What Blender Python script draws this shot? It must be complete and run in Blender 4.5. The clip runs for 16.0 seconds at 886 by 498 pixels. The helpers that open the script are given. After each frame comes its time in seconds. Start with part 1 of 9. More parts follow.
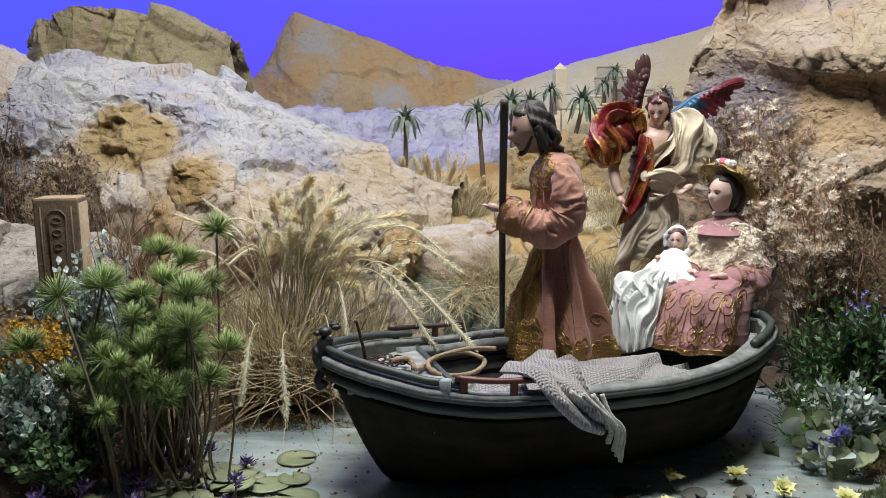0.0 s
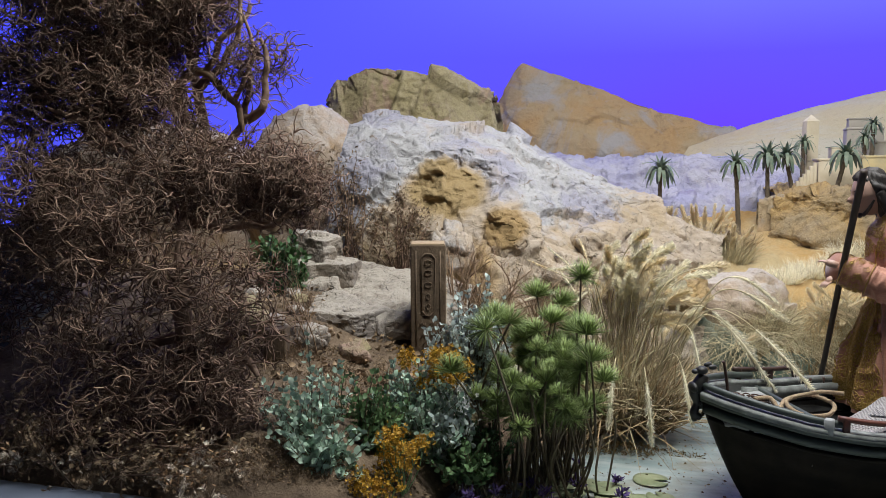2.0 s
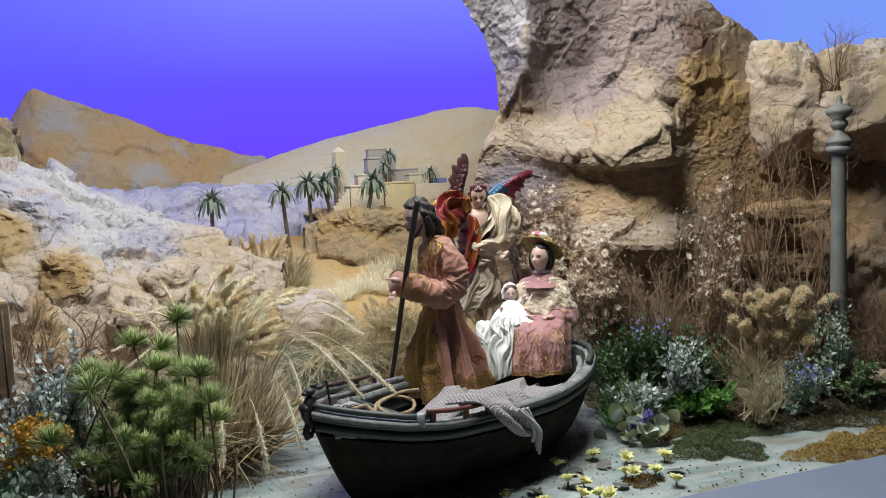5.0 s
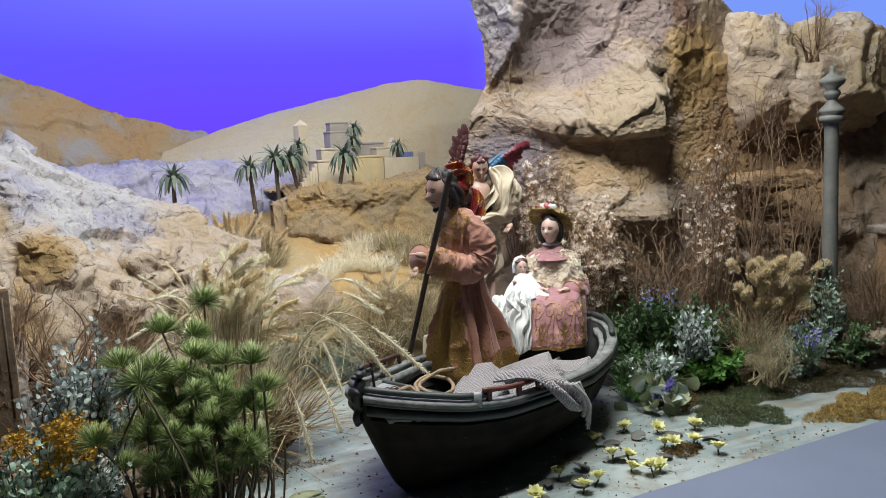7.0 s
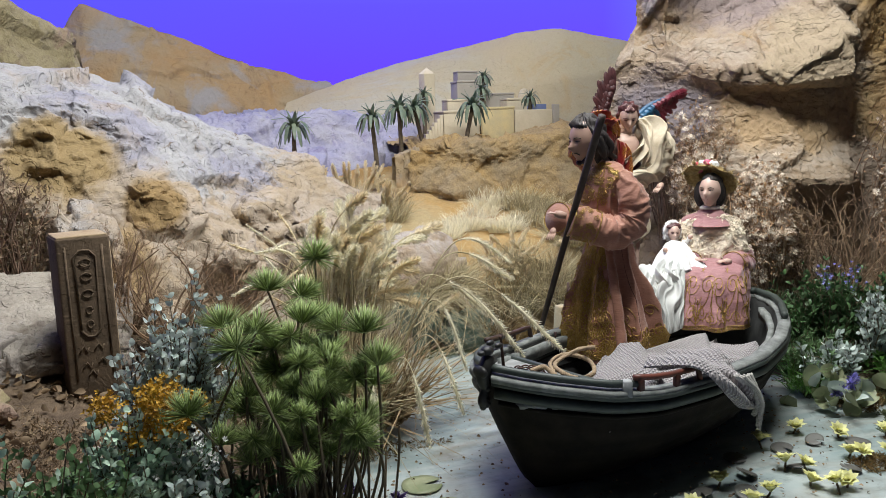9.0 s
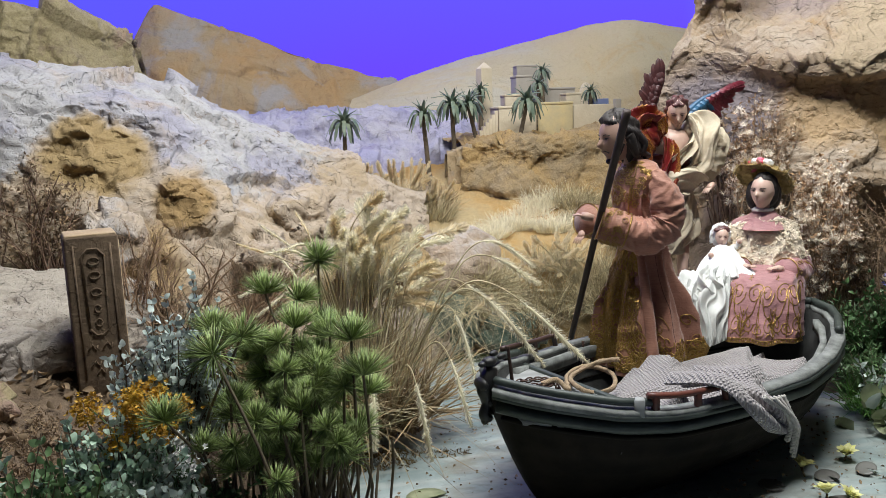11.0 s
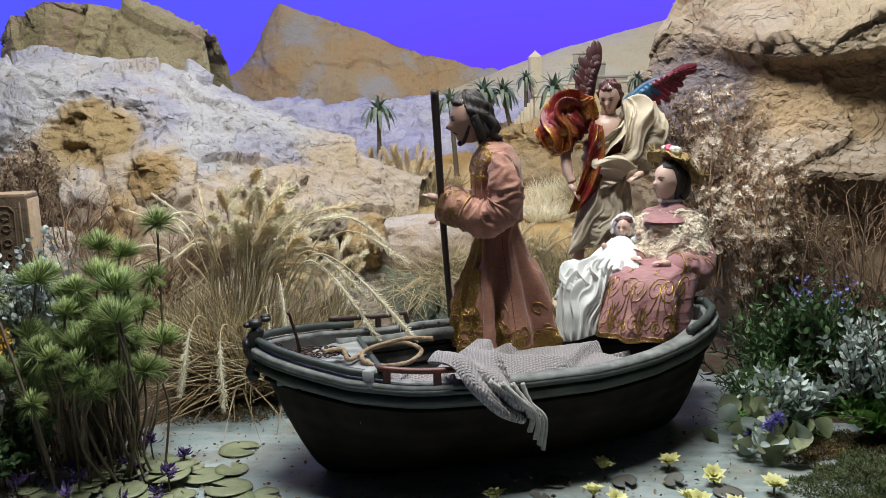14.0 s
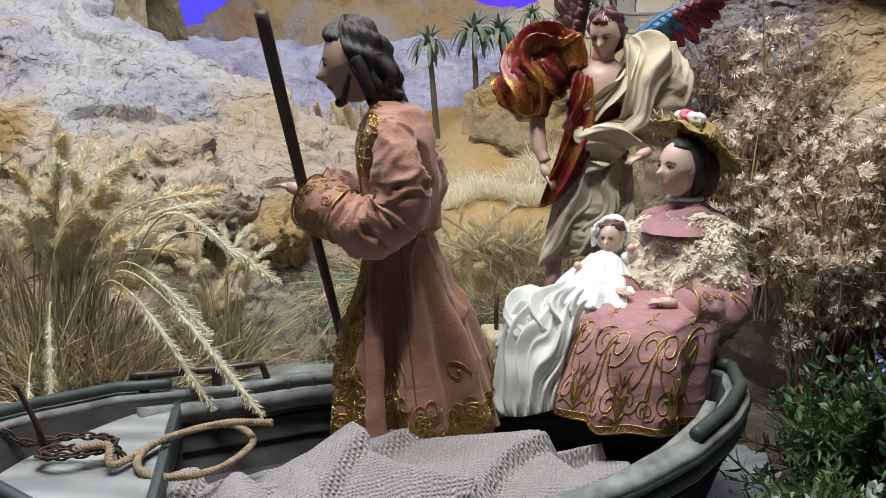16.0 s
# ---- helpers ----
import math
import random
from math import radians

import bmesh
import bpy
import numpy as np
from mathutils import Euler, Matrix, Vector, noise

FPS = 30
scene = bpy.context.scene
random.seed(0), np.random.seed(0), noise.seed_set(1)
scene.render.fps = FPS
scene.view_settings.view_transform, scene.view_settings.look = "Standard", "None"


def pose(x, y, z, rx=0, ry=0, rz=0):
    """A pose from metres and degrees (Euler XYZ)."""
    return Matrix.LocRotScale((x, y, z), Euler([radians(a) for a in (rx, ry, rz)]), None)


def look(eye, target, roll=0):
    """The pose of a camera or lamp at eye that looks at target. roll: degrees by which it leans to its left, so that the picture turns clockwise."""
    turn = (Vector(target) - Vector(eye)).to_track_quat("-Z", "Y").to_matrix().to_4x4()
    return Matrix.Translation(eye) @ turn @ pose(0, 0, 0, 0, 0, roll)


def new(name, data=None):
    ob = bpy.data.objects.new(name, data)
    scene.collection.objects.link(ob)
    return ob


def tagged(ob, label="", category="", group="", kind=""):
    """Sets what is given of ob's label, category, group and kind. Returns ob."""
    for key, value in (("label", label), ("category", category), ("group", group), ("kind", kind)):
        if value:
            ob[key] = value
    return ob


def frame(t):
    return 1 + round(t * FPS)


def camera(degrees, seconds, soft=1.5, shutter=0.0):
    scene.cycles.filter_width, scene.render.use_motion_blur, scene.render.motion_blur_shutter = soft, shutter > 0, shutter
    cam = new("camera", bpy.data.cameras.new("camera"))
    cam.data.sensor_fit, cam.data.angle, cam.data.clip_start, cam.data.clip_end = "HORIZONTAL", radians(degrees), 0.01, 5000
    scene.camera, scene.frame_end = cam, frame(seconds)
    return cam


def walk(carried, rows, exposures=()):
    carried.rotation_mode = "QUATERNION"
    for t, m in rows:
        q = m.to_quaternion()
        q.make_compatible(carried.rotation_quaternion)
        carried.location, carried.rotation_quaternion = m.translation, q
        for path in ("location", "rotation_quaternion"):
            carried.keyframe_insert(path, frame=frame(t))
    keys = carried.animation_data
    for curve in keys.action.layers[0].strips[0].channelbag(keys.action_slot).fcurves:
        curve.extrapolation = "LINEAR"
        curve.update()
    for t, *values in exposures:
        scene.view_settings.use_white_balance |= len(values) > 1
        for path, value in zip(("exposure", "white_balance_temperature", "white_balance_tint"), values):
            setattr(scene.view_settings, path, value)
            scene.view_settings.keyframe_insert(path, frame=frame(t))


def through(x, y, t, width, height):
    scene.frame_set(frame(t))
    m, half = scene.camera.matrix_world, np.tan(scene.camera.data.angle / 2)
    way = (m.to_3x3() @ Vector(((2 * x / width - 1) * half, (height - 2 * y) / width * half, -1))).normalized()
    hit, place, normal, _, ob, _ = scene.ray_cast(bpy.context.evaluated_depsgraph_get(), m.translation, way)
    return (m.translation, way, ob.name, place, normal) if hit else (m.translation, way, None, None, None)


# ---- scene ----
cam = camera(58.7, 16.0, soft=0.5)
PATH = [
    (0, (0.178, 0.021, 0.602), (0.034, 1.995, 0.312), -0.6),
    (0.5, (0.132, -0.118, 0.621), (-0.158, 1.844, 0.364), -0.7),
    (1, (0.019, -0.159, 0.641), (-0.399, 1.783, 0.406), -0.4),
    (1.5, (-0.112, -0.214, 0.653), (-0.609, 1.711, 0.436), -0.0),
    (2, (-0.224, -0.273, 0.666), (-0.721, 1.653, 0.459), -0.1),
    (2.5, (-0.292, -0.347, 0.666), (-0.71, 1.599, 0.47), -0.4),
    (3, (-0.267, -0.464, 0.667), (-0.505, 1.513, 0.487), -1.0),
    (3.5, (-0.267, -0.594, 0.673), (-0.252, 1.398, 0.494), -1.8),
    (4, (-0.377, -0.485, 0.665), (-0.116, 1.49, 0.482), -2.4),
    (4.5, (-0.442, -0.377, 0.663), (0.007, 1.563, 0.486), -2.4),
    (5, (-0.392, -0.317, 0.702), (0.291, 1.555, 0.529), -2.2),
    (5.2, (-0.351, -0.312, 0.703), (0.42, 1.525, 0.528), -2.3),
    (7.3, (-0.698, -0.085, 0.689), (0.21, 1.681, 0.446), -2.6),
    (7.5, (-0.72, -0.064, 0.682), (0.152, 1.719, 0.43), -2.5),
    (8, (-0.718, -0.034, 0.668), (0.06, 1.787, 0.384), -2.2),
    (8.5, (-0.705, 0.028, 0.649), (-0.012, 1.879, 0.344), -1.9),
    (8.7, (-0.659, 0.079, 0.656), (0.004, 1.938, 0.337), -1.7),
    (10.8, (-0.384, 0.151, 0.64), (0.046, 2.082, 0.344), -2.4),
    (11, (-0.42, 0.134, 0.653), (-0.018, 2.067, 0.33), -2.0),
    (11.5, (-0.56, -0.021, 0.647), (-0.255, 1.932, 0.342), -2.1),
    (12, (-0.615, -0.184, 0.613), (-0.398, 1.782, 0.316), -2.4),
    (12.5, (-0.451, -0.256, 0.63), (-0.328, 1.718, 0.336), -2.2),
    (13, (-0.055, -0.257, 0.641), (-0.022, 1.723, 0.363), -1.8),
    (13.3, (0.111, -0.214, 0.64), (0.07, 1.764, 0.347), -1.9),
    (13.5, (0.164, -0.154, 0.613), (0.095, 1.824, 0.328), -1.7),
    (14, (0.32, 0.029, 0.602), (0.143, 1.996, 0.286), -1.5),
    (14.5, (0.45, 0.257, 0.557), (0.195, 2.205, 0.186), -1.2),
    (15, (0.5, 0.485, 0.555), (0.206, 2.42, 0.145), -0.7),
    (15.5, (0.512, 0.578, 0.575), (0.21, 2.508, 0.143), -0.7),
    (16, (0.496, 0.64, 0.596), (0.187, 2.567, 0.159), -0.7),
]
walk(cam, [(t, look(eye, target, roll)) for t, eye, target, roll in PATH], [(0.0, 0.0), (5.0, -0.05), (13.0, 0.0), (15.0, -0.15), (16.0, -0.15)])

# ---- world and lights ----
world = bpy.data.worlds.new("room_light")
scene.world = world
world.use_nodes = True
wbg = world.node_tree.nodes["Background"]
wbg.inputs[0].default_value = (0.95, 0.97, 1.0, 1)
wbg.inputs[1].default_value = 0.006


def area_lamp(name, eye, target, sx, sy, watts, colour):
    d = bpy.data.lights.new(name, "AREA")
    d.shape, d.size, d.size_y, d.energy, d.color = "RECTANGLE", sx, sy, watts, colour
    ob = new(name, d)
    ob.matrix_world = look(eye, target)
    return ob


area_lamp("ceiling_lamp_main", (0.1, 1.80, 2.5), (0.1, 1.85, 0), 1.5, 0.12, 42, (0.98, 1.0, 1.0))
area_lamp("ceiling_lamp_front", (0.15, 1.12, 2.4), (0.15, 1.65, 0.2), 1.3, 0.10, 62, (0.97, 1.0, 0.99))
area_lamp("ceiling_lamp_back", (-0.2, 3.5, 2.3), (-0.2, 3.9, 0.6), 3.0, 0.3, 20, (0.97, 1.0, 1.0))

# ---- mesh tools ----
RNG = np.random.default_rng(7)


def hash3(i, j, k, seed):
    n = (i * 374761393 + j * 668265263 + k * 2147483647 + seed * 974711) & 0xFFFFFFFF
    n = ((n ^ (n >> 13)) * 1274126177) & 0xFFFFFFFF
    n = (n ^ (n >> 16)) & 0xFFFFFFFF
    return n / 4294967295.0


def vnoise(p, seed=0):
    """Smooth value noise in -1..1 for an array of points."""
    p = np.asarray(p, float)
    i = np.floor(p).astype(np.int64)
    f = p - i
    f = f * f * f * (f * (f * 6 - 15) + 10)
    out = np.zeros(len(p))
    for a in (0, 1):
        for b in (0, 1):
            for c in (0, 1):
                w = (f[:, 0] if a else 1 - f[:, 0]) * (f[:, 1] if b else 1 - f[:, 1]) * (f[:, 2] if c else 1 - f[:, 2])
                out += w * hash3(i[:, 0] + a, i[:, 1] + b, i[:, 2] + c, seed)
    return out * 2 - 1


def fbm(p, octaves=4, seed=0):
    p = np.asarray(p, float)
    out, amp = np.zeros(len(p)), 1.0
    for o in range(octaves):
        out += amp * vnoise(p * 2 ** o + 17.3 * o, seed + o)
        amp *= 0.5
    return out / 1.6


def facets(p, size, seed):
    """Broken planes: every cell of space leans its own way. About -1..1."""
    q = np.asarray(p, float) / size
    q = q + 0.22 * np.stack([vnoise(q * 1.3, seed + 31), vnoise(q * 1.3, seed + 32), vnoise(q * 1.3, seed + 33)], 1)
    base = np.floor(q).astype(np.int64)
    best = np.full(len(q), 9e9)
    val = np.zeros(len(q))
    for a in (-1, 0, 1):
        for b in (-1, 0, 1):
            for c in (-1, 0, 1):
                i, j, k = base[:, 0] + a, base[:, 1] + b, base[:, 2] + c
                s = np.stack([i + hash3(i, j, k, seed), j + hash3(i, j, k, seed + 1), k + hash3(i, j, k, seed + 2)], 1)
                d = q - s
                dist = (d * d).sum(1)
                lean = np.stack([hash3(i, j, k, seed + 3), hash3(i, j, k, seed + 4), hash3(i, j, k, seed + 5)], 1) * 2 - 1
                v = (d * lean).sum(1) * 1.2 + (hash3(i, j, k, seed + 6) - 0.5) * 0.9
                m = dist < best
                best[m], val[m] = dist[m], v[m]
    return val


def rough(p, n, big=0.0, bigf=3.0, chip=0.0, chips=0.15, fine=0.0, finef=25.0, seed=0, crack=0.0):
    """Move points along their normals: swells, broken planes, grain."""
    d = np.zeros(len(p))
    if big:
        d += big * fbm(p * bigf, 3, seed)
    if chip:
        d += chip * facets(p, chips, seed + 10) + 0.34 * chip * facets(p, chips * 0.36, seed + 20)
        where = np.clip(0.5 + 1.2 * vnoise(p * 5, seed + 50), 0, 1)
        d += 0.28 * chip * where * facets(p * [1, 1, 1.6], chips * 0.14, seed + 60)
        warp = p + 0.03 * np.stack([vnoise(p * 9, seed + 71), vnoise(p * 9, seed + 72), vnoise(p * 9, seed + 73)], 1)
        for s, a in ((4.5, 0.20), (10.0, 0.12)):
            d -= a * chip * np.exp(-np.abs(vnoise(warp * s * [1, 1, 1.5], seed + 80 + int(s))) / 0.035) * np.clip(0.4 + 1.4 * vnoise(p * 3, seed + 90), 0, 1)
    if fine:
        d += fine * fbm(p * finef, 3, seed + 40)
    return p + n * d[:, None]


def mesh_data(name, verts, faces, mats, midx=None, smooth=True):
    me = bpy.data.meshes.new(name)
    me.from_pydata([tuple(v) for v in np.asarray(verts, float).tolist()], [], [tuple(f) for f in faces])
    for m in (mats if isinstance(mats, (list, tuple)) else [mats]):
        me.materials.append(m)
    if midx is not None:
        me.polygons.foreach_set("material_index", np.asarray(midx, np.int32))
    me.polygons.foreach_set("use_smooth", np.full(len(faces), smooth))
    me.update()
    return me


class Acc:
    """Collects pieces of one mesh, each with its material slot."""

    def __init__(self):
        self.v, self.f, self.m, self.n = [], [], [], 0

    def add(self, vf, mat=0, at=None):
        v, f = vf
        v = np.asarray(v, float)
        if at is not None:
            a = np.array(at)
            v = v @ a[:3, :3].T + a[:3, 3]
        self.v.append(v)
        self.f.extend([tuple(int(i) + self.n for i in q) for q in f])
        self.m.extend([mat] * len(f))
        self.n += len(v)
        return self

    def verts(self):
        return np.concatenate(self.v)

    def data(self, name, mats, smooth=True):
        return mesh_data(name, self.verts(), self.f, mats, self.m, smooth)


def thing(name, label, category, group="", kind="", at=(0, 0, 0)):
    ob = new(name)
    ob.empty_display_size = 0.02
    ob.location = at
    return tagged(ob, label, category, group, kind)


def part(name, me, mat, parent, label=""):
    """Links a mesh (or Acc, or verts and faces, in world places) under its thing."""
    if isinstance(me, Acc):
        me = me.data(name, mat)
    elif isinstance(me, tuple):
        me = mesh_data(name, me[0], me[1], mat)
    ob = new(name, me)
    if parent is not None:
        ob.parent = parent
        if parent.parent is None:
            ob.matrix_parent_inverse = Matrix.Translation(parent.location).inverted()
    if label:
        ob["label"] = label
    return ob


def solo(name, me, mat, label, category, group="", kind=""):
    ob = part(name, me, mat, None)
    return tagged(ob, label, category, group, kind)


def grid_faces(nu, nv, wrap_u=False):
    f = []
    for j in range(nv - 1):
        for i in range(nu if wrap_u else nu - 1):
            a, b = j * nu + i, j * nu + (i + 1) % nu
            f.append((a, b, b + nu, a + nu))
    return f


def catmull(pts, n):
    """n points along a smooth curve through the rows of pts (k x anything)."""
    p = np.asarray(pts, float)
    k = len(p)
    t = np.linspace(0, k - 1, n)
    i = np.minimum(t.astype(int), k - 2)
    f = (t - i).reshape((-1,) + (1,) * (p.ndim - 1))
    g = lambda a: p[np.clip(a, 0, k - 1)]
    p0, p1, p2, p3 = g(i - 1), g(i), g(i + 1), g(i + 2)
    return 0.5 * (2 * p1 + (p2 - p0) * f + (2 * p0 - 5 * p1 + 4 * p2 - p3) * f ** 2 + (3 * p1 - p0 - 3 * p2 + p3) * f ** 3)


def polyline(pts, n):
    """n points along straight runs between the rows of pts."""
    p = np.asarray(pts, float)
    t = np.linspace(0, len(p) - 1, n)
    i = np.minimum(t.astype(int), len(p) - 2)
    f = (t - i).reshape((-1,) + (1,) * (p.ndim - 1))
    return p[i] * (1 - f) + p[i + 1] * f


def grid_normals(g):
    du = np.gradient(g, axis=1)
    dv = np.gradient(g, axis=0)
    n = np.cross(du, dv)
    return n / (np.linalg.norm(n, axis=2, keepdims=True) + 1e-9)


def loft(rows, nu, nv, soft=0.6, **kw):
    """A rock face: rows of points from the foot up and over, each row from left to right."""
    r = np.asarray(rows, float)
    a = soft * catmull(r, nv) + (1 - soft) * polyline(r, nv)
    a = a.transpose(1, 0, 2)
    a = soft * catmull(a, nu) + (1 - soft) * polyline(a, nu)
    g = a.transpose(1, 0, 2)
    n = grid_normals(g)
    p = rough(g.reshape(-1, 3), n.reshape(-1, 3), **kw)
    return p, grid_faces(nu, nv)


def blob(centre, radii, nu=48, nv=32, turn=0.0, cut=(), **kw):
    """A boulder: a ball cut by planes (normal, distance as a share of the ball) and broken up."""
    th = np.linspace(0, 2 * np.pi, nu, endpoint=False)
    ph = np.linspace(-np.pi / 2, np.pi / 2, nv)
    T, P = np.meshgrid(th, ph)
    d = np.stack([np.cos(P) * np.cos(T), np.cos(P) * np.sin(T), np.sin(P)], 2).reshape(-1, 3)
    r = np.ones(len(d))
    for n, k in cut:
        n = np.array(n, float) / np.linalg.norm(n)
        c = d @ n
        r = np.where(c > 1e-3, np.minimum(r, k / np.maximum(c, 1e-3)), r)
    v = d * r[:, None] * np.array(radii)
    c, s = math.cos(radians(turn)), math.sin(radians(turn))
    v = v @ np.array([[c, s, 0], [-s, c, 0], [0, 0, 1]]) + np.array(centre)
    nn = d @ np.array([[c, s, 0], [-s, c, 0], [0, 0, 1]])
    return rough(v, nn, **kw), grid_faces(nu, nv, True)


def tube(pts, radii, seg=8, caps=True):
    """A round bar along pts; radii one number or one for each point."""
    p = np.asarray(pts, float)
    r = np.broadcast_to(np.asarray(radii, float), (len(p),))
    t = np.gradient(p, axis=0)
    t /= np.linalg.norm(t, axis=1, keepdims=True) + 1e-9
    a = np.array([0.0, 0, 1]) if abs(t[0][2]) < 0.9 else np.array([1.0, 0, 0])
    u = np.cross(t[0], a)
    u /= np.linalg.norm(u)
    ang = np.linspace(0, 2 * np.pi, seg, endpoint=False)
    v = []
    for k in range(len(p)):
        u = u - t[k] * (u @ t[k])
        u /= np.linalg.norm(u) + 1e-9
        w = np.cross(t[k], u)
        v.append(p[k] + r[k] * (np.cos(ang)[:, None] * u + np.sin(ang)[:, None] * w))
    f = grid_faces(seg, len(p), True)
    if caps:
        f.append(tuple(range(seg))[::-1])
        f.append(tuple(range((len(p) - 1) * seg, len(p) * seg)))
    return np.concatenate(v), f


def ellipsoid(c, r, nu=16, nv=12, turn=None):
    th = np.linspace(0, 2 * np.pi, nu, endpoint=False)
    ph = np.linspace(-np.pi / 2, np.pi / 2, nv)
    T, P = np.meshgrid(th, ph)
    v = np.stack([np.cos(P) * np.cos(T), np.cos(P) * np.sin(T), np.sin(P)], 2).reshape(-1, 3) * np.array(r)
    if turn is not None:
        v = v @ np.array(Euler([radians(a) for a in turn]).to_matrix()).T
    return v + np.array(c), grid_faces(nu, nv, True)


def box(sx, sy, sz, m=None, bevel=0.003, seg=2):
    """A bevelled block on its base centre."""
    bm = bmesh.new()
    bmesh.ops.create_cube(bm, size=1)
    bmesh.ops.transform(bm, matrix=Matrix.Translation((0, 0, sz / 2)) @ Matrix.Diagonal((sx, sy, sz, 1)), verts=bm.verts)
    if bevel:
        bmesh.ops.bevel(bm, geom=bm.edges[:], offset=bevel, segments=seg, affect="EDGES", profile=0.6)
    if m is not None:
        bmesh.ops.transform(bm, matrix=m, verts=bm.verts)
    v = np.array([x.co[:] for x in bm.verts])
    bm.verts.index_update()
    f = [tuple(x.index for x in q.verts) for q in bm.faces]
    bm.free()
    return v, f


def frames_from(dirs, rolls):
    """Turning matrices whose z runs along each direction."""
    z = dirs / (np.linalg.norm(dirs, axis=1, keepdims=True) + 1e-9)
    a = np.where(np.abs(z[:, 2:3]) < 0.9, np.array([[0, 0, 1.0]]), np.array([[1.0, 0, 0]]))
    x = np.cross(a, z)
    x /= np.linalg.norm(x, axis=1, keepdims=True) + 1e-9
    y = np.cross(z, x)
    c, s = np.cos(rolls)[:, None], np.sin(rolls)[:, None]
    return np.stack([x * c + y * s, y * c - x * s, z], 2)


def scatter(tv, tf, places, turns, scales):
    """One mesh of many small copies of a template (leaves, petals, needles)."""
    tv = np.asarray(tv, float)
    k = len(tv)
    s = np.asarray(scales, float)
    s = s[:, None] if s.ndim == 1 else s
    v = np.einsum("nij,nkj->nki", turns, tv[None] * s[:, None, :]) + np.asarray(places)[:, None, :]
    tf = [np.array(f) for f in tf]
    faces = [tuple(f + k * i) for i in range(len(places)) for f in tf]
    return v.reshape(-1, 3), faces

# ---- materials ----
def material(name, build):
    m = bpy.data.materials.new(name)
    m.use_nodes = True
    nt = m.node_tree
    build(nt, nt.nodes["Principled BSDF"])
    return m


def node(nt, kind, **kw):
    n = nt.nodes.new(kind)
    for k, v in kw.items():
        n.inputs[k.replace("_", " ")].default_value = v
    return n


def ramp(nt, fac, stops):
    r = nt.nodes.new("ShaderNodeValToRGB")
    e = r.color_ramp.elements
    while len(e) < len(stops):
        e.new(0.5)
    for i, (p, c) in enumerate(stops):
        e[i].position = p
        e[i].color = (*c, 1) if len(c) == 3 else c
    nt.links.new(fac, r.inputs[0])
    return r.outputs[0]


def mix(nt, fac, a, b, how="MIX"):
    m = nt.nodes.new("ShaderNodeMix")
    m.data_type, m.blend_type = "RGBA", how
    for s, v in ((m.inputs[0], fac), (m.inputs[6], a), (m.inputs[7], b)):
        if isinstance(v, (int, float)):
            s.default_value = v
        elif isinstance(v, tuple):
            s.default_value = (*v, 1)
        else:
            nt.links.new(v, s)
    return m.outputs[2]


def noise_of(nt, scale, detail=4, rough=0.55, distort=0.0, coord=None):
    n = node(nt, "ShaderNodeTexNoise", Scale=scale, Detail=detail, Roughness=rough, Distortion=distort)
    if coord is None:
        coord = nt.nodes.new("ShaderNodeTexCoord").outputs["Object"]
    nt.links.new(coord, n.inputs["Vector"])
    return n.outputs["Fac"]


def bump(nt, bsdf, height, strength=0.5, dist=0.003):
    b = node(nt, "ShaderNodeBump", Strength=strength, Distance=dist)
    nt.links.new(height, b.inputs["Height"])
    nt.links.new(b.outputs[0], bsdf.inputs["Normal"])


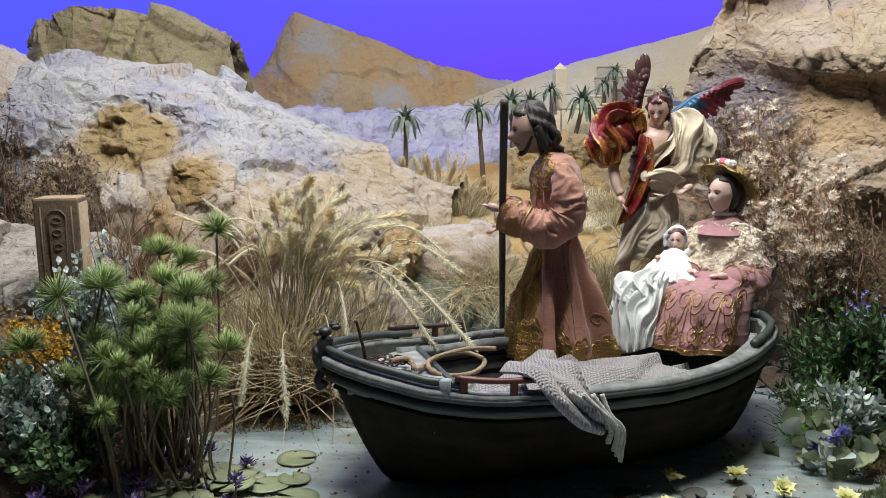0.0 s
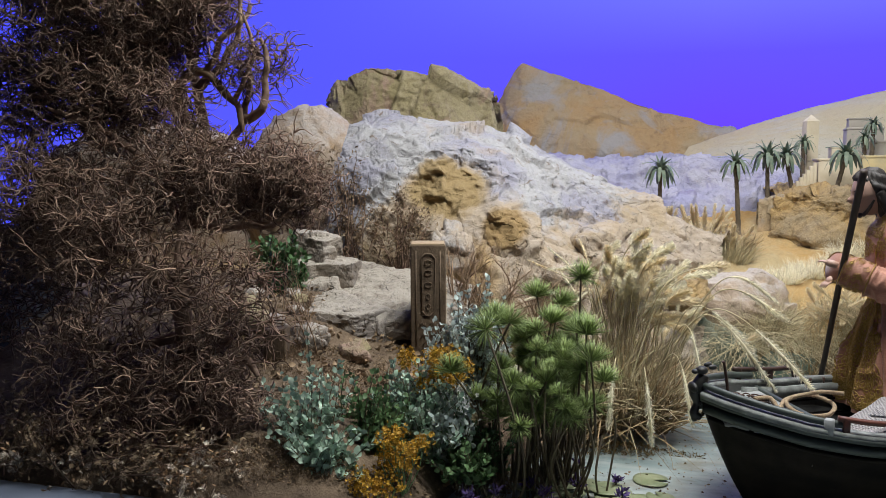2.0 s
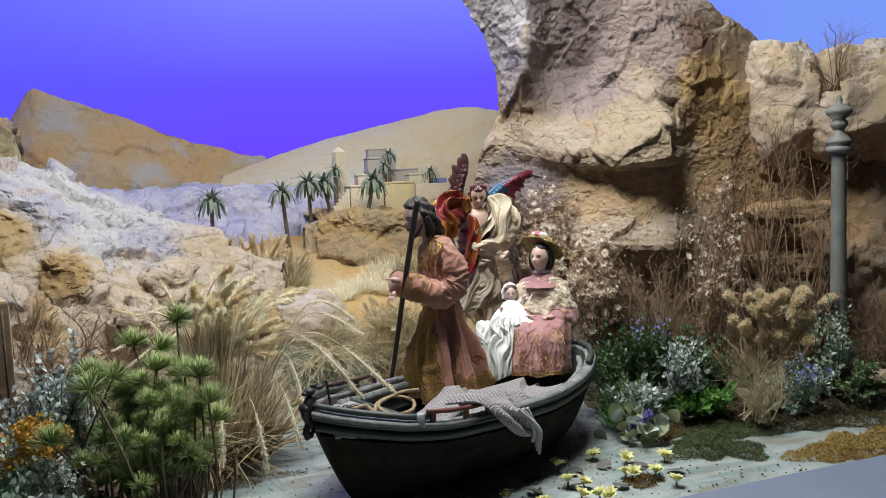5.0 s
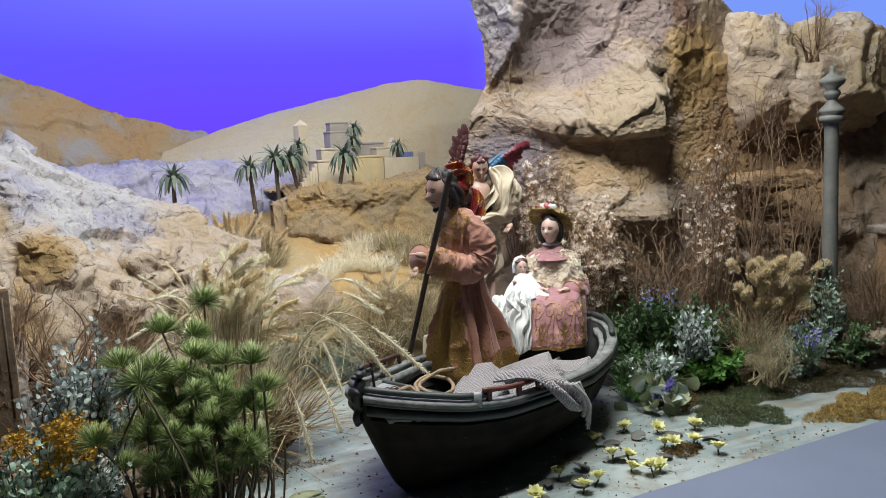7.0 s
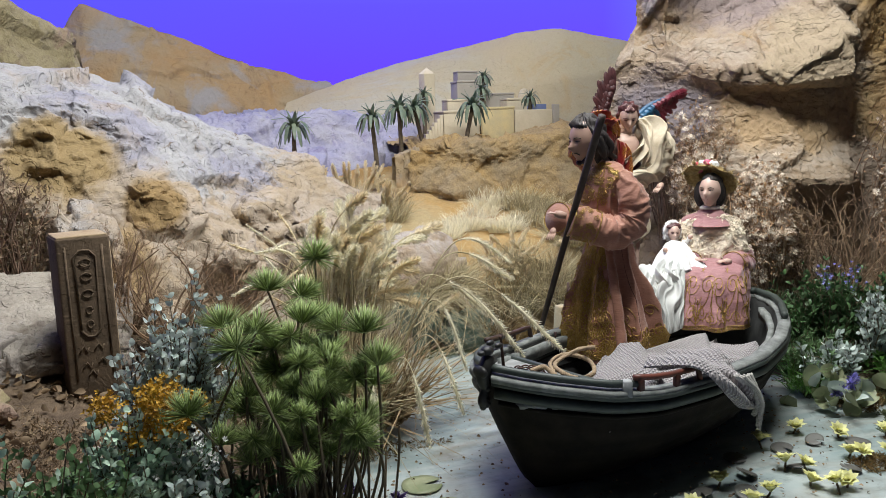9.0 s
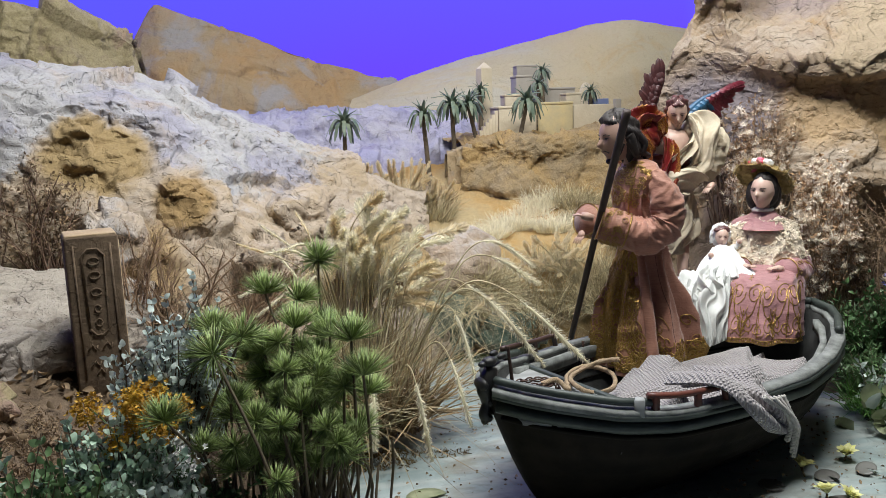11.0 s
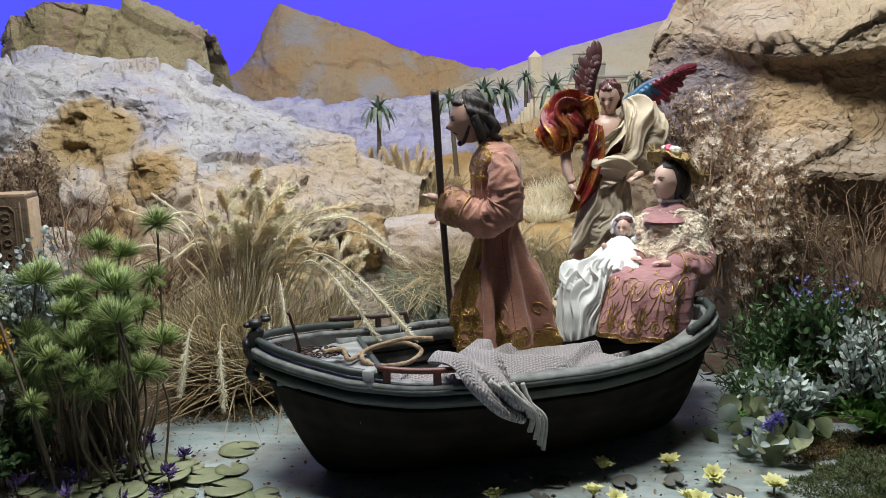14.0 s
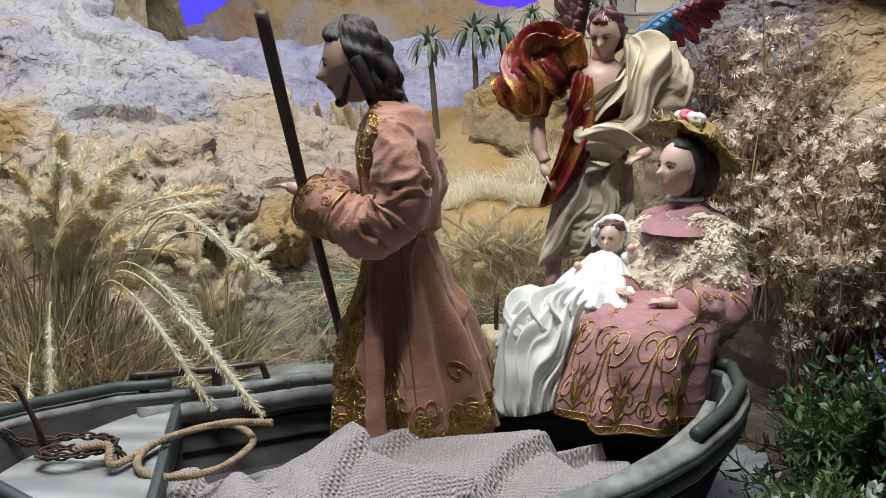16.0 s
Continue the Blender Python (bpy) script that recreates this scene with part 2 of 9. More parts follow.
def rock_mat(name, main, second, stain, f1=4.0, pale=None, rough=0.9, relief=0.006, patch=None, white=None, washes=(), grain=1.0):
    def build(nt, b):
        a = mix(nt, ramp(nt, noise_of(nt, f1, 5, 0.6, 0.4), [(0.38, (0, 0, 0)), (0.62, (1, 1, 1))]), main, second)
        c = mix(nt, ramp(nt, noise_of(nt, f1 * 2.7, 6, 0.65, 0.8), [(0.54, (0, 0, 0)), (0.7, (0.8, 0.8, 0.8))]), a, stain)
        if patch:
            c = mix(nt, ramp(nt, noise_of(nt, f1 * 0.8, 5, 0.62, 0.9), [(0.50, (0, 0, 0)), (0.60, (0.9, 0.9, 0.9))]), c, patch)
        # faces that look up take the paler colour, broken up by noise
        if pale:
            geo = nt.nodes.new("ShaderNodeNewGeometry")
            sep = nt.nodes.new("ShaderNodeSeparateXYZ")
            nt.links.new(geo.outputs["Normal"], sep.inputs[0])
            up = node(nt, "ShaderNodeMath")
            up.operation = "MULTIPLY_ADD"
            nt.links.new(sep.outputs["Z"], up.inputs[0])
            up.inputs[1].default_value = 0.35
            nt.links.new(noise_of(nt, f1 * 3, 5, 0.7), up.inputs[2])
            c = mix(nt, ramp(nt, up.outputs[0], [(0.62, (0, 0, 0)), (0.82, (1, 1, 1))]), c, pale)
        if white:
            # white paint brushed over the upper faces, left off the hollows
            co = nt.nodes.new("ShaderNodeTexCoord").outputs["Object"]
            sx = nt.nodes.new("ShaderNodeSeparateXYZ")
            nt.links.new(co, sx.inputs[0])

            def calc(op, p, q=None):
                m = nt.nodes.new("ShaderNodeMath")
                m.operation = op
                for i, w in enumerate((p, q)):
                    if isinstance(w, (int, float)):
                        m.inputs[i].default_value = w
                    elif w is not None:
                        nt.links.new(w, m.inputs[i])
                return m.outputs[0]

            line = calc("ADD", sx.outputs["Z"], calc("MULTIPLY", sx.outputs["X"], -0.42))
            level = calc("MULTIPLY", calc("SUBTRACT", line, 0.72), 4.0)
            for hx, hy, hz, hr in white:
                d = nt.nodes.new("ShaderNodeVectorMath")
                d.operation = "DISTANCE"
                nt.links.new(co, d.inputs[0])
                d.inputs[1].default_value = (hx, hy, hz)
                gap = calc("MULTIPLY", calc("SUBTRACT", d.outputs["Value"], hr), 9.0)
                level = calc("MINIMUM", level, gap)
            lim = calc("ADD", level, calc("MULTIPLY", noise_of(nt, 5.0, 7, 0.72, 0.6), 2.0))
            lav = mix(nt, ramp(nt, noise_of(nt, 5.0, 4, 0.6), [(0.45, (0, 0, 0)), (0.6, (1, 1, 1))]), (0.40, 0.39, 0.395), (0.31, 0.30, 0.355))
            lav = mix(nt, ramp(nt, noise_of(nt, 2.6, 6, 0.65, 0.8), [(0.50, (0, 0, 0)), (0.62, (0.8, 0.8, 0.8))]), lav, (0.39, 0.32, 0.26))
            c = mix(nt, ramp(nt, lim, [(0.70, (0, 0, 0)), (1.0, (1, 1, 1))]), c, lav)
            c = mix(nt, ramp(nt, noise_of(nt, 22, 8, 0.75, 1.2), [(0.58, (0, 0, 0)), (0.64, (0.85, 0.85, 0.85))]), c, (0.20, 0.145, 0.11))
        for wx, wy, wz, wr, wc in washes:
            # a ragged-edged wash of another paint; the cliff's darkest one is painted shade
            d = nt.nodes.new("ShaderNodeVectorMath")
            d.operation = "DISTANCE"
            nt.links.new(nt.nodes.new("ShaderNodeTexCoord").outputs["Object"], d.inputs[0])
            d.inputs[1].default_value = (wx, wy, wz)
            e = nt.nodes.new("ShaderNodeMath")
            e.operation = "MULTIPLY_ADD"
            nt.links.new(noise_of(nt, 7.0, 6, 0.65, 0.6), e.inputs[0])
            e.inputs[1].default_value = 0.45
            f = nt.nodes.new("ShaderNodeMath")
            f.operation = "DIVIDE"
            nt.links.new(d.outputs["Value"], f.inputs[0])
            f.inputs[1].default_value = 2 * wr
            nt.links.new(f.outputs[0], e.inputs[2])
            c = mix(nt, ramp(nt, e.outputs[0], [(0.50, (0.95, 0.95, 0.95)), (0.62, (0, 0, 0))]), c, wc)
        # small scars where the paint is off
        c = mix(nt, ramp(nt, noise_of(nt, 34, 7, 0.7, 1.0), [(0.60, (0, 0, 0)), (0.66, (0.55 * grain,) * 3)]), c, tuple(0.45 * q for q in main))
        g = noise_of(nt, 60, 8, 0.7)
        c = mix(nt, 0.5 * grain, c, ramp(nt, noise_of(nt, 170, 4, 0.7), [(0.35, (0.55, 0.53, 0.5)), (0.55, (1.0, 1.0, 1.0))]), "MULTIPLY")
        c = mix(nt, 0.42 * grain, c, ramp(nt, g, [(0.3, (0.55, 0.52, 0.48)), (0.7, (1.0, 1.0, 1.0))]), "MULTIPLY")
        nt.links.new(c, b.inputs["Base Color"])
        b.inputs["Roughness"].default_value = rough
        h = mix(nt, 0.5, noise_of(nt, 28, 8, 0.7, 0.5), noise_of(nt, 110, 5, 0.6))
        if grain < 1:
            h = mix(nt, grain, noise_of(nt, 9, 3, 0.5, 0.5), h)
        # torn edges where one coat of plaster ends on the next
        coat = [(0.42, (0, 0, 0)), (0.432, (0.4, 0.4, 0.4)), (0.51, (0.4, 0.4, 0.4)), (0.522, (0.75, 0.75, 0.75)), (0.60, (0.75, 0.75, 0.75)), (0.61, (1, 1, 1))]
        h = mix(nt, 0.42 if grain >= 1 else 0.56, h, ramp(nt, noise_of(nt, 7.5, 5, 0.55, 0.3), coat))
        h = mix(nt, 0.2, h, ramp(nt, noise_of(nt, 22, 4, 0.5, 0.3), coat))
        bump(nt, b, h, 1.0, relief * 2.2)
    return material(name, build)


def plain_mat(name, colour, second=None, f=30.0, rough=0.7, metal=0.0, relief=0.0, bf=120.0, sheen=0.0, island=0.0, gloss=0.5, through=0.18):
    def build(nt, b):
        second_ = second or tuple(0.72 * c for c in colour)
        c = mix(nt, ramp(nt, noise_of(nt, f, 5, 0.6), [(0.35, (0, 0, 0)), (0.68, (1, 1, 1))]), colour, second_)
        if island:
            geo = nt.nodes.new("ShaderNodeNewGeometry")
            c = mix(nt, 1.0, c, ramp(nt, geo.outputs["Random Per Island"], [(0, (1 - island,) * 3), (1, (1 + island * 0.6,) * 3)]), "MULTIPLY")
        nt.links.new(c, b.inputs["Base Color"])
        b.inputs["Roughness"].default_value = rough
        b.inputs["Metallic"].default_value = metal
        b.inputs["Specular IOR Level"].default_value = gloss
        if sheen:
            b.inputs["Sheen Weight"].default_value = sheen
        if island:
            # thin leaves let some light through
            tr = nt.nodes.new("ShaderNodeBsdfTranslucent")
            nt.links.new(c, tr.inputs["Color"])
            ms = nt.nodes.new("ShaderNodeMixShader")
            ms.inputs[0].default_value = through
            nt.links.new(b.outputs[0], ms.inputs[1])
            nt.links.new(tr.outputs[0], ms.inputs[2])
            nt.links.new(ms.outputs[0], nt.nodes["Material Output"].inputs[0])
        if relief:
            bump(nt, b, noise_of(nt, bf, 6, 0.65), 0.6, relief)
    return material(name, build)


def glow_mat(name):
    """The lit sky behind the stage: violet blue, paler towards the top and the ends."""
    m = bpy.data.materials.new(name)
    m.use_nodes = True
    nt = m.node_tree
    nt.nodes.remove(nt.nodes["Principled BSDF"])
    em = nt.nodes.new("ShaderNodeEmission")
    co = nt.nodes.new("ShaderNodeTexCoord")
    sep = nt.nodes.new("ShaderNodeSeparateXYZ")
    nt.links.new(co.outputs["Object"], sep.inputs[0])
    mp = node(nt, "ShaderNodeMapRange")
    mp.inputs["From Min"].default_value, mp.inputs["From Max"].default_value = 0.9, 2.4
    nt.links.new(sep.outputs["Z"], mp.inputs["Value"])
    up = ramp(nt, mp.outputs[0], [(0.0, (0.130, 0.055, 1.0)), (0.35, (0.118, 0.08, 1.0)), (1.0, (0.20, 0.27, 1.0))])
    mx = node(nt, "ShaderNodeMapRange")
    mx.inputs["From Min"].default_value, mx.inputs["From Max"].default_value = 2.2, 3.6
    nt.links.new(sep.outputs["X"], mx.inputs["Value"])
    ml = node(nt, "ShaderNodeMapRange")
    ml.inputs["From Min"].default_value, ml.inputs["From Max"].default_value = -2.6, 0.2
    nt.links.new(sep.outputs["X"], ml.inputs["Value"])
    up = mix(nt, ml.outputs[0], (0.085, 0.092, 1.0), up)
    c = mix(nt, mx.outputs[0], up, (0.17, 0.28, 0.82))
    nt.links.new(c, em.inputs["Color"])
    em.inputs["Strength"].default_value = 1.2
    nt.links.new(em.outputs[0], nt.nodes["Material Output"].inputs[0])
    return m


SKY = glow_mat("lit_sky")
STONE_PALE = rock_mat("pale_plaster_rock", (0.40, 0.31, 0.21), (0.44, 0.37, 0.31), (0.36, 0.26, 0.14), 4.5, relief=0.009, grain=0.6, white=((-0.82, 2.1, 0.60, 0.16), (-0.63, 2.02, 0.46, 0.16), (-0.95, 2.0, 0.45, 0.16), (-0.45, 1.95, 0.3, 0.2)), washes=((-0.84, 2.12, 0.60, 0.18, (0.30, 0.21, 0.095)), (-0.63, 2.06, 0.48, 0.11, (0.30, 0.195, 0.08)), (-0.74, 2.0, 0.34, 0.16, (0.42, 0.29, 0.145))))
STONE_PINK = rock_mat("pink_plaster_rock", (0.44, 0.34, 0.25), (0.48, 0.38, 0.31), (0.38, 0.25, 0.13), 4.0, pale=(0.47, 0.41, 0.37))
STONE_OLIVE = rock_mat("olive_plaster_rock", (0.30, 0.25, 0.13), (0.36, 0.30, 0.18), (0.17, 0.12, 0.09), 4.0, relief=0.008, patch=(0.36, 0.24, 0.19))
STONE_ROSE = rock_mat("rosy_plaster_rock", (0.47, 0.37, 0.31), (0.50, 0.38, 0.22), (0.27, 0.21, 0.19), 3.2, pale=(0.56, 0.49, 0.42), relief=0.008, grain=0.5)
STONE_HILL = rock_mat("ochre_hill", (0.44, 0.27, 0.12), (0.40, 0.30, 0.18), (0.22, 0.15, 0.09), 3.0, relief=0.008, patch=(0.36, 0.34, 0.33), grain=0.5)
STONE_SAND = rock_mat("sand_hill", (0.52, 0.42, 0.26), (0.50, 0.43, 0.30), (0.50, 0.35, 0.18), 1.6, relief=0.005, patch=(0.50, 0.46, 0.37), grain=0.3)
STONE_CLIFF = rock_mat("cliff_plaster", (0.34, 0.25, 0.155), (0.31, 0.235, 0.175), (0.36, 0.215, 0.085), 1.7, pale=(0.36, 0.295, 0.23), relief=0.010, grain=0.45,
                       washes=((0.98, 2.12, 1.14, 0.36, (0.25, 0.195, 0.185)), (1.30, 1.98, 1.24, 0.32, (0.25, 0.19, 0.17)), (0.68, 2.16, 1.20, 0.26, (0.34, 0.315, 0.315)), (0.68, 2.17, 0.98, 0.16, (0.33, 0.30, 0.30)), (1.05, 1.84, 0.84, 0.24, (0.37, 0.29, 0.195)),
                               # the last, purple-grey wash paints in shade behind the dry bushes
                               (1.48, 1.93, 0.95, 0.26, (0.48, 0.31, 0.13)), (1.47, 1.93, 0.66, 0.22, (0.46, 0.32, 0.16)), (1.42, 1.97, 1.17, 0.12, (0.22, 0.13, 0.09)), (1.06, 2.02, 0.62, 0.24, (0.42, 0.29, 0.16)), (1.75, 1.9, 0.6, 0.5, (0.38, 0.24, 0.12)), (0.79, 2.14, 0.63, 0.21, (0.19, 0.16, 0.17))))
STONE_BANK = rock_mat("ochre_bank_rock", (0.42, 0.28, 0.12), (0.33, 0.25, 0.15), (0.17, 0.115, 0.07), 7.0, relief=0.008)
STONE_LAV = rock_mat("lavender_rock", (0.33, 0.32, 0.46), (0.45, 0.43, 0.49), (0.22, 0.19, 0.34), 5.0, grain=0.6, relief=0.008)
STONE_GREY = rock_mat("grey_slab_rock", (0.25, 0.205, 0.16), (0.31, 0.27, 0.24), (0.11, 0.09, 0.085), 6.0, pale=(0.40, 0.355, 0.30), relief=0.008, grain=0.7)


def build_earth(nt, b):
    """Brown soil with litter near the water, pale sand up the slope."""
    soil = mix(nt, ramp(nt, noise_of(nt, 14, 6, 0.7, 0.5), [(0.35, (0, 0, 0)), (0.65, (1, 1, 1))]), (0.105, 0.070, 0.045), (0.24, 0.17, 0.11))
    sand = mix(nt, ramp(nt, noise_of(nt, 4, 5, 0.6, 0.5), [(0.4, (0, 0, 0)), (0.6, (1, 1, 1))]), (0.48, 0.37, 0.20), (0.50, 0.30, 0.10))
    sx = nt.nodes.new("ShaderNodeSeparateXYZ")
    nt.links.new(nt.nodes.new("ShaderNodeTexCoord").outputs["Object"], sx.inputs[0])
    ad = node(nt, "ShaderNodeMath")
    ad.operation = "MULTIPLY_ADD"
    nt.links.new(noise_of(nt, 6, 5, 0.7), ad.inputs[0])
    ad.inputs[1].default_value = 0.5
    nt.links.new(sx.outputs["Y"], ad.inputs[2])
    mp = node(nt, "ShaderNodeMapRange")
    mp.inputs["From Min"].default_value, mp.inputs["From Max"].default_value = 2.25, 2.5
    nt.links.new(ad.outputs[0], mp.inputs["Value"])
    c = mix(nt, mp.outputs[0], soil, sand)
    c = mix(nt, 0.5, c, ramp(nt, noise_of(nt, 90, 6, 0.7), [(0.3, (0.45, 0.42, 0.4)), (0.7, (1, 1, 1))]), "MULTIPLY")
    nt.links.new(c, b.inputs["Base Color"])
    b.inputs["Roughness"].default_value = 0.95
    bump(nt, b, noise_of(nt, 60, 8, 0.7), 0.9, 0.01)


EARTH = material("soil_and_sand", build_earth)
WOOD_DARK = plain_mat("dark_hull_paint", (0.0075, 0.0060, 0.0048), (0.020, 0.015, 0.011), 18, 0.75, relief=0.002, bf=60, gloss=0.14)
INNER = plain_mat("grey_boat_lining", (0.075, 0.076, 0.073), (0.035, 0.035, 0.034), 22, 0.75, relief=0.002, bf=50, gloss=0.3)
RAIL_PALE = plain_mat("worn_pale_rail_paint", (0.27, 0.28, 0.265), (0.11, 0.115, 0.108), 34, 0.75, relief=0.003, bf=70, gloss=0.3)
WOOD_GREY = plain_mat("grey_green_rail_paint", (0.058, 0.070, 0.062), (0.028, 0.035, 0.031), 25, 0.5, relief=0.001)
SKIN = plain_mat("painted_skin", (0.64, 0.45, 0.37), (0.58, 0.38, 0.30), 12, 0.42)
SKIN_TAN = plain_mat("tan_painted_skin", (0.42, 0.27, 0.21), (0.36, 0.22, 0.165), 12, 0.45)
HAIR = plain_mat("dark_painted_hair", (0.022, 0.019, 0.019), (0.050, 0.040, 0.036), 60, 0.6, relief=0.002, bf=140, gloss=0.35)
STAND_GREY = plain_mat("blue_grey_board", (0.17, 0.20, 0.27), (0.16, 0.185, 0.25), 6, 0.5, relief=0.0005)
BLACK = plain_mat("black_side_wall", (0.012, 0.013, 0.016), (0.02, 0.02, 0.024), 6, 0.8)


def satin(name, colour, second, rough=0.58):
    """Slubbed satin: thin crosswise threads, soft crumples and a low sheen."""
    def build(nt, b):
        co = nt.nodes.new("ShaderNodeTexCoord").outputs["Object"]
        mp = nt.nodes.new("ShaderNodeMapping")
        mp.inputs["Scale"].default_value = (70, 70, 900)
        nt.links.new(co, mp.inputs["Vector"])
        slub = node(nt, "ShaderNodeTexNoise", Scale=1.0, Detail=3.0)
        nt.links.new(mp.outputs[0], slub.inputs["Vector"])
        c = mix(nt, ramp(nt, noise_of(nt, 22, 5, 0.6), [(0.35, (0, 0, 0)), (0.68, (1, 1, 1))]), colour, second)
        c = mix(nt, 0.45, c, ramp(nt, slub.outputs["Fac"], [(0.35, (0.6, 0.58, 0.56)), (0.6, (1, 1, 1))]), "MULTIPLY")
        nt.links.new(c, b.inputs["Base Color"])
        b.inputs["Roughness"].default_value = rough
        b.inputs["Specular IOR Level"].default_value = 0.3
        b.inputs["Sheen Weight"].default_value = 0.25
        fold = ramp(nt, noise_of(nt, 42, 3, 0.5, 1.2), [(0.40, (0, 0, 0)), (0.50, (1, 1, 1)), (0.60, (0, 0, 0))])
        bump(nt, b, mix(nt, 0.4, fold, slub.outputs["Fac"]), 0.4, 0.0012)
    return material(name, build)


def wave_mat(name, colour, second, scale, rough=0.8, relief=0.003, direction="X", distort=2.0, sheen=0.3):
    """Ribbed cloth or grained wood."""
    def build(nt, b):
        w = nt.nodes.new("ShaderNodeTexWave")
        w.bands_direction = direction
        w.inputs["Scale"].default_value, w.inputs["Distortion"].default_value, w.inputs["Detail"].default_value = scale, distort, 2
        nt.links.new(nt.nodes.new("ShaderNodeTexCoord").outputs["Object"], w.inputs["Vector"])
        c = mix(nt, w.outputs["Fac"], second, colour)
        c = mix(nt, 0.4, c, ramp(nt, noise_of(nt, 20, 5, 0.6), [(0.3, (0.5, 0.5, 0.5)), (0.7, (1, 1, 1))]), "MULTIPLY")
        nt.links.new(c, b.inputs["Base Color"])
        b.inputs["Roughness"].default_value = rough
        b.inputs["Sheen Weight"].default_value = sheen
        bump(nt, b, w.outputs["Fac"], 0.8, relief)
    return material(name, build)


def lame(name, ground, gold):
    """Crimson cloth with worn patches of glittering gold thread."""
    def build(nt, b):
        area = ramp(nt, noise_of(nt, 17, 4, 0.6, 0.6), [(0.46, (0, 0, 0)), (0.56, (1, 1, 1))])
        fleck = ramp(nt, noise_of(nt, 520, 2, 0.6), [(0.44, (0, 0, 0)), (0.54, (1, 1, 1))])
        m = mix(nt, 1.0, area, fleck, "MULTIPLY")
        nt.links.new(mix(nt, m, ground, gold), b.inputs["Base Color"])
        nt.links.new(m, b.inputs["Metallic"])
        b.inputs["Roughness"].default_value = 0.4
        bump(nt, b, noise_of(nt, 300, 3), 0.5, 0.001)
    return material(name, build)


GOLD_C = (0.46, 0.31, 0.10)
GOLD = plain_mat("gold_thread", GOLD_C, (0.30, 0.18, 0.05), 300, 0.38, 0.85, 0.001, 400)
ROBE = satin("rust_satin", (0.42, 0.205, 0.14), (0.32, 0.145, 0.10))
ROBE_DARK = plain_mat("dark_rust_satin", (0.15, 0.06, 0.04), (0.10, 0.04, 0.03), 14, 0.6)
PINK = satin("dusty_pink_satin", (0.42, 0.215, 0.215), (0.34, 0.16, 0.17), 0.6)
FLEECE = plain_mat("cream_fleece", (0.84, 0.74, 0.60), (0.74, 0.62, 0.47), 60, 0.95, relief=0.004, bf=200)
CREAM = plain_mat("cream_linen", (0.60, 0.52, 0.40), (0.47, 0.39, 0.28), 30, 0.9, relief=0.0015, bf=480, gloss=0.2)
WHITE = plain_mat("white_satin", (0.82, 0.81, 0.80), (0.72, 0.71, 0.69), 14, 0.45, relief=0.002, bf=40)
GAUZE = plain_mat("off_white_gauze", (0.64, 0.64, 0.61), (0.50, 0.51, 0.49), 14, 0.85, relief=0.002, bf=60)
CRIMSON = lame("crimson_gold_lame", (0.17, 0.012, 0.012), (0.60, 0.34, 0.07))
CRIMSON_P = plain_mat("crimson_velvet", (0.15, 0.012, 0.014), (0.08, 0.008, 0.01), 25, 0.6, sheen=0.3)
WING_RED = plain_mat("maroon_feathers", (0.22, 0.025, 0.045), (0.10, 0.012, 0.022), 50, 0.45)
WING_BLUE = plain_mat("blue_feathers", (0.03, 0.13, 0.25), (0.012, 0.045, 0.10), 50, 0.45)
WING_DARK = plain_mat("dark_brown_feathers", (0.09, 0.028, 0.028), (0.04, 0.014, 0.016), 50, 0.5)
HAIR_RED = plain_mat("auburn_painted_hair", (0.13, 0.05, 0.05), (0.08, 0.03, 0.03), 60, 0.5)
STRAW = plain_mat("gold_straw", (0.50, 0.37, 0.15), (0.26, 0.17, 0.06), 150, 0.55, 0.25, 0.006, 160)
ROSE = plain_mat("red_silk_flower", (0.55, 0.03, 0.05), (0.6, 0.2, 0.3), 60, 0.6)
STAFF_WOOD = plain_mat("dark_staff_wood", (0.055, 0.035, 0.025), (0.03, 0.02, 0.015), 40, 0.6, relief=0.001)
def build_knit(nt, b):
    """Rows of coarse knitted stitches."""
    co = nt.nodes.new("ShaderNodeTexCoord").outputs["Object"]
    w = []
    for way, sc in (("X", 60.0), ("Y", 70.0)):
        q = nt.nodes.new("ShaderNodeTexWave")
        q.bands_direction = way
        q.inputs["Scale"].default_value, q.inputs["Distortion"].default_value, q.inputs["Detail"].default_value = sc, 5.0, 1.5
        nt.links.new(co, q.inputs["Vector"])
        w.append(q.outputs["Fac"])
    st = mix(nt, 1.0, w[0], mix(nt, 0.9, (1.0, 1.0, 1.0), w[1]), "MULTIPLY")
    c = mix(nt, ramp(nt, st, [(0.0, (0, 0, 0)), (0.45, (1, 1, 1))]), (0.29, 0.262, 0.26), (0.43, 0.39, 0.385))
    c = mix(nt, 0.35, c, ramp(nt, noise_of(nt, 30, 5, 0.6), [(0.3, (0.6, 0.6, 0.6)), (0.7, (1, 1, 1))]), "MULTIPLY")
    nt.links.new(c, b.inputs["Base Color"])
    b.inputs["Roughness"].default_value = 0.95
    b.inputs["Sheen Weight"].default_value = 0.3
    bump(nt, b, st, 0.8, 0.004)


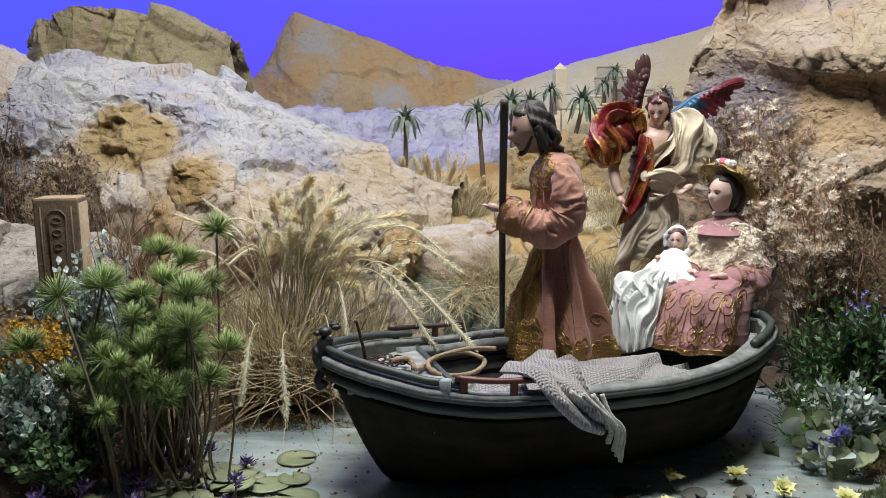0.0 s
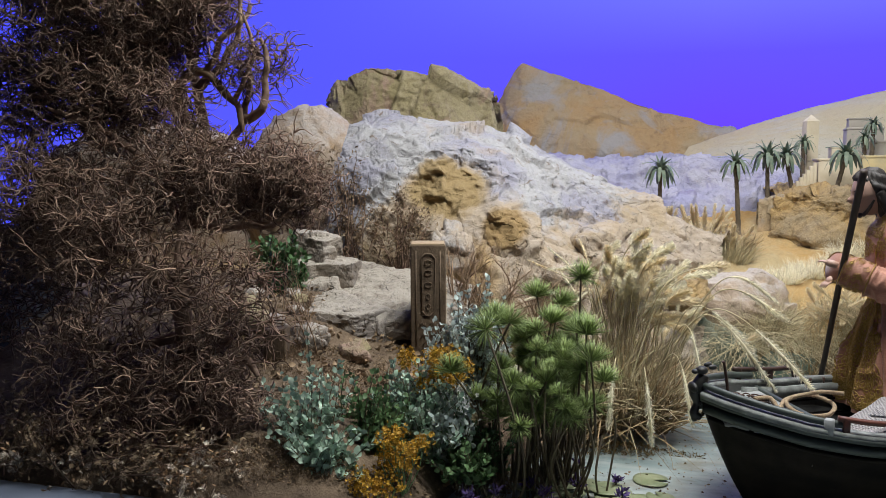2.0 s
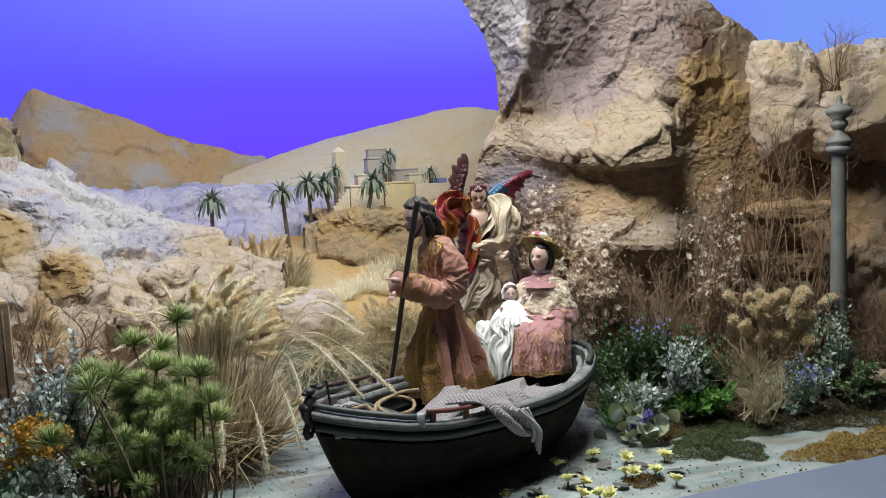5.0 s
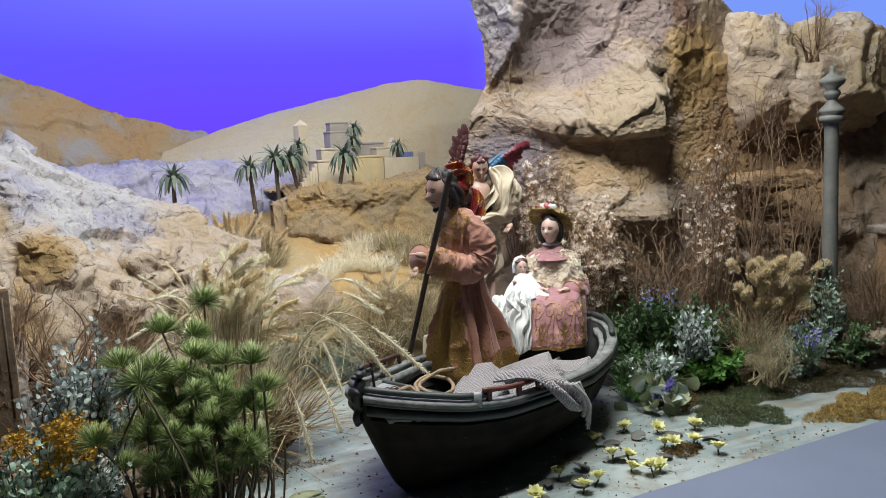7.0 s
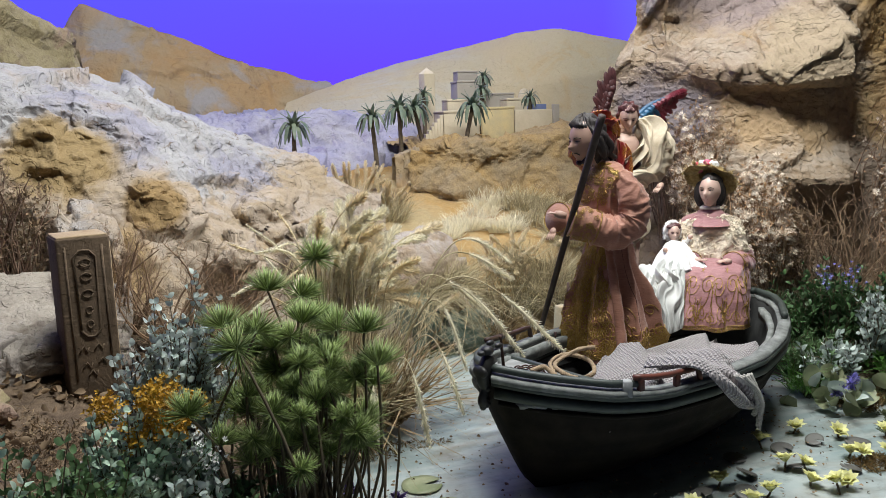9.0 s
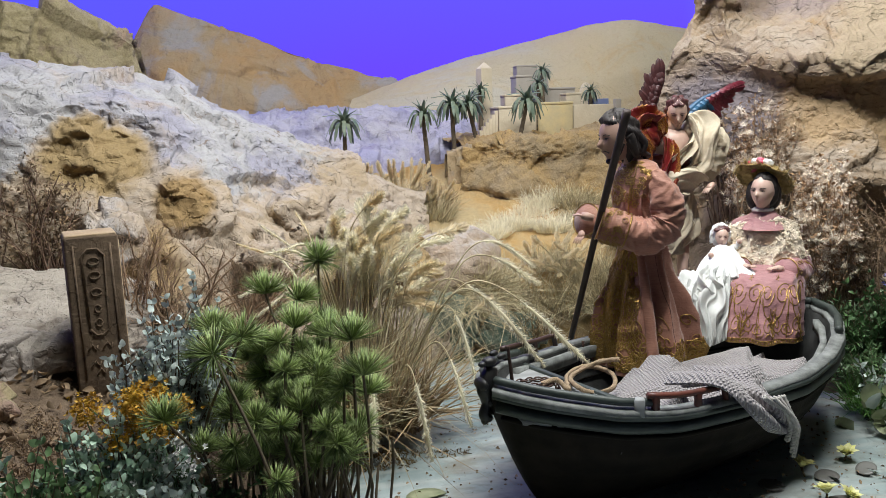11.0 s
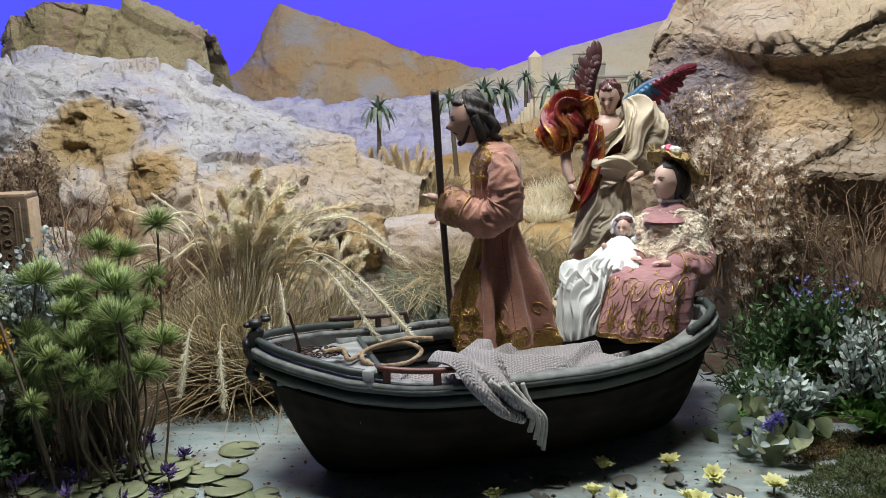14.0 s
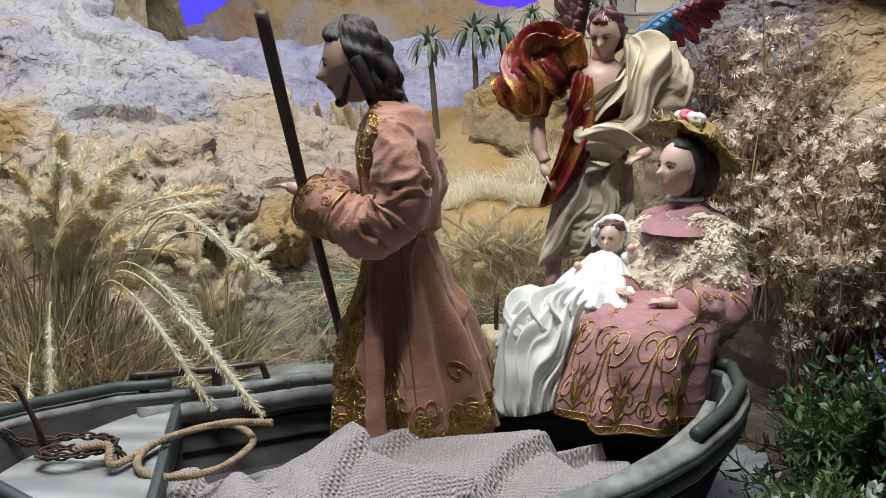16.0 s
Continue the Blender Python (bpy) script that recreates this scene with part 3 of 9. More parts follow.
KNIT = material("grey_lilac_knit", build_knit)
ROPE = plain_mat("hemp_rope", (0.36, 0.27, 0.17), (0.22, 0.15, 0.09), 150, 0.9, relief=0.002, bf=300)
YARN = plain_mat("white_grey_yarn", (0.52, 0.50, 0.46), (0.38, 0.36, 0.33), 150, 0.9, relief=0.002, bf=300)
DECK = wave_mat("pale_grey_deck_paint", (0.34, 0.345, 0.34), (0.25, 0.255, 0.25), 8, 0.7, 0.0015, "Y", 4.0, 0.0)
RAIL_RED = plain_mat("red_brown_rail_paint", (0.14, 0.04, 0.025), (0.07, 0.025, 0.018), 40, 0.45)
RAIL_DARK = plain_mat("dark_brown_rail_paint", (0.06, 0.03, 0.022), (0.035, 0.018, 0.014), 40, 0.45)
RUST = plain_mat("rusty_iron", (0.10, 0.055, 0.04), (0.05, 0.03, 0.025), 200, 0.7, 0.4)
BRONZE_DARK = plain_mat("black_bronze", (0.018, 0.018, 0.018), (0.035, 0.032, 0.028), 60, 0.45, 0.3, 0.001, 150)

# ---- the stage: ground, water, rocks, backdrop ----
SHORE = [(-1.7, 0.90), (-0.72, 0.92), (-0.61, 1.10), (-0.58, 1.30), (-0.48, 1.45), (-0.36, 1.60), (-0.24, 1.78), (-0.22, 2.00), (-0.16, 2.16), (0.1, 2.21), (0.36, 2.19), (0.62, 2.02),
         (0.80, 1.85), (0.78, 1.66), (0.92, 1.56), (1.2, 1.48), (1.45, 1.40), (1.9, 1.36)]


def shore_side(x, y):
    """Metres from the waterline, positive on land."""
    poly = np.array(SHORE + [(1.9, 0.2), (-1.7, 0.2)])
    best = np.full(len(x), 9e9)
    inside = np.zeros(len(x), bool)
    for i in range(len(poly)):
        a, b = poly[i], poly[(i + 1) % len(poly)]
        d = b - a
        t = np.clip(((x - a[0]) * d[0] + (y - a[1]) * d[1]) / (d @ d), 0, 1)
        best = np.minimum(best, np.hypot(x - a[0] - t * d[0], y - a[1] - t * d[1]))
        cross = ((a[1] > y) != (b[1] > y)) & (x < (b[0] - a[0]) * (y - a[1]) / (b[1] - a[1] + 1e-12) + a[0])
        inside ^= cross
    return np.where(inside, -best, best)


def lift(x, y):
    """Height of the ground."""
    s = shore_side(x, y)
    left = np.clip((0.1 - x) / 0.6, 0, 1) * np.clip((2.9 - y) / 0.6, 0, 1)
    h = np.clip(s, 0, 1)
    rise = (0.06 - 0.042 * np.clip((x - 0.5) * 5, 0, 1)) * np.clip(s / 0.06, 0, 1) + 0.26 * left * np.clip(h / 0.65, 0, 1) + 0.05 * np.clip((x - 0.5) * 3, 0, 1) * np.clip((h - 0.1) / 0.35, 0, 1)
    back = np.interp(y, [2.0, 2.2, 2.36, 2.7, 3.1, 4.0], [0, 0.04, 0.22, 0.29, 0.36, 0.5])
    rise = rise + back * np.clip((x + 0.75) / 0.5, 0, 1) + np.clip(y - 2.6, 0, 1) * 0.1
    return np.where(s > 0, rise, -0.05 + 0 * s)


def ground_at(x, y):
    return float(lift(np.array([x]), np.array([y]))[0])


gx, gy = np.meshgrid(np.linspace(-2.6, 2.8, 230), np.linspace(0.95, 4.8, 170))
gz = lift(gx.ravel(), gy.ravel())
gp = np.stack([gx.ravel(), gy.ravel(), gz], 1)
gp[:, 2] += np.where(gz > 0, 0.012 * fbm(gp * 9, 4, 3) + 0.012 * fbm(gp * 30, 2, 5), 0)
solo("ground", (gp, grid_faces(230, 170)), EARTH, "sandy brown earth banks with dry litter round the water", "ground", kind="structure")


def build_water(nt, b):
    c = mix(nt, ramp(nt, noise_of(nt, 3.0, 5, 0.6, 0.6), [(0.35, (0, 0, 0)), (0.65, (1, 1, 1))]), (0.215, 0.28, 0.28), (0.36, 0.41, 0.405))
    c = mix(nt, ramp(nt, noise_of(nt, 45.0, 5, 0.7), [(0.60, (0, 0, 0)), (0.72, (0.7, 0.7, 0.7))]), c, (0.09, 0.08, 0.06))
    c = mix(nt, ramp(nt, noise_of(nt, 9.0, 6, 0.7, 1.5), [(0.52, (0, 0, 0)), (0.68, (0.8, 0.8, 0.8))]), c, (0.15, 0.17, 0.15))
    # long brush strokes and brownish scum
    mp = nt.nodes.new("ShaderNodeMapping")
    mp.inputs["Scale"].default_value = (5, 38, 1)
    mp.inputs["Rotation"].default_value = (0, 0, 0.35)
    nt.links.new(nt.nodes.new("ShaderNodeTexCoord").outputs["Object"], mp.inputs["Vector"])
    st = node(nt, "ShaderNodeTexNoise", Scale=1.0, Detail=5.0)
    nt.links.new(mp.outputs[0], st.inputs["Vector"])
    c = mix(nt, ramp(nt, st.outputs["Fac"], [(0.45, (0, 0, 0)), (0.62, (0.6, 0.6, 0.6))]), c, (0.42, 0.44, 0.42))
    c = mix(nt, ramp(nt, noise_of(nt, 4.5, 6, 0.65, 0.8), [(0.52, (0, 0, 0)), (0.66, (0.65, 0.65, 0.65))]), c, (0.20, 0.17, 0.115))
    nt.links.new(c, b.inputs["Base Color"])
    b.inputs["Roughness"].default_value = 0.42
    bump(nt, b, noise_of(nt, 14, 6, 0.6), 0.35, 0.004)


WATER = material("painted_water", build_water)
wx, wy = np.meshgrid(np.linspace(-1.7, 1.95, 140), np.linspace(0.95, 2.30, 60))
wp = np.stack([wx.ravel(), wy.ravel(), 0 * wx.ravel()], 1)
wp[:, 2] += 0.002 * fbm(wp * 12, 3, 9)
solo("water", (wp, grid_faces(140, 60)), WATER, "still grey-green painted water strewn with crumbs", "water", kind="structure")

# lit sky, a shallow curve behind everything
th = np.linspace(-1.25, 1.25, 40)
sk = np.array([[(4.6 * math.sin(a), 1.4 + 4.0 * math.cos(a), z) for a in th] for z in np.linspace(-0.4, 4.2, 24)])
solo("backdrop", (sk.reshape(-1, 3), grid_faces(40, 24)), SKY, "smooth violet-blue lit sky behind the stage", "backdrop", kind="structure")

# front board, side walls, the room behind the camera
solo("front_board", box(5.2, 0.35, 0.9, pose(0, 0.775, -0.84), 0.004), STAND_GREY, "flat blue-grey board along the stage front", "board", kind="structure")
ROOM = plain_mat("dim_room_paint", (0.06, 0.06, 0.065), (0.05, 0.05, 0.055), 3, 0.9)
solo("wall_left", box(0.06, 1.2, 1.42, pose(-1.78, 0.9, -0.9), 0.004), BLACK, "low matt black screen at the stage end", "wall", kind="structure")
solo("wall_front_room", box(8.0, 0.1, 4.6, pose(0, -3.0, -0.9), 0), ROOM, "dim grey wall of the visitors' room", "wall", kind="structure")
solo("floor", box(8.0, 4.0, 0.05, pose(0, -1.0, -0.95), 0), ROOM, "dim grey floor of the visitors' room", "floor", kind="structure")

# far hills
solo("far_hill", loft([
    [(-1.75, 4.2, 0.3), (-1.25, 4.2, 0.3), (-0.9, 4.2, 0.3), (-0.5, 4.2, 0.3), (-0.1, 4.2, 0.3), (0.5, 4.2, 0.3)],
    [(-1.65, 4.35, 0.62), (-1.25, 4.35, 0.75), (-0.95, 4.3, 0.8), (-0.55, 4.3, 0.8), (-0.1, 4.3, 0.72), (0.5, 4.3, 0.62)],
    [(-1.45, 4.48, 0.82), (-1.20, 4.48, 0.92), (-0.96, 4.5, 1.275), (-0.58, 4.5, 1.15), (-0.05, 4.46, 0.955), (0.55, 4.42, 0.77)],
    [(-1.40, 4.75, 0.7), (-1.15, 4.75, 0.8), (-0.93, 4.75, 1.0), (-0.5, 4.75, 0.9), (0, 4.75, 0.7), (0.55, 4.75, 0.5)]], 220, 120, 0.25,
    big=0.02, bigf=4, chip=0.012, chips=0.22, fine=0.003, finef=14, seed=3), STONE_HILL, "ochre and grey plaster hill with a steep broken end", "hill", kind="structure")
solo("sand_hill", loft([
    [(-0.1, 3.9, 0.4), (0.4, 3.8, 0.4), (0.9, 3.7, 0.4), (1.3, 3.6, 0.4), (1.9, 3.5, 0.4)],
    [(-0.1, 4.2, 0.6), (0.4, 4.0, 0.72), (0.9, 3.95, 0.82), (1.35, 3.85, 0.86), (2.0, 3.7, 0.7)],
    [(0.0, 4.35, 0.78), (0.55, 4.3, 0.96), (1.05, 4.2, 1.075), (1.42, 4.0, 1.125), (2.1, 3.8, 0.95)],
    [(0.0, 4.7, 0.6), (0.55, 4.7, 0.8), (1.05, 4.6, 0.9), (1.5, 4.4, 0.9), (2.2, 4.1, 0.7)]], 140, 70, 0.7,
    big=0.015, bigf=4, fine=0.003, finef=25, seed=11), STONE_SAND, "smooth sandy yellow plaster hills", "hill", kind="structure")
solo("lavender_terrace", loft([
    [(-1.05, 3.05, 0.4), (-0.45, 3.0, 0.4), (-0.1, 3.0, 0.42), (0.2, 3.05, 0.4), (0.45, 3.1, 0.4)],
    [(-1.05, 3.3, 0.6), (-0.45, 3.25, 0.56), (-0.15, 3.25, 0.58), (0.2, 3.3, 0.6), (0.45, 3.3, 0.55)],
    [(-1.05, 3.46, 0.73), (-0.45, 3.42, 0.69), (-0.2, 3.4, 0.70), (0.15, 3.4, 0.695), (0.45, 3.5, 0.64)],
    [(-1.05, 4.2, 0.7), (-0.45, 4.2, 0.7), (-0.2, 4.2, 0.7), (0.15, 4.2, 0.7), (0.45, 4.2, 0.64)]], 190, 100, 0.3,
    big=0.02, bigf=5, chip=0.03, chips=0.18, fine=0.004, finef=30, seed=21), STONE_LAV, "low lavender-grey rock terrace", "rock", kind="structure")

# rocks on the left
solo("olive_boulder", loft([
    [(-1.62, 2.75, 0.45), (-1.45, 2.7, 0.45), (-1.3, 2.7, 0.45), (-1.0, 2.8, 0.45), (-0.82, 3.0, 0.45)],
    [(-1.56, 2.82, 0.88), (-1.45, 2.76, 0.85), (-1.32, 2.76, 0.85), (-1.0, 2.88, 0.85), (-0.86, 3.1, 0.85)],
    [(-1.50, 2.86, 1.0), (-1.44, 2.82, 1.03), (-1.34, 2.82, 1.08), (-1.06, 2.95, 1.05), (-0.88, 3.15, 0.985)],
    [(-1.48, 3.2, 0.99), (-1.40, 3.2, 1.03), (-1.32, 3.2, 1.06), (-1.06, 3.25, 1.04), (-0.88, 3.3, 0.97)],
    [(-1.5, 3.5, 0.45), (-1.4, 3.5, 0.45), (-1.3, 3.5, 0.45), (-1.0, 3.5, 0.45), (-0.85, 3.5, 0.45)]], 200, 150, 0.2,
    big=0.015, bigf=5, chip=0.035, chips=0.28, fine=0.004, finef=28, seed=31), STONE_OLIVE, "blocky olive-brown plaster boulder", "rock")
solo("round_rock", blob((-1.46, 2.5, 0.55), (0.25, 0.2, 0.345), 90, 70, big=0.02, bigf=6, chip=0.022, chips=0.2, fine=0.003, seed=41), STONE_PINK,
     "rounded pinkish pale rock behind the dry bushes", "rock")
wv, wf = loft([
    [(-1.3, 1.95, 0.2), (-1.05, 1.95, 0.2), (-0.85, 1.92, 0.2), (-0.6, 1.9, 0.2), (-0.35, 1.97, 0.0), (-0.10, 2.10, -0.02), (0.02, 2.18, -0.02)],
    [(-1.22, 2.05, 0.45), (-1.05, 2.04, 0.46), (-0.85, 2.02, 0.46), (-0.62, 2.04, 0.47), (-0.38, 2.08, 0.34), (-0.14, 2.16, 0.22), (0.04, 2.25, 0.16)],
    [(-1.2, 2.14, 0.68), (-1.05, 2.12, 0.66), (-0.84, 2.12, 0.64), (-0.66, 2.12, 0.56), (-0.44, 2.24, 0.47), (-0.20, 2.28, 0.34), (0.05, 2.35, 0.22)],
    [(-1.2, 2.28, 0.80), (-1.08, 2.22, 0.77), (-0.86, 2.25, 0.745), (-0.69, 2.27, 0.70), (-0.50, 2.38, 0.61), (-0.25, 2.40, 0.46), (0.03, 2.45, 0.33)],
    [(-1.2, 2.46, 0.835), (-1.10, 2.46, 0.855), (-0.88, 2.48, 0.815), (-0.69, 2.5, 0.79), (-0.5, 2.52, 0.69), (-0.27, 2.52, 0.575), (0.03, 2.55, 0.42)],
    [(-1.2, 2.8, 0.5), (-1.05, 2.8, 0.6), (-0.88, 2.9, 0.6), (-0.69, 2.9, 0.6), (-0.5, 2.95, 0.55), (-0.2, 2.9, 0.4), (0.1, 2.9, 0.35)]], 270, 196, 0.3,
    big=0.012, bigf=6, chip=0.024, chips=0.20, fine=0.004, finef=24, seed=57)
for hx, hy, hz, hr, hd in ((-0.84, 2.12, 0.62, 0.13, 0.055), (-0.70, 2.12, 0.60, 0.07, 0.035), (-0.64, 2.08, 0.44, 0.06, 0.05), (-0.63, 2.08, 0.535, 0.050, -0.055), (-0.74, 2.08, 0.40, 0.05, 0.03), (-0.95, 2.08, 0.45, 0.08, 0.03), (-0.36, 2.25, 0.42, 0.07, 0.03)):
    d = np.linalg.norm((wv - [hx, hy, hz]) * [1, 0.6, 1.15], axis=1)
    k = 1 / (1 + np.exp((d - hr) / 0.012))
    pits = 0.75 + 0.5 * fbm(wv * 24, 3, 91)
    wv = wv + np.stack([0.12 * k, k, 0.1 * k], 1) * (hd * pits)[:, None]
solo("white_rock", (wv, wf), STONE_PALE, "large broken plaster rock, white on top, with an ochre pitted hollow", "rock")
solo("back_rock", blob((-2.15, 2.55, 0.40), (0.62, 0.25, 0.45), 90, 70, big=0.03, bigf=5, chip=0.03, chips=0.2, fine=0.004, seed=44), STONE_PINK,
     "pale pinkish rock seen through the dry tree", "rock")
SX = [-1.28, -1.12, -0.95, -0.80, -0.69]
solo("grey_slab", loft([
    list(zip(SX, [1.80, 1.80, 1.76, 1.78, 1.84], [0.08] * 5)),
    list(zip(SX, [1.80, 1.82, 1.75, 1.77, 1.83], [0.225, 0.22, 0.20, 0.20, 0.19])),
    list(zip(SX, [1.65, 1.61, 1.585, 1.63, 1.73], [0.255, 0.245, 0.215, 0.225, 0.20])),
    list(zip(SX, [1.65, 1.61, 1.59, 1.635, 1.735], [0.295, 0.287, 0.258, 0.275, 0.245])),
    list(zip(SX, [1.76, 1.75, 1.75, 1.76, 1.80], [0.35, 0.345, 0.335, 0.328, 0.29])),
    list(zip(SX, [1.90, 1.88, 1.88, 1.88, 1.90], [0.395, 0.39, 0.378, 0.362, 0.33])),
    list(zip(SX, [2.1] * 5, [0.2] * 5))], 190, 150, 0.08,
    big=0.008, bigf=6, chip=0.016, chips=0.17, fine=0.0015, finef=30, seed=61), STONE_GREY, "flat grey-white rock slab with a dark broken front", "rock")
for k, (c, r, tn) in enumerate((((-0.84, 1.68, 0.175), (0.12, 0.08, 0.05), -18), ((-1.10, 1.72, 0.13), (0.13, 0.07, 0.045), -6))):
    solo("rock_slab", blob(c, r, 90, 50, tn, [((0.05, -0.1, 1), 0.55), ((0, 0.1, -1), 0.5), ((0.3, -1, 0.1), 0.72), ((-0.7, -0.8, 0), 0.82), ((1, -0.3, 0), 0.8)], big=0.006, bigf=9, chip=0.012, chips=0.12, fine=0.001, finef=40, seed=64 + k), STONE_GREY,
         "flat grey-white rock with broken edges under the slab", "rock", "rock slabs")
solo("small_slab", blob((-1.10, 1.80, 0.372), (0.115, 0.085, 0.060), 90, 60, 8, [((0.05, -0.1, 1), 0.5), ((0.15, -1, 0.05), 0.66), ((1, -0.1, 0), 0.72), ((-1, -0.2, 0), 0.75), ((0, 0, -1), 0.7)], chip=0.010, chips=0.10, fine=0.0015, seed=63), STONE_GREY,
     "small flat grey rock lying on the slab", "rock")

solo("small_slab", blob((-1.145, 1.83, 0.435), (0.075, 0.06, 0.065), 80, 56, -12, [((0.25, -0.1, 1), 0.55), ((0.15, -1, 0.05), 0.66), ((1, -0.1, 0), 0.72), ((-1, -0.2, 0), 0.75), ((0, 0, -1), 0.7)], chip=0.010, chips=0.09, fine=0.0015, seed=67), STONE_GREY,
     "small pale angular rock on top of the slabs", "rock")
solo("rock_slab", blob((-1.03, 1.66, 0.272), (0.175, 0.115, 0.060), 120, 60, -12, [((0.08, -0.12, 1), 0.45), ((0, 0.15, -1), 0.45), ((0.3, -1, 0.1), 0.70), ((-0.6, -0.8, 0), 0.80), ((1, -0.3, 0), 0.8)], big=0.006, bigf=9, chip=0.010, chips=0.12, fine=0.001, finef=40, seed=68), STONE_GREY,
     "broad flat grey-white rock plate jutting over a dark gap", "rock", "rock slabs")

# cliff on the right: lower wall, jutting ledge, upper wall
def course(xs, ys, zs):
    """One level of a rock face, from left to right."""
    return list(zip(xs, ys, zs))


CX = [0.80, 0.92, 1.05, 1.17, 1.32, 1.50, 1.68, 1.84]
face = [
    course([0.64] + CX, [2.35, 2.04, 1.90, 1.85, 1.85, 1.87, 1.86, 1.86, 1.90], [0.1] * 9),
    course([0.64] + CX, [2.33, 2.07, 1.93, 1.88, 1.87, 1.90, 1.88, 1.90, 1.95], [0.40, 0.40, 0.41, 0.405, 0.40, 0.40, 0.4, 0.4, 0.4]),
    course([0.64] + CX, [2.32, 2.07, 1.87, 1.81, 1.80, 1.90, 1.89, 1.92, 1.97], [0.50, 0.49, 0.462, 0.455, 0.452, 0.46, 0.45, 0.45, 0.45]),
    course([0.65] + CX, [2.31, 2.07, 1.87, 1.81, 1.80, 1.90, 1.90, 1.93, 1.98], [0.52, 0.51, 0.482, 0.475, 0.472, 0.49, 0.5, 0.5, 0.5]),
    course([0.66] + CX, [2.29, 2.10, 1.95, 1.89, 1.87, 1.92, 1.91, 1.95, 2.0], [0.60, 0.60, 0.57, 0.56, 0.56, 0.57, 0.58, 0.58, 0.58]),
    course([0.68] + CX, [2.27, 2.13, 1.99, 1.93, 1.90, 1.94, 1.93, 1.98, 2.03], [0.70, 0.69, 0.68, 0.675, 0.67, 0.67, 0.68, 0.70, 0.7]),
    course([0.69] + CX, [2.26, 2.13, 1.99, 1.94, 1.90, 1.94, 1.94, 1.99, 2.04], [0.76, 0.745, 0.715, 0.71, 0.725, 0.73, 0.74, 0.77, 0.78]),
    course([0.70] + CX, [2.25, 2.11, 1.94, 1.86, 1.79, 1.94, 1.95, 2.0, 2.05], [0.80, 0.775, 0.728, 0.73, 0.745, 0.77, 0.79, 0.82, 0.83]),
    course([0.71] + CX, [2.25, 2.11, 1.945, 1.865, 1.80, 1.93, 1.96, 2.0, 2.05], [0.83, 0.805, 0.765, 0.785, 0.855, 0.85, 0.84, 0.88, 0.9]),
    course([0.77] + CX, [2.24, 2.15, 2.15, 2.09, 1.95, 1.92, 1.97, 2.0, 2.05], [0.93, 0.92, 0.925, 0.965, 1.02, 0.98, 0.96, 0.97, 0.98]),
    course([0.755] + CX, [2.24, 2.08, 2.19, 2.15, 2.0, 1.93, 1.99, 2.02, 2.06], [1.09, 1.09, 1.07, 1.08, 1.12, 1.08, 1.06, 1.05, 1.06]),
    course([0.72] + CX, [2.25, 2.07, 2.12, 2.08, 2.02, 1.98, 2.0, 2.03, 2.08], [1.22, 1.23, 1.24, 1.25, 1.26, 1.24, 1.19, 1.14, 1.12]),
    course([0.635] + CX, [2.27, 2.05, 2.07, 2.03, 2.02, 2.04, 2.02, 2.06, 2.1], [1.34, 1.38, 1.40, 1.42, 1.42, 1.36, 1.29, 1.21, 1.15]),
    course([0.57] + CX, [2.35, 2.08, 2.08, 2.05, 2.06, 2.12, 2.2, 2.2, 2.2], [1.54, 1.56, 1.58, 1.58, 1.56, 1.46, 1.31, 1.22, 1.14]),
    course([1.05, 1.10, 1.15, 1.2, 1.3, 1.4, 1.55, 1.70, 1.84], [2.9] * 9, [1.4, 1.4, 1.4, 1.4, 1.4, 1.3, 1.1, 1.0, 0.9])]
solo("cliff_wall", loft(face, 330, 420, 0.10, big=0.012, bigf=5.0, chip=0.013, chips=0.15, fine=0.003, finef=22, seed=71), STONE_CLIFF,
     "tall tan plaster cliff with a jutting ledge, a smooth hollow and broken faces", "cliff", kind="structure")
CX = [1.60, 1.80, 2.05, 2.30, 2.65]
cave = [
    course(CX, [2.0, 1.92, 1.78, 1.62, 1.4], [0.05] * 5),
    course(CX, [2.05, 1.98, 1.83, 1.68, 1.45], [0.5] * 5),
    course(CX, [2.1, 2.06, 1.92, 1.78, 1.5], [0.80] * 5),
    course(CX, [2.2, 2.2, 2.15, 2.0, 1.65], [1.0, 0.98, 0.98, 1.05, 1.1]),
    course(CX, [2.5, 2.5, 2.5, 2.3, 2.0], [0.95] * 5)]
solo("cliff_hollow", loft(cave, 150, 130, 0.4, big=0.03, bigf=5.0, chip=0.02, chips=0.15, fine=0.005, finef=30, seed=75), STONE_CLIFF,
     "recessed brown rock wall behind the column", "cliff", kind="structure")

# ---- the boat ----
BOAT = np.array(pose(-0.1164, 1.2835, 0, 0, 0, 21.3))
LEN = 0.88
HALF_U = [0, 0.03, 0.07, 0.15, 0.25, 0.4, 0.6, 0.75, 0.85, 0.93, 0.975, 1.0]
HALF_W = [0.012, 0.058, 0.096, 0.154, 0.183, 0.204, 0.204, 0.175, 0.14, 0.096, 0.058, 0.004]


def to_world(v, m=BOAT):
    v = np.asarray(v, float)
    return v @ m[:3, :3].T + m[:3, 3]


def rim_z(u):
    return 0.192 + 0.040 * np.clip(1 - u / 0.3, 0, 1) ** 1.5 + 0.03 * np.clip((u - 0.65) / 0.35, 0, 1) ** 1.5


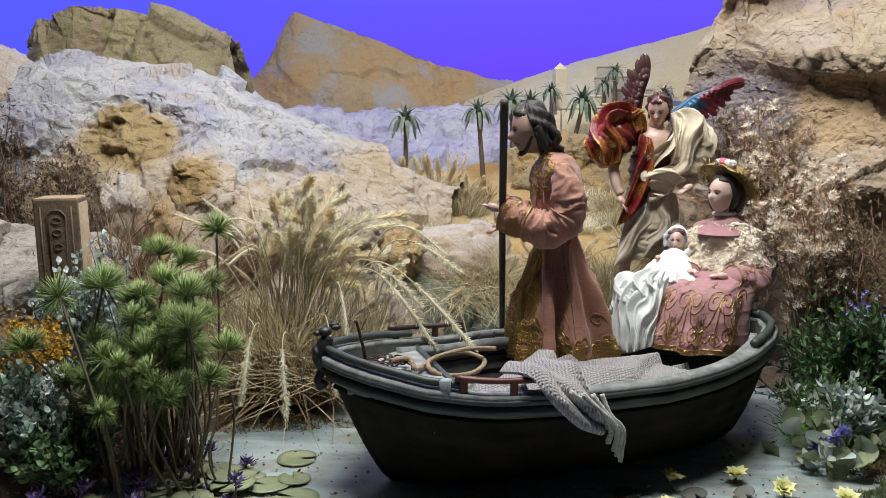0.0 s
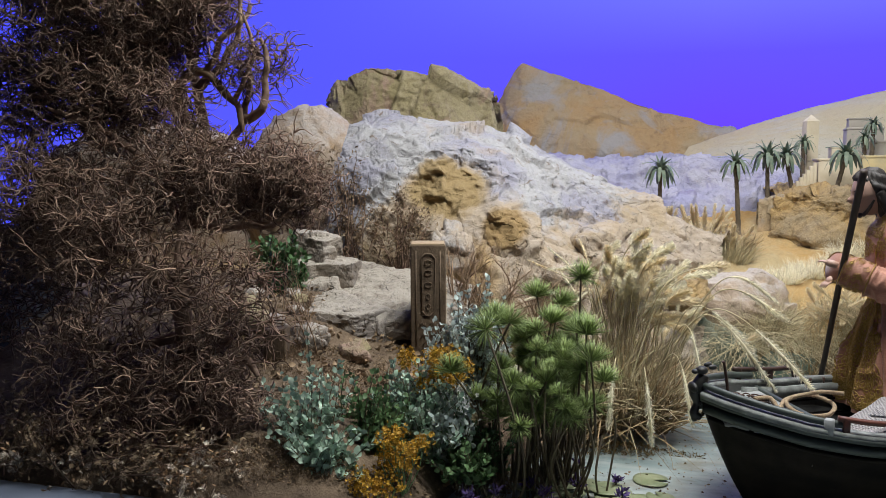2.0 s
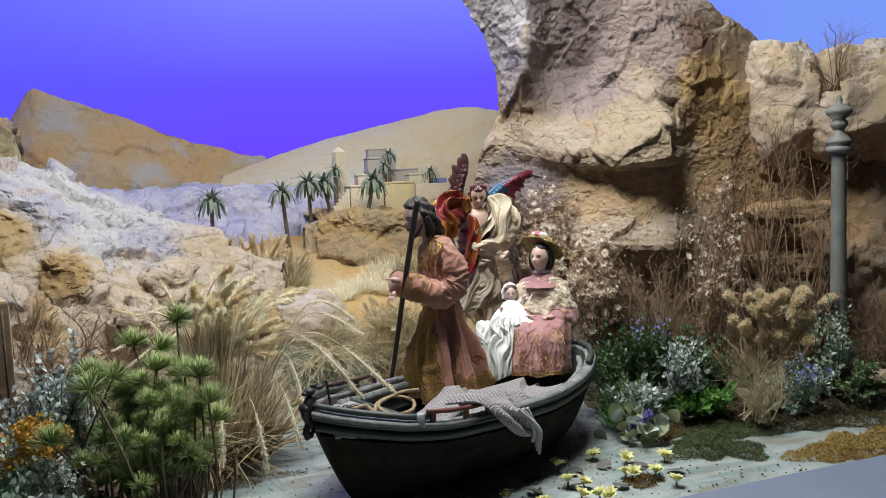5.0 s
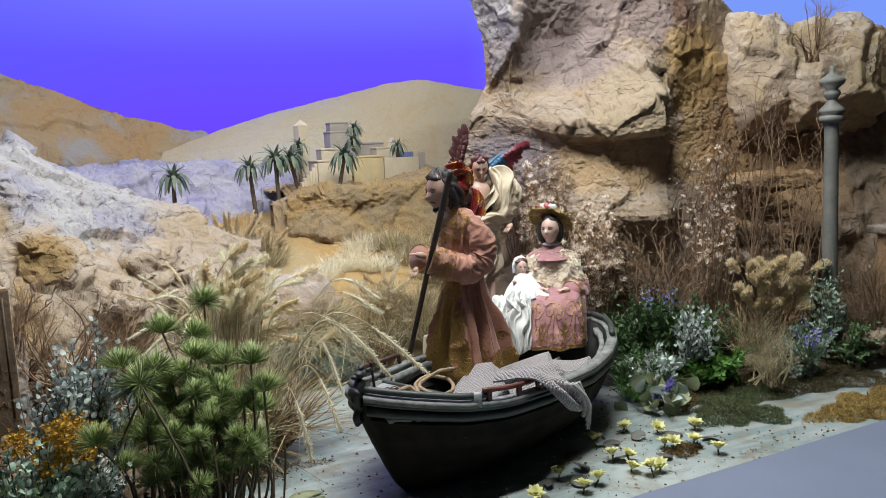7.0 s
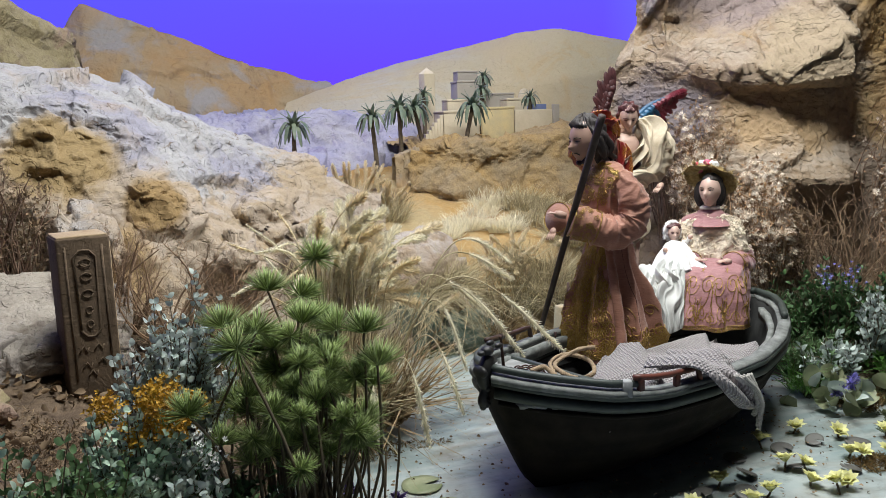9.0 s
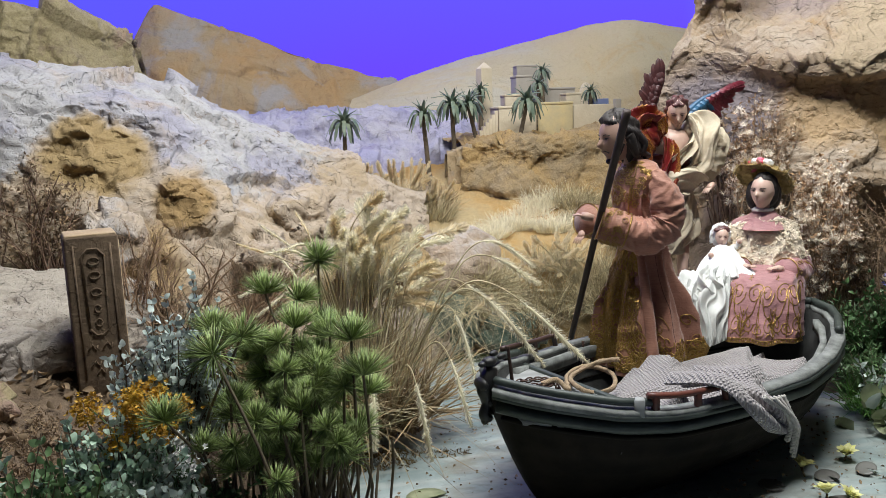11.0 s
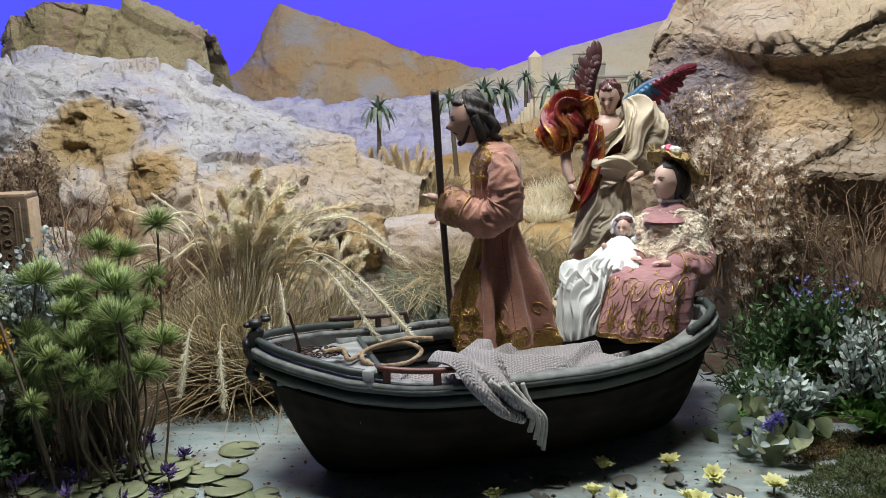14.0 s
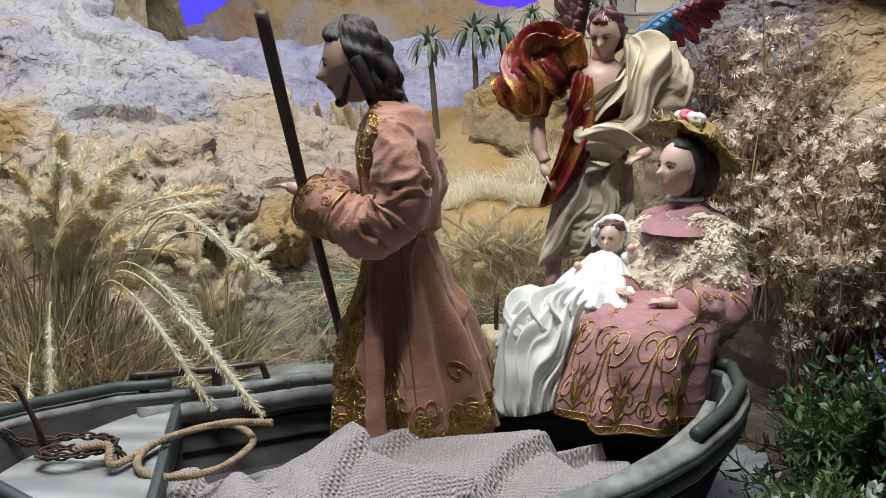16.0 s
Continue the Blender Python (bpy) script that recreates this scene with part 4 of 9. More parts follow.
def hull_point(u, v, side, inset=0.0, lap=True):
    u, v = np.asarray(u, float), np.asarray(v, float)
    w = np.interp(u, HALF_U, HALF_W)
    x = LEN * 0.5 + (u - 0.5) * (LEN - 2 * inset) * (0.78 + 0.22 * v ** 0.7) + 0.015 * (1 - v)
    y = np.maximum(w - inset, 0.001) * (0.34 + 0.66 * np.sin(0.5 * np.pi * v) ** 0.75)
    if lap:
        k = v * 6
        y = y + 0.0016 * (k - np.floor(k + 1e-6)) * np.clip(w / 0.1, 0, 1)
    return np.stack(np.broadcast_arrays(x, side * y, v * rim_z(u)), -1)


US = np.concatenate([np.linspace(0, 0.1, 14), np.linspace(0.115, 0.84, 36), np.linspace(0.855, 1, 18)])
VS = np.sort(np.concatenate([np.arange(7) / 6, np.arange(1, 7) / 6 - 0.012, np.arange(6) / 6 + 0.08]))


def hull_shell(inset, vs, lap):
    loop = np.concatenate([US, US[::-1][1:-1]])
    sides = np.concatenate([np.full(len(US), -1.0), np.full(len(US) - 2, 1.0)])
    return np.array([[hull_point(u, v, s, inset, lap) for u, s in zip(loop, sides)] for v in vs])


boat = thing("boat", "dark wooden rowing boat with grey rails, resting on painted water", "boat", at=tuple(to_world([[0.45, 0, 0]])[0]))
acc = Acc()
outer = hull_shell(0, VS, True)
inner = hull_shell(0.014, np.linspace(0.5, 1, 6), False)
n_loop = outer.shape[1]
acc.add((to_world(outer.reshape(-1, 3)), grid_faces(n_loop, len(VS), True)), 0)
acc.add((to_world(inner.reshape(-1, 3)), [f[::-1] for f in grid_faces(n_loop, 6, True)]), 1)
rim = np.concatenate([outer[-1], inner[-1]])
acc.add((to_world(rim), grid_faces(n_loop, 2, True)), 1)
acc.add((to_world(outer[0] + np.array([0, 0, 0.001])), [tuple(range(n_loop))]), 0)
part("hull", acc, [WOOD_DARK, INNER], boat)
flo = inner[0].copy()
acc = Acc()
acc.add((to_world(flo), [tuple(range(n_loop))]), 0)
part("bottom_board", acc, [INNER], boat, "grey boards inside the hull")


def rim_line(u0, u1, v, side, out=0.0, n=60, dz=0.0):
    u = np.linspace(u0, u1, n)
    p = hull_point(u, np.full(n, v), side, -out, False)
    p[:, 2] += dz
    return to_world(p)


def board(lines):
    """A flat board between four long edges."""
    n = len(lines[0])
    return np.stack(lines, 1).reshape(-1, 3), grid_faces(4, n, True) + [(3, 2, 1, 0), tuple(4 * n - 4 + k for k in range(4))]


for side, nm in ((-1, "gunwale"), (1, "gunwale")):
    part(nm, board([rim_line(0.0, 1.0, 1.0, side, o, 90, dz) for o, dz in ((-0.014, 0.009), (0.006, 0.007), (0.007, -0.004), (-0.014, -0.003))]), RAIL_PALE, boat, "worn pale grey gunwale board")
    part("gunwale_edge", tube(rim_line(0.0, 1.0, 0.975, side, 0.004, 90), 0.0055, 8), WOOD_GREY, boat)
    part("rubbing_strake", tube(rim_line(0.0, 1.0, 0.89, side, 0.001, 90), 0.0105, 10), WOOD_GREY, boat, "broad grey-green rounded strake")
    part("rubbing_strake", tube(rim_line(0.0, 1.0, 0.80, side, 0.002, 90), 0.004, 8), WOOD_DARK, boat)
    # raised bulwarks at bow and stern
    part("bow_rail", tube(rim_line(0.0, 0.22, 1.0, side, -0.004, 30, 0.018), 0.007, 8), WOOD_GREY, boat)
    part("stern_rail", tube(rim_line(0.86, 1.0, 1.0, side, -0.003, 40, 0.016), 0.008, 8), WOOD_GREY, boat)
    # inner rail board and the seams of the lining below it
    part("inwale", board([rim_line(0.16, 0.97, 0.93, side, o, 80, dz) for o, dz in ((-0.028, 0.010), (-0.019, 0.010), (-0.019, -0.014), (-0.028, -0.014))]), RAIL_PALE, boat, "worn pale grey inner rail board")
    for v in (0.80, 0.66):
        part("lining_seam", tube(rim_line(0.2, 0.94, v, side, -0.018, 60), 0.0022, 5), WOOD_DARK, boat)
# bow deck planks
for k in range(4):
    # each plank is cut to the curve of the sides
    y0, y1 = -0.160 + k * 0.080, -0.160 + (k + 1) * 0.080 - 0.0015
    xs = np.linspace(0.03, 0.198, 24)
    wide = np.interp(xs / LEN, HALF_U, HALF_W) - 0.012
    lo, hi = np.maximum(y0, -wide), np.minimum(y1, wide)
    keep = hi - lo > 0.004
    xs, lo, hi = xs[keep], lo[keep], hi[keep]
    edges = [to_world(np.stack([xs, e, 0 * xs + z], 1)) for e, z in ((lo, 0.190), (hi, 0.190), (hi, 0.181), (lo, 0.181))]
    part("deck_plank", board(edges), DECK, boat, "pale grey painted plank")
part("deck_beam", box(0.01, 0.33, 0.04, Matrix(BOAT.tolist()) @ pose(0.203, 0, 0.155), 0.001, 1), WOOD_GREY, boat)
# handrails
for side, u0, u1, m in ((-1, 0.20, 0.36, RAIL_RED), (1, 0.17, 0.35, RAIL_DARK)):
    line = rim_line(u0, u1, 1.0, side, 0.0, 12, 0.03)
    ends = rim_line(u0, u1, 1.0, side, 0.0, 12, 0.004)
    hr = part("handrail", tube(np.concatenate([line, ends[-1:] + (ends[-1] - ends[-2]) * 0.5]), 0.0052, 6), m, boat, "red-brown painted handrail" if side < 0 else "dark brown handrail")
    for k in (1, 7):
        part("post", box(0.012, 0.008, 0.03, Matrix.Translation(ends[k]) @ pose(0, 0, -0.003, 0, 0, 18), 0.001, 1), m, hr)
part("rail_end", box(0.016, 0.016, 0.03, Matrix.Translation(rim_line(0.185, 0.19, 1.0, -1, 0.0, 2)[0]) @ pose(0, 0, -0.004, 0, 0, -20), 0.002, 1), DECK, boat, "chipped white rail end")
# small iron pins on the far side
for u in (0.38, 0.42, 0.53):
    p = to_world(hull_point(u, 0.92, 1, 0.02, False))
    part("pin", tube([p, p + [0, 0, 0.012], p + [0, 0, 0.024]], [0.002, 0.0018, 0.003], 6), RUST, boat)
# carved figurehead
acc = Acc()
carved = lambda p: np.asarray(p, float) * [0.72, 0.85, 0.60] + [0.012, 0, 0.094]
fx = lambda pts: to_world(carved(pts))
acc.add(tube(fx(catmull([(-0.012, 0, 0.15), (-0.030, 0, 0.165), (-0.022, 0, 0.20), (-0.028, 0, 0.235), (-0.014, 0, 0.265), (-0.006, 0, 0.29)], 24)), np.interp(np.linspace(0, 1, 24), [0, 0.15, 0.35, 0.6, 0.8, 1], [0.006, 0.009, 0.007, 0.012, 0.014, 0.010]), 12))
for c, r in (((-0.012, 0, 0.305), (0.017, 0.013, 0.014)), ((-0.03, 0, 0.302), (0.010, 0.008, 0.008)), ((0.012, 0.012, 0.318), (0.012, 0.006, 0.008)), ((0.012, -0.012, 0.318), (0.012, 0.006, 0.008)),
             ((-0.028, 0, 0.15), (0.009, 0.008, 0.013)), ((-0.035, 0.0, 0.25), (0.010, 0.02, 0.018)), ((-0.02, 0, 0.20), (0.008, 0.014, 0.012))):
    v, f = ellipsoid((0, 0, 0), r, 14, 10)
    acc.add((fx(v + np.array(c)), f))
part("figurehead", acc, [BRONZE_DARK], boat, "small black carved figurehead on the bow")

# rod on the bow deck, chain and rope
p0 = np.array([-0.056, 1.349, 0.195])
solo("iron_rod", tube([p0, p0 + [-0.004, -0.005, 0.04], p0 + [-0.012, -0.016, 0.085], p0 + [-0.014, -0.018, 0.09]], [0.0045, 0.003, 0.0025, 0.0035], 8), RUST, "thin dark iron rod set in the bow deck", "rod")


def link(c, d, up, r=0.006):
    """One chain link."""
    d = np.array(d, float) / np.linalg.norm(d)
    up = np.array(up, float) - d * (np.array(up) @ d)
    up /= np.linalg.norm(up)
    a = np.linspace(0, 2 * np.pi, 13)
    p = np.array(c) + np.outer(np.cos(a) * r * 1.35, d) + np.outer(np.sin(a) * r * 0.7, up)
    return tube(p, 0.0014, 5, False)


chain = thing("chain", "rusty iron chain lying on the bow deck", "chain", at=(-0.03, 1.36, 0.2))
way = catmull([(-0.10, 1.335, 0.232), (-0.075, 1.345, 0.21), (-0.045, 1.36, 0.212), (-0.01, 1.375, 0.208), (0.012, 1.37, 0.206), (0.0, 1.35, 0.207), (-0.04, 1.345, 0.207), (-0.05, 1.33, 0.207), (-0.03, 1.322, 0.209), (0.0, 1.335, 0.208), (0.02, 1.355, 0.206), (0.03, 1.36, 0.185)], 40)
for k in range(len(way) - 1):
    part("link", link((way[k] + way[k + 1]) / 2, way[k + 1] - way[k], (0, 0, 1) if k % 2 else (0.5, -0.8, 0.1)), RUST, chain)


def twisted(pts, r, n, strands=3, pitch=0.012):
    """A laid rope."""
    c = catmull(pts, n)
    t = np.gradient(c, axis=0)
    t /= np.linalg.norm(t, axis=1, keepdims=True)
    a = np.cross(t, np.array([0.3, 0.2, 1.0]))
    a /= np.linalg.norm(a, axis=1, keepdims=True)
    b = np.cross(t, a)
    d = np.concatenate([[0], np.cumsum(np.linalg.norm(np.diff(c, axis=0), axis=1))])
    acc = Acc()
    for k in range(strands):
        ph = 2 * np.pi * (d / pitch + k / strands)
        acc.add(tube(c + 0.55 * r * (np.cos(ph)[:, None] * a + np.sin(ph)[:, None] * b), r * 0.62, 6))
    return acc


solo("hemp_rope", twisted([(-0.01, 1.335, 0.213), (0.02, 1.345, 0.214), (0.035, 1.33, 0.20), (0.06, 1.40, 0.20), (0.11, 1.44, 0.20), (0.15, 1.42, 0.19), (0.13, 1.36, 0.185), (0.08, 1.33, 0.19), (0.055, 1.34, 0.2), (0.06, 1.38, 0.205), (0.12, 1.41, 0.215), (0.17, 1.43, 0.21)], 0.0042, 190), [ROPE],
     "loose coil of hairy hemp rope inside the boat", "rope")

# knitted blanket: a crumpled sheet inside, its end hanging over the rail
ga, gb = np.meshgrid(np.linspace(0, 1, 150), np.linspace(0, 1, 110))
lx = 0.15 + 0.55 * ga + 0.03 * np.sin(gb * 6 + ga * 4)
half = np.interp(lx / LEN, HALF_U, HALF_W) - 0.02
ly = -half + (half + 0.08 - 0.10 * np.abs(ga - 0.45)) * gb
ends = np.clip(gb / 0.22, 0, 1) * np.clip((1 - gb) / 0.15, 0.2, 1)
lz = 0.132 + 0.020 * np.exp(-((ga - 0.5) / 0.3) ** 2) + 0.010 * np.sin(ga * 9 + gb * 3)
for turns, lean, bend, tall in ((3.4, 1.3, 0.30, 0.034), (2.3, -1.9, 0.35, 0.022)):
    # rolled folds: each swells slowly and drops sharply onto the next
    ph = (turns * ga + lean * gb + bend * np.sin(4 * gb + 3 * ga + turns)) % 1.0
    lz += tall * ends * np.minimum(ph ** 1.2, (1 - ph) / 0.10)
bl = np.stack([lx.ravel(), ly.ravel(), lz.ravel()], 1)
bl[:, 2] += 0.005 * fbm(bl * 22, 2, 4)
acc = Acc().add((to_world(bl), grid_faces(150, 110)))
hang = catmull([[(0.285 + 0.085 * a, -0.12, 0.205 + 0.02 * math.sin(a * 9)) for a in np.linspace(0, 1, 7)],
                [(0.295 + 0.080 * a, -0.205, 0.230 + 0.012 * math.sin(a * 8)) for a in np.linspace(0, 1, 7)],
                [(0.310 + 0.070 * a, -0.240 - 0.014 * math.sin(a * 12), 0.207) for a in np.linspace(0, 1, 7)],
                [(0.335 + 0.060 * a, -0.252 - 0.018 * math.sin(a * 12), 0.17) for a in np.linspace(0, 1, 7)],
                [(0.360 + 0.055 * a, -0.255 - 0.014 * math.sin(a * 9), 0.14) for a in np.linspace(0, 1, 7)],
                [(0.385 + 0.04 * a, -0.252 - 0.012 * math.sin(a * 9), 0.125) for a in np.linspace(0, 1, 7)]], 60)
hang = catmull(hang.transpose(1, 0, 2), 50).transpose(1, 0, 2)
hang[..., 2] = np.where(hang[..., 2] < 0.232, 0.232 - (0.232 - hang[..., 2]) * 0.74, hang[..., 2])
hang[..., 0] -= 0.012
acc.add((to_world(hang.reshape(-1, 3)), grid_faces(50, 60)))
me = acc.data("knitted_blanket", [KNIT])
blanket = solo("knitted_blanket", me, None, "crumpled grey-lilac knitted blanket hanging over the boat's rail", "blanket")
so = blanket.modifiers.new("thick", "SOLIDIFY")
so.thickness = 0.006
for k, (c, r) in enumerate((((0.398, -0.268, 0.140), 0.0042), ((0.406, -0.272, 0.136), 0.0040), ((0.414, -0.268, 0.132), 0.0042), ((0.421, -0.266, 0.130), 0.0036))):
    c = np.array(c) + [-0.012, 0, 0.030]
    fr = twisted([to_world([c + [-0.06 + 0.01 * k, 0.005, 0.05]])[0], to_world([c + [-0.02, -0.004, 0.02]])[0], to_world([c])[0], to_world([c + [0.006, 0, -0.018]])[0], to_world([c + [0.003, 0.004, -0.036 - 0.008 * k]])[0]], r, 50, 3, 0.014)
    part("fringe", fr, [YARN], blanket, "thick off-white yarn fringe")

# ---- carved and dressed figurines: one plain mesh each ----
class Robe:
    """A skirt or gown: rings (height, forward, side, half depth, half width, fold) with pleats."""

    def __init__(self, rings, pleats=9, seed=1, lean=0.0):
        self.r = np.asarray(rings, float)
        self.k, self.seed = pleats, seed

    def at(self, th, t, out=0.0):
        th, t = np.broadcast_arrays(np.asarray(th, float), np.asarray(t, float))
        c = catmull(self.r, 400)
        z, fx, sy, rx, ry, am = [np.interp(np.clip(t, 0, 1), np.linspace(0, 1, 400), c[:, i]) for i in range(6)]
        fold = np.cos(self.k * th + 1.3 * np.sin(2 * th + self.seed) + 0.8 * np.sin(t * 3 + self.seed))
        fold = fold + 0.5 * np.cos((self.k * 2 - 1) * th + self.seed * 2.1 + 2 * t)
        r = 1 + am * fold * 0.5
        v = np.stack([fx + rx * r * np.cos(th), sy + ry * r * np.sin(th), z], -1)
        w = v.reshape(-1, 3)
        q = w * [24, 24, 4] + 0.5 * np.stack([vnoise(w * 18, 4), vnoise(w * 18, 5), vnoise(w * 18, 6)], 1)
        crease = (1 - np.abs(vnoise(q, self.seed + 9))) ** 3
        cross = (1 - np.abs(vnoise(w * [24, 24, 60] + 3.1, self.seed + 19))) ** 5
        soft = vnoise(w * [50, 50, 30], self.seed + 29)
        d = (0.0105 * crease + 0.0016 * cross + 0.0006 * soft - 0.003).reshape(z.shape) * np.clip(rx / 0.03, 0, 1) + out
        return v + np.stack([np.cos(th) * d, np.sin(th) * d, 0 * d], -1)

    def mesh(self, nu, nv):
        th, t = np.meshgrid(np.linspace(0, 2 * np.pi, nu, endpoint=False), np.linspace(0, 1, nv))
        return self.at(th, t).reshape(-1, 3), grid_faces(nu, nv, True)

    def scroll(self, acc, th0, t0, size, turns, hand, mat, r=0.0012):
        """A spiral of gold cord stitched on the cloth."""
        a = np.linspace(0, 1, 26)
        ang = hand * a * turns * 2 * np.pi
        rad = size * (1 - 0.85 * a)
        zspan = self.r[-1][0] - self.r[0][0]
        w = np.interp(t0, np.linspace(0, 1, len(self.r)), self.r[:, 4])
        acc.add(tube(self.at(th0 + rad * np.cos(ang) / max(w, 0.02), t0 + rad * np.sin(ang) / zspan, 0.0006), 0.68 * r, 5), mat)

    def stitch(self, acc, pts, mat, r=0.0012, n=24):
        p = catmull(pts, n)
        acc.add(tube(self.at(p[:, 0], p[:, 1], 0.0006), 0.68 * r, 5), mat)


def cloth_blob(c, r, seed, fold=0.16, turn=0.0, tilt=0.0, nu=70, nv=50, k=5):
    """A bundle of draped cloth with deep folds."""
    th, ph = np.meshgrid(np.linspace(0, 2 * np.pi, nu, endpoint=False), np.linspace(-np.pi / 2, np.pi / 2, nv))
    d = np.stack([np.cos(ph) * np.cos(th), np.cos(ph) * np.sin(th), np.sin(ph)], 2).reshape(-1, 3)
    w = d + 0.35 * np.stack([vnoise(d * 1.7, seed), vnoise(d * 1.7, seed + 1), vnoise(d * 1.7, seed + 2)], 1)
    ridge = 0.5 + 0.5 * np.sin(k * (w[:, 0] * 0.9 + w[:, 2] * 0.9 + 0.4 * w[:, 1]) + 2.2 * vnoise(d * 2.2, seed + 8))
    ridge = ridge ** 0.7 + 0.5 * (1 - np.abs(vnoise(d * 4.2, seed + 11))) ** 2
    v = d * (1 - fold + 1.2 * fold * ridge + 0.12 * fbm(d * 2.5, 2, seed + 5))[:, None] * np.array(r)
    m = np.array(Euler((0, radians(tilt), radians(turn))).to_matrix())
    return v @ m.T + np.array(c), grid_faces(nu, nv, True)


def sleeve(pts, radii, seed, seg=20, n=40, fold=0.10):
    c = catmull(pts, n)
    r = catmull(np.asarray(radii, float)[:, None], n)[:, 0]
    v, f = tube(c, r, seg)
    d = v[: n * seg].reshape(n, seg, 3) - c[:, None]
    t = np.linspace(0, 1, n)[:, None]
    a = np.linspace(0, 2 * np.pi, seg, endpoint=False)[None]
    g = 1 + 0.4 * fold * np.cos(3 * a + 5 * t + seed)
    w = (c[:, None] + d * g[..., None]).reshape(-1, 3)
    q = np.stack([t * 9 + 0 * a, 0.9 * np.cos(a) + 0 * t, 0.9 * np.sin(a) + 0 * t], 2).reshape(-1, 3)
    q = q + 0.5 * np.stack([vnoise(q * 1.1, 4 + seed), vnoise(q * 1.1, 5 + seed), vnoise(q * 1.1, 6 + seed)], 1)
    ridge = (1 - np.abs(vnoise(q, 7 + seed))) ** 3 + 0.5 * (1 - np.abs(vnoise(q * 2.1 + 3, 17 + seed))) ** 4
    w = w + d.reshape(-1, 3) * (1.9 * fold * (ridge - 0.45))[:, None]
    v[: n * seg] = w
    return v, f


def head(acc, c, size, yaw, nod, skin, hair, seed, style, lips=0):
    """A plain carved head looking along +x, turned by yaw and nod."""
    m = pose(c[0], c[1], c[2], 0, nod, yaw) @ Matrix.Diagonal((size, size, size, 1))
    th, ph = np.meshgrid(np.linspace(0, 2 * np.pi, 72, endpoint=False), np.linspace(-np.pi / 2, np.pi / 2, 60))
    d = np.stack([np.cos(ph) * np.cos(th), np.cos(ph) * np.sin(th), np.sin(ph)], 2).reshape(-1, 3)
    v = d * np.array([0.80, 0.66, 1.0])
    low = np.clip(-d[:, 2], 0, 1)
    v[:, 1] *= 1 - 0.38 * low
    v[:, 0] *= np.where(d[:, 0] > 0, 1 + 0.20 * low, 1 - 0.12 * low)
    front = np.clip(d[:, 0], 0, 1)
    nose = np.exp(-(d[:, 1] / 0.13) ** 2) * np.exp(-((d[:, 2] + 0.12) / 0.17) ** 2) * front ** 2
    v[:, 0] += 0.25 * nose
    v[:, 0] -= 0.11 * np.exp(-((np.abs(d[:, 1]) - 0.33) / 0.14) ** 2) * np.exp(-((d[:, 2] - 0.13) / 0.11) ** 2) * front
    v[:, 0] += 0.06 * np.exp(-(d[:, 1] / 0.2) ** 2) * np.exp(-((d[:, 2] + 0.47) / 0.07) ** 2) * front
    v[:, 0] += 0.10 * np.exp(-(d[:, 1] / 0.25) ** 2) * np.exp(-((d[:, 2] + 0.83) / 0.15) ** 2)
    acc.add((v, grid_faces(72, 60, True)), skin, m)
    # cap of waved hair
    th, ph = np.meshgrid(np.linspace(0, 2 * np.pi, 72, endpoint=False), np.linspace(-1.25, np.pi / 2, 44))
    d = np.stack([np.cos(ph) * np.cos(th), np.cos(ph) * np.sin(th), np.sin(ph)], 2).reshape(-1, 3)
    ang = np.arctan2(d[:, 1], d[:, 0])
    wave = 0.075 * np.sin(11 * d[:, 2] + 5 * np.abs(ang) + seed) + 0.06 * np.sin(26 * ang + 7 * d[:, 2]) + 0.05 * fbm(d * 5, 2, seed)
    if style == "bun":
        wave = wave * 0.35
    face = np.clip((np.cos(ang) - 0.02 - 0.25 * d[:, 2]) * 4.0, 0, 1) * np.clip((0.70 - d[:, 2]) * 5, 0, 1)
    r = 1.0 + wave * (1 - face) - 0.42 * face
    back = np.clip(-d[:, 0], 0, 1)
    hv = d * r[:, None] * np.array([0.94, 0.80, 1.10])
    hv[:, 0] -= 0.16 if style == 'bun' else 0.07
    if style == "long":
        hv[:, 0] -= 0.30 * back * np.clip(-d[:, 2] + 0.2, 0, 1)
        hv[:, 2] -= 0.35 * back * np.clip(-d[:, 2] + 0.2, 0, 1)
    if style != "cap":
        acc.add((hv, grid_faces(72, 44, True)), hair, m)
    if style == "long":
        acc.add(ellipsoid((0.60, 0, -0.90), (0.13, 0.17, 0.13), 16, 12), hair, m)
        for q in (1, -1):
            acc.add(tube(catmull([(0.50, 0.12 * q, -0.92), (0.30, 0.42 * q, -0.62), (0.08, 0.56 * q, -0.25)], 12), [0.09] * 4 + [0.08] * 4 + [0.06] * 4, 8), hair, m)
            acc.add(tube(catmull([(0.80, 0.02 * q, -0.39), (0.76, 0.16 * q, -0.42), (0.66, 0.25 * q, -0.52)], 8), 0.028, 6), hair, m)
    if style == "long":
        for k, (y, l) in enumerate(((0.45, 1.1), (0.15, 1.3), (-0.15, 1.3), (-0.45, 1.1), (0.62, 0.9), (-0.62, 0.9))):
            b = -0.75 if abs(y) < 0.5 else -0.2
            p = catmull([(b + 0.1, y, 0.1), (b - 0.12, y * 1.05, -0.4), (b - 0.1, y, -0.8), (b - 0.32, y * 0.9, -l)], 14)
            p[:, 0] += 0.06 * np.sin(np.linspace(0, 11, 14) + k)
            acc.add(tube(p, np.linspace(0.24, 0.10, 14), 10), hair, m)
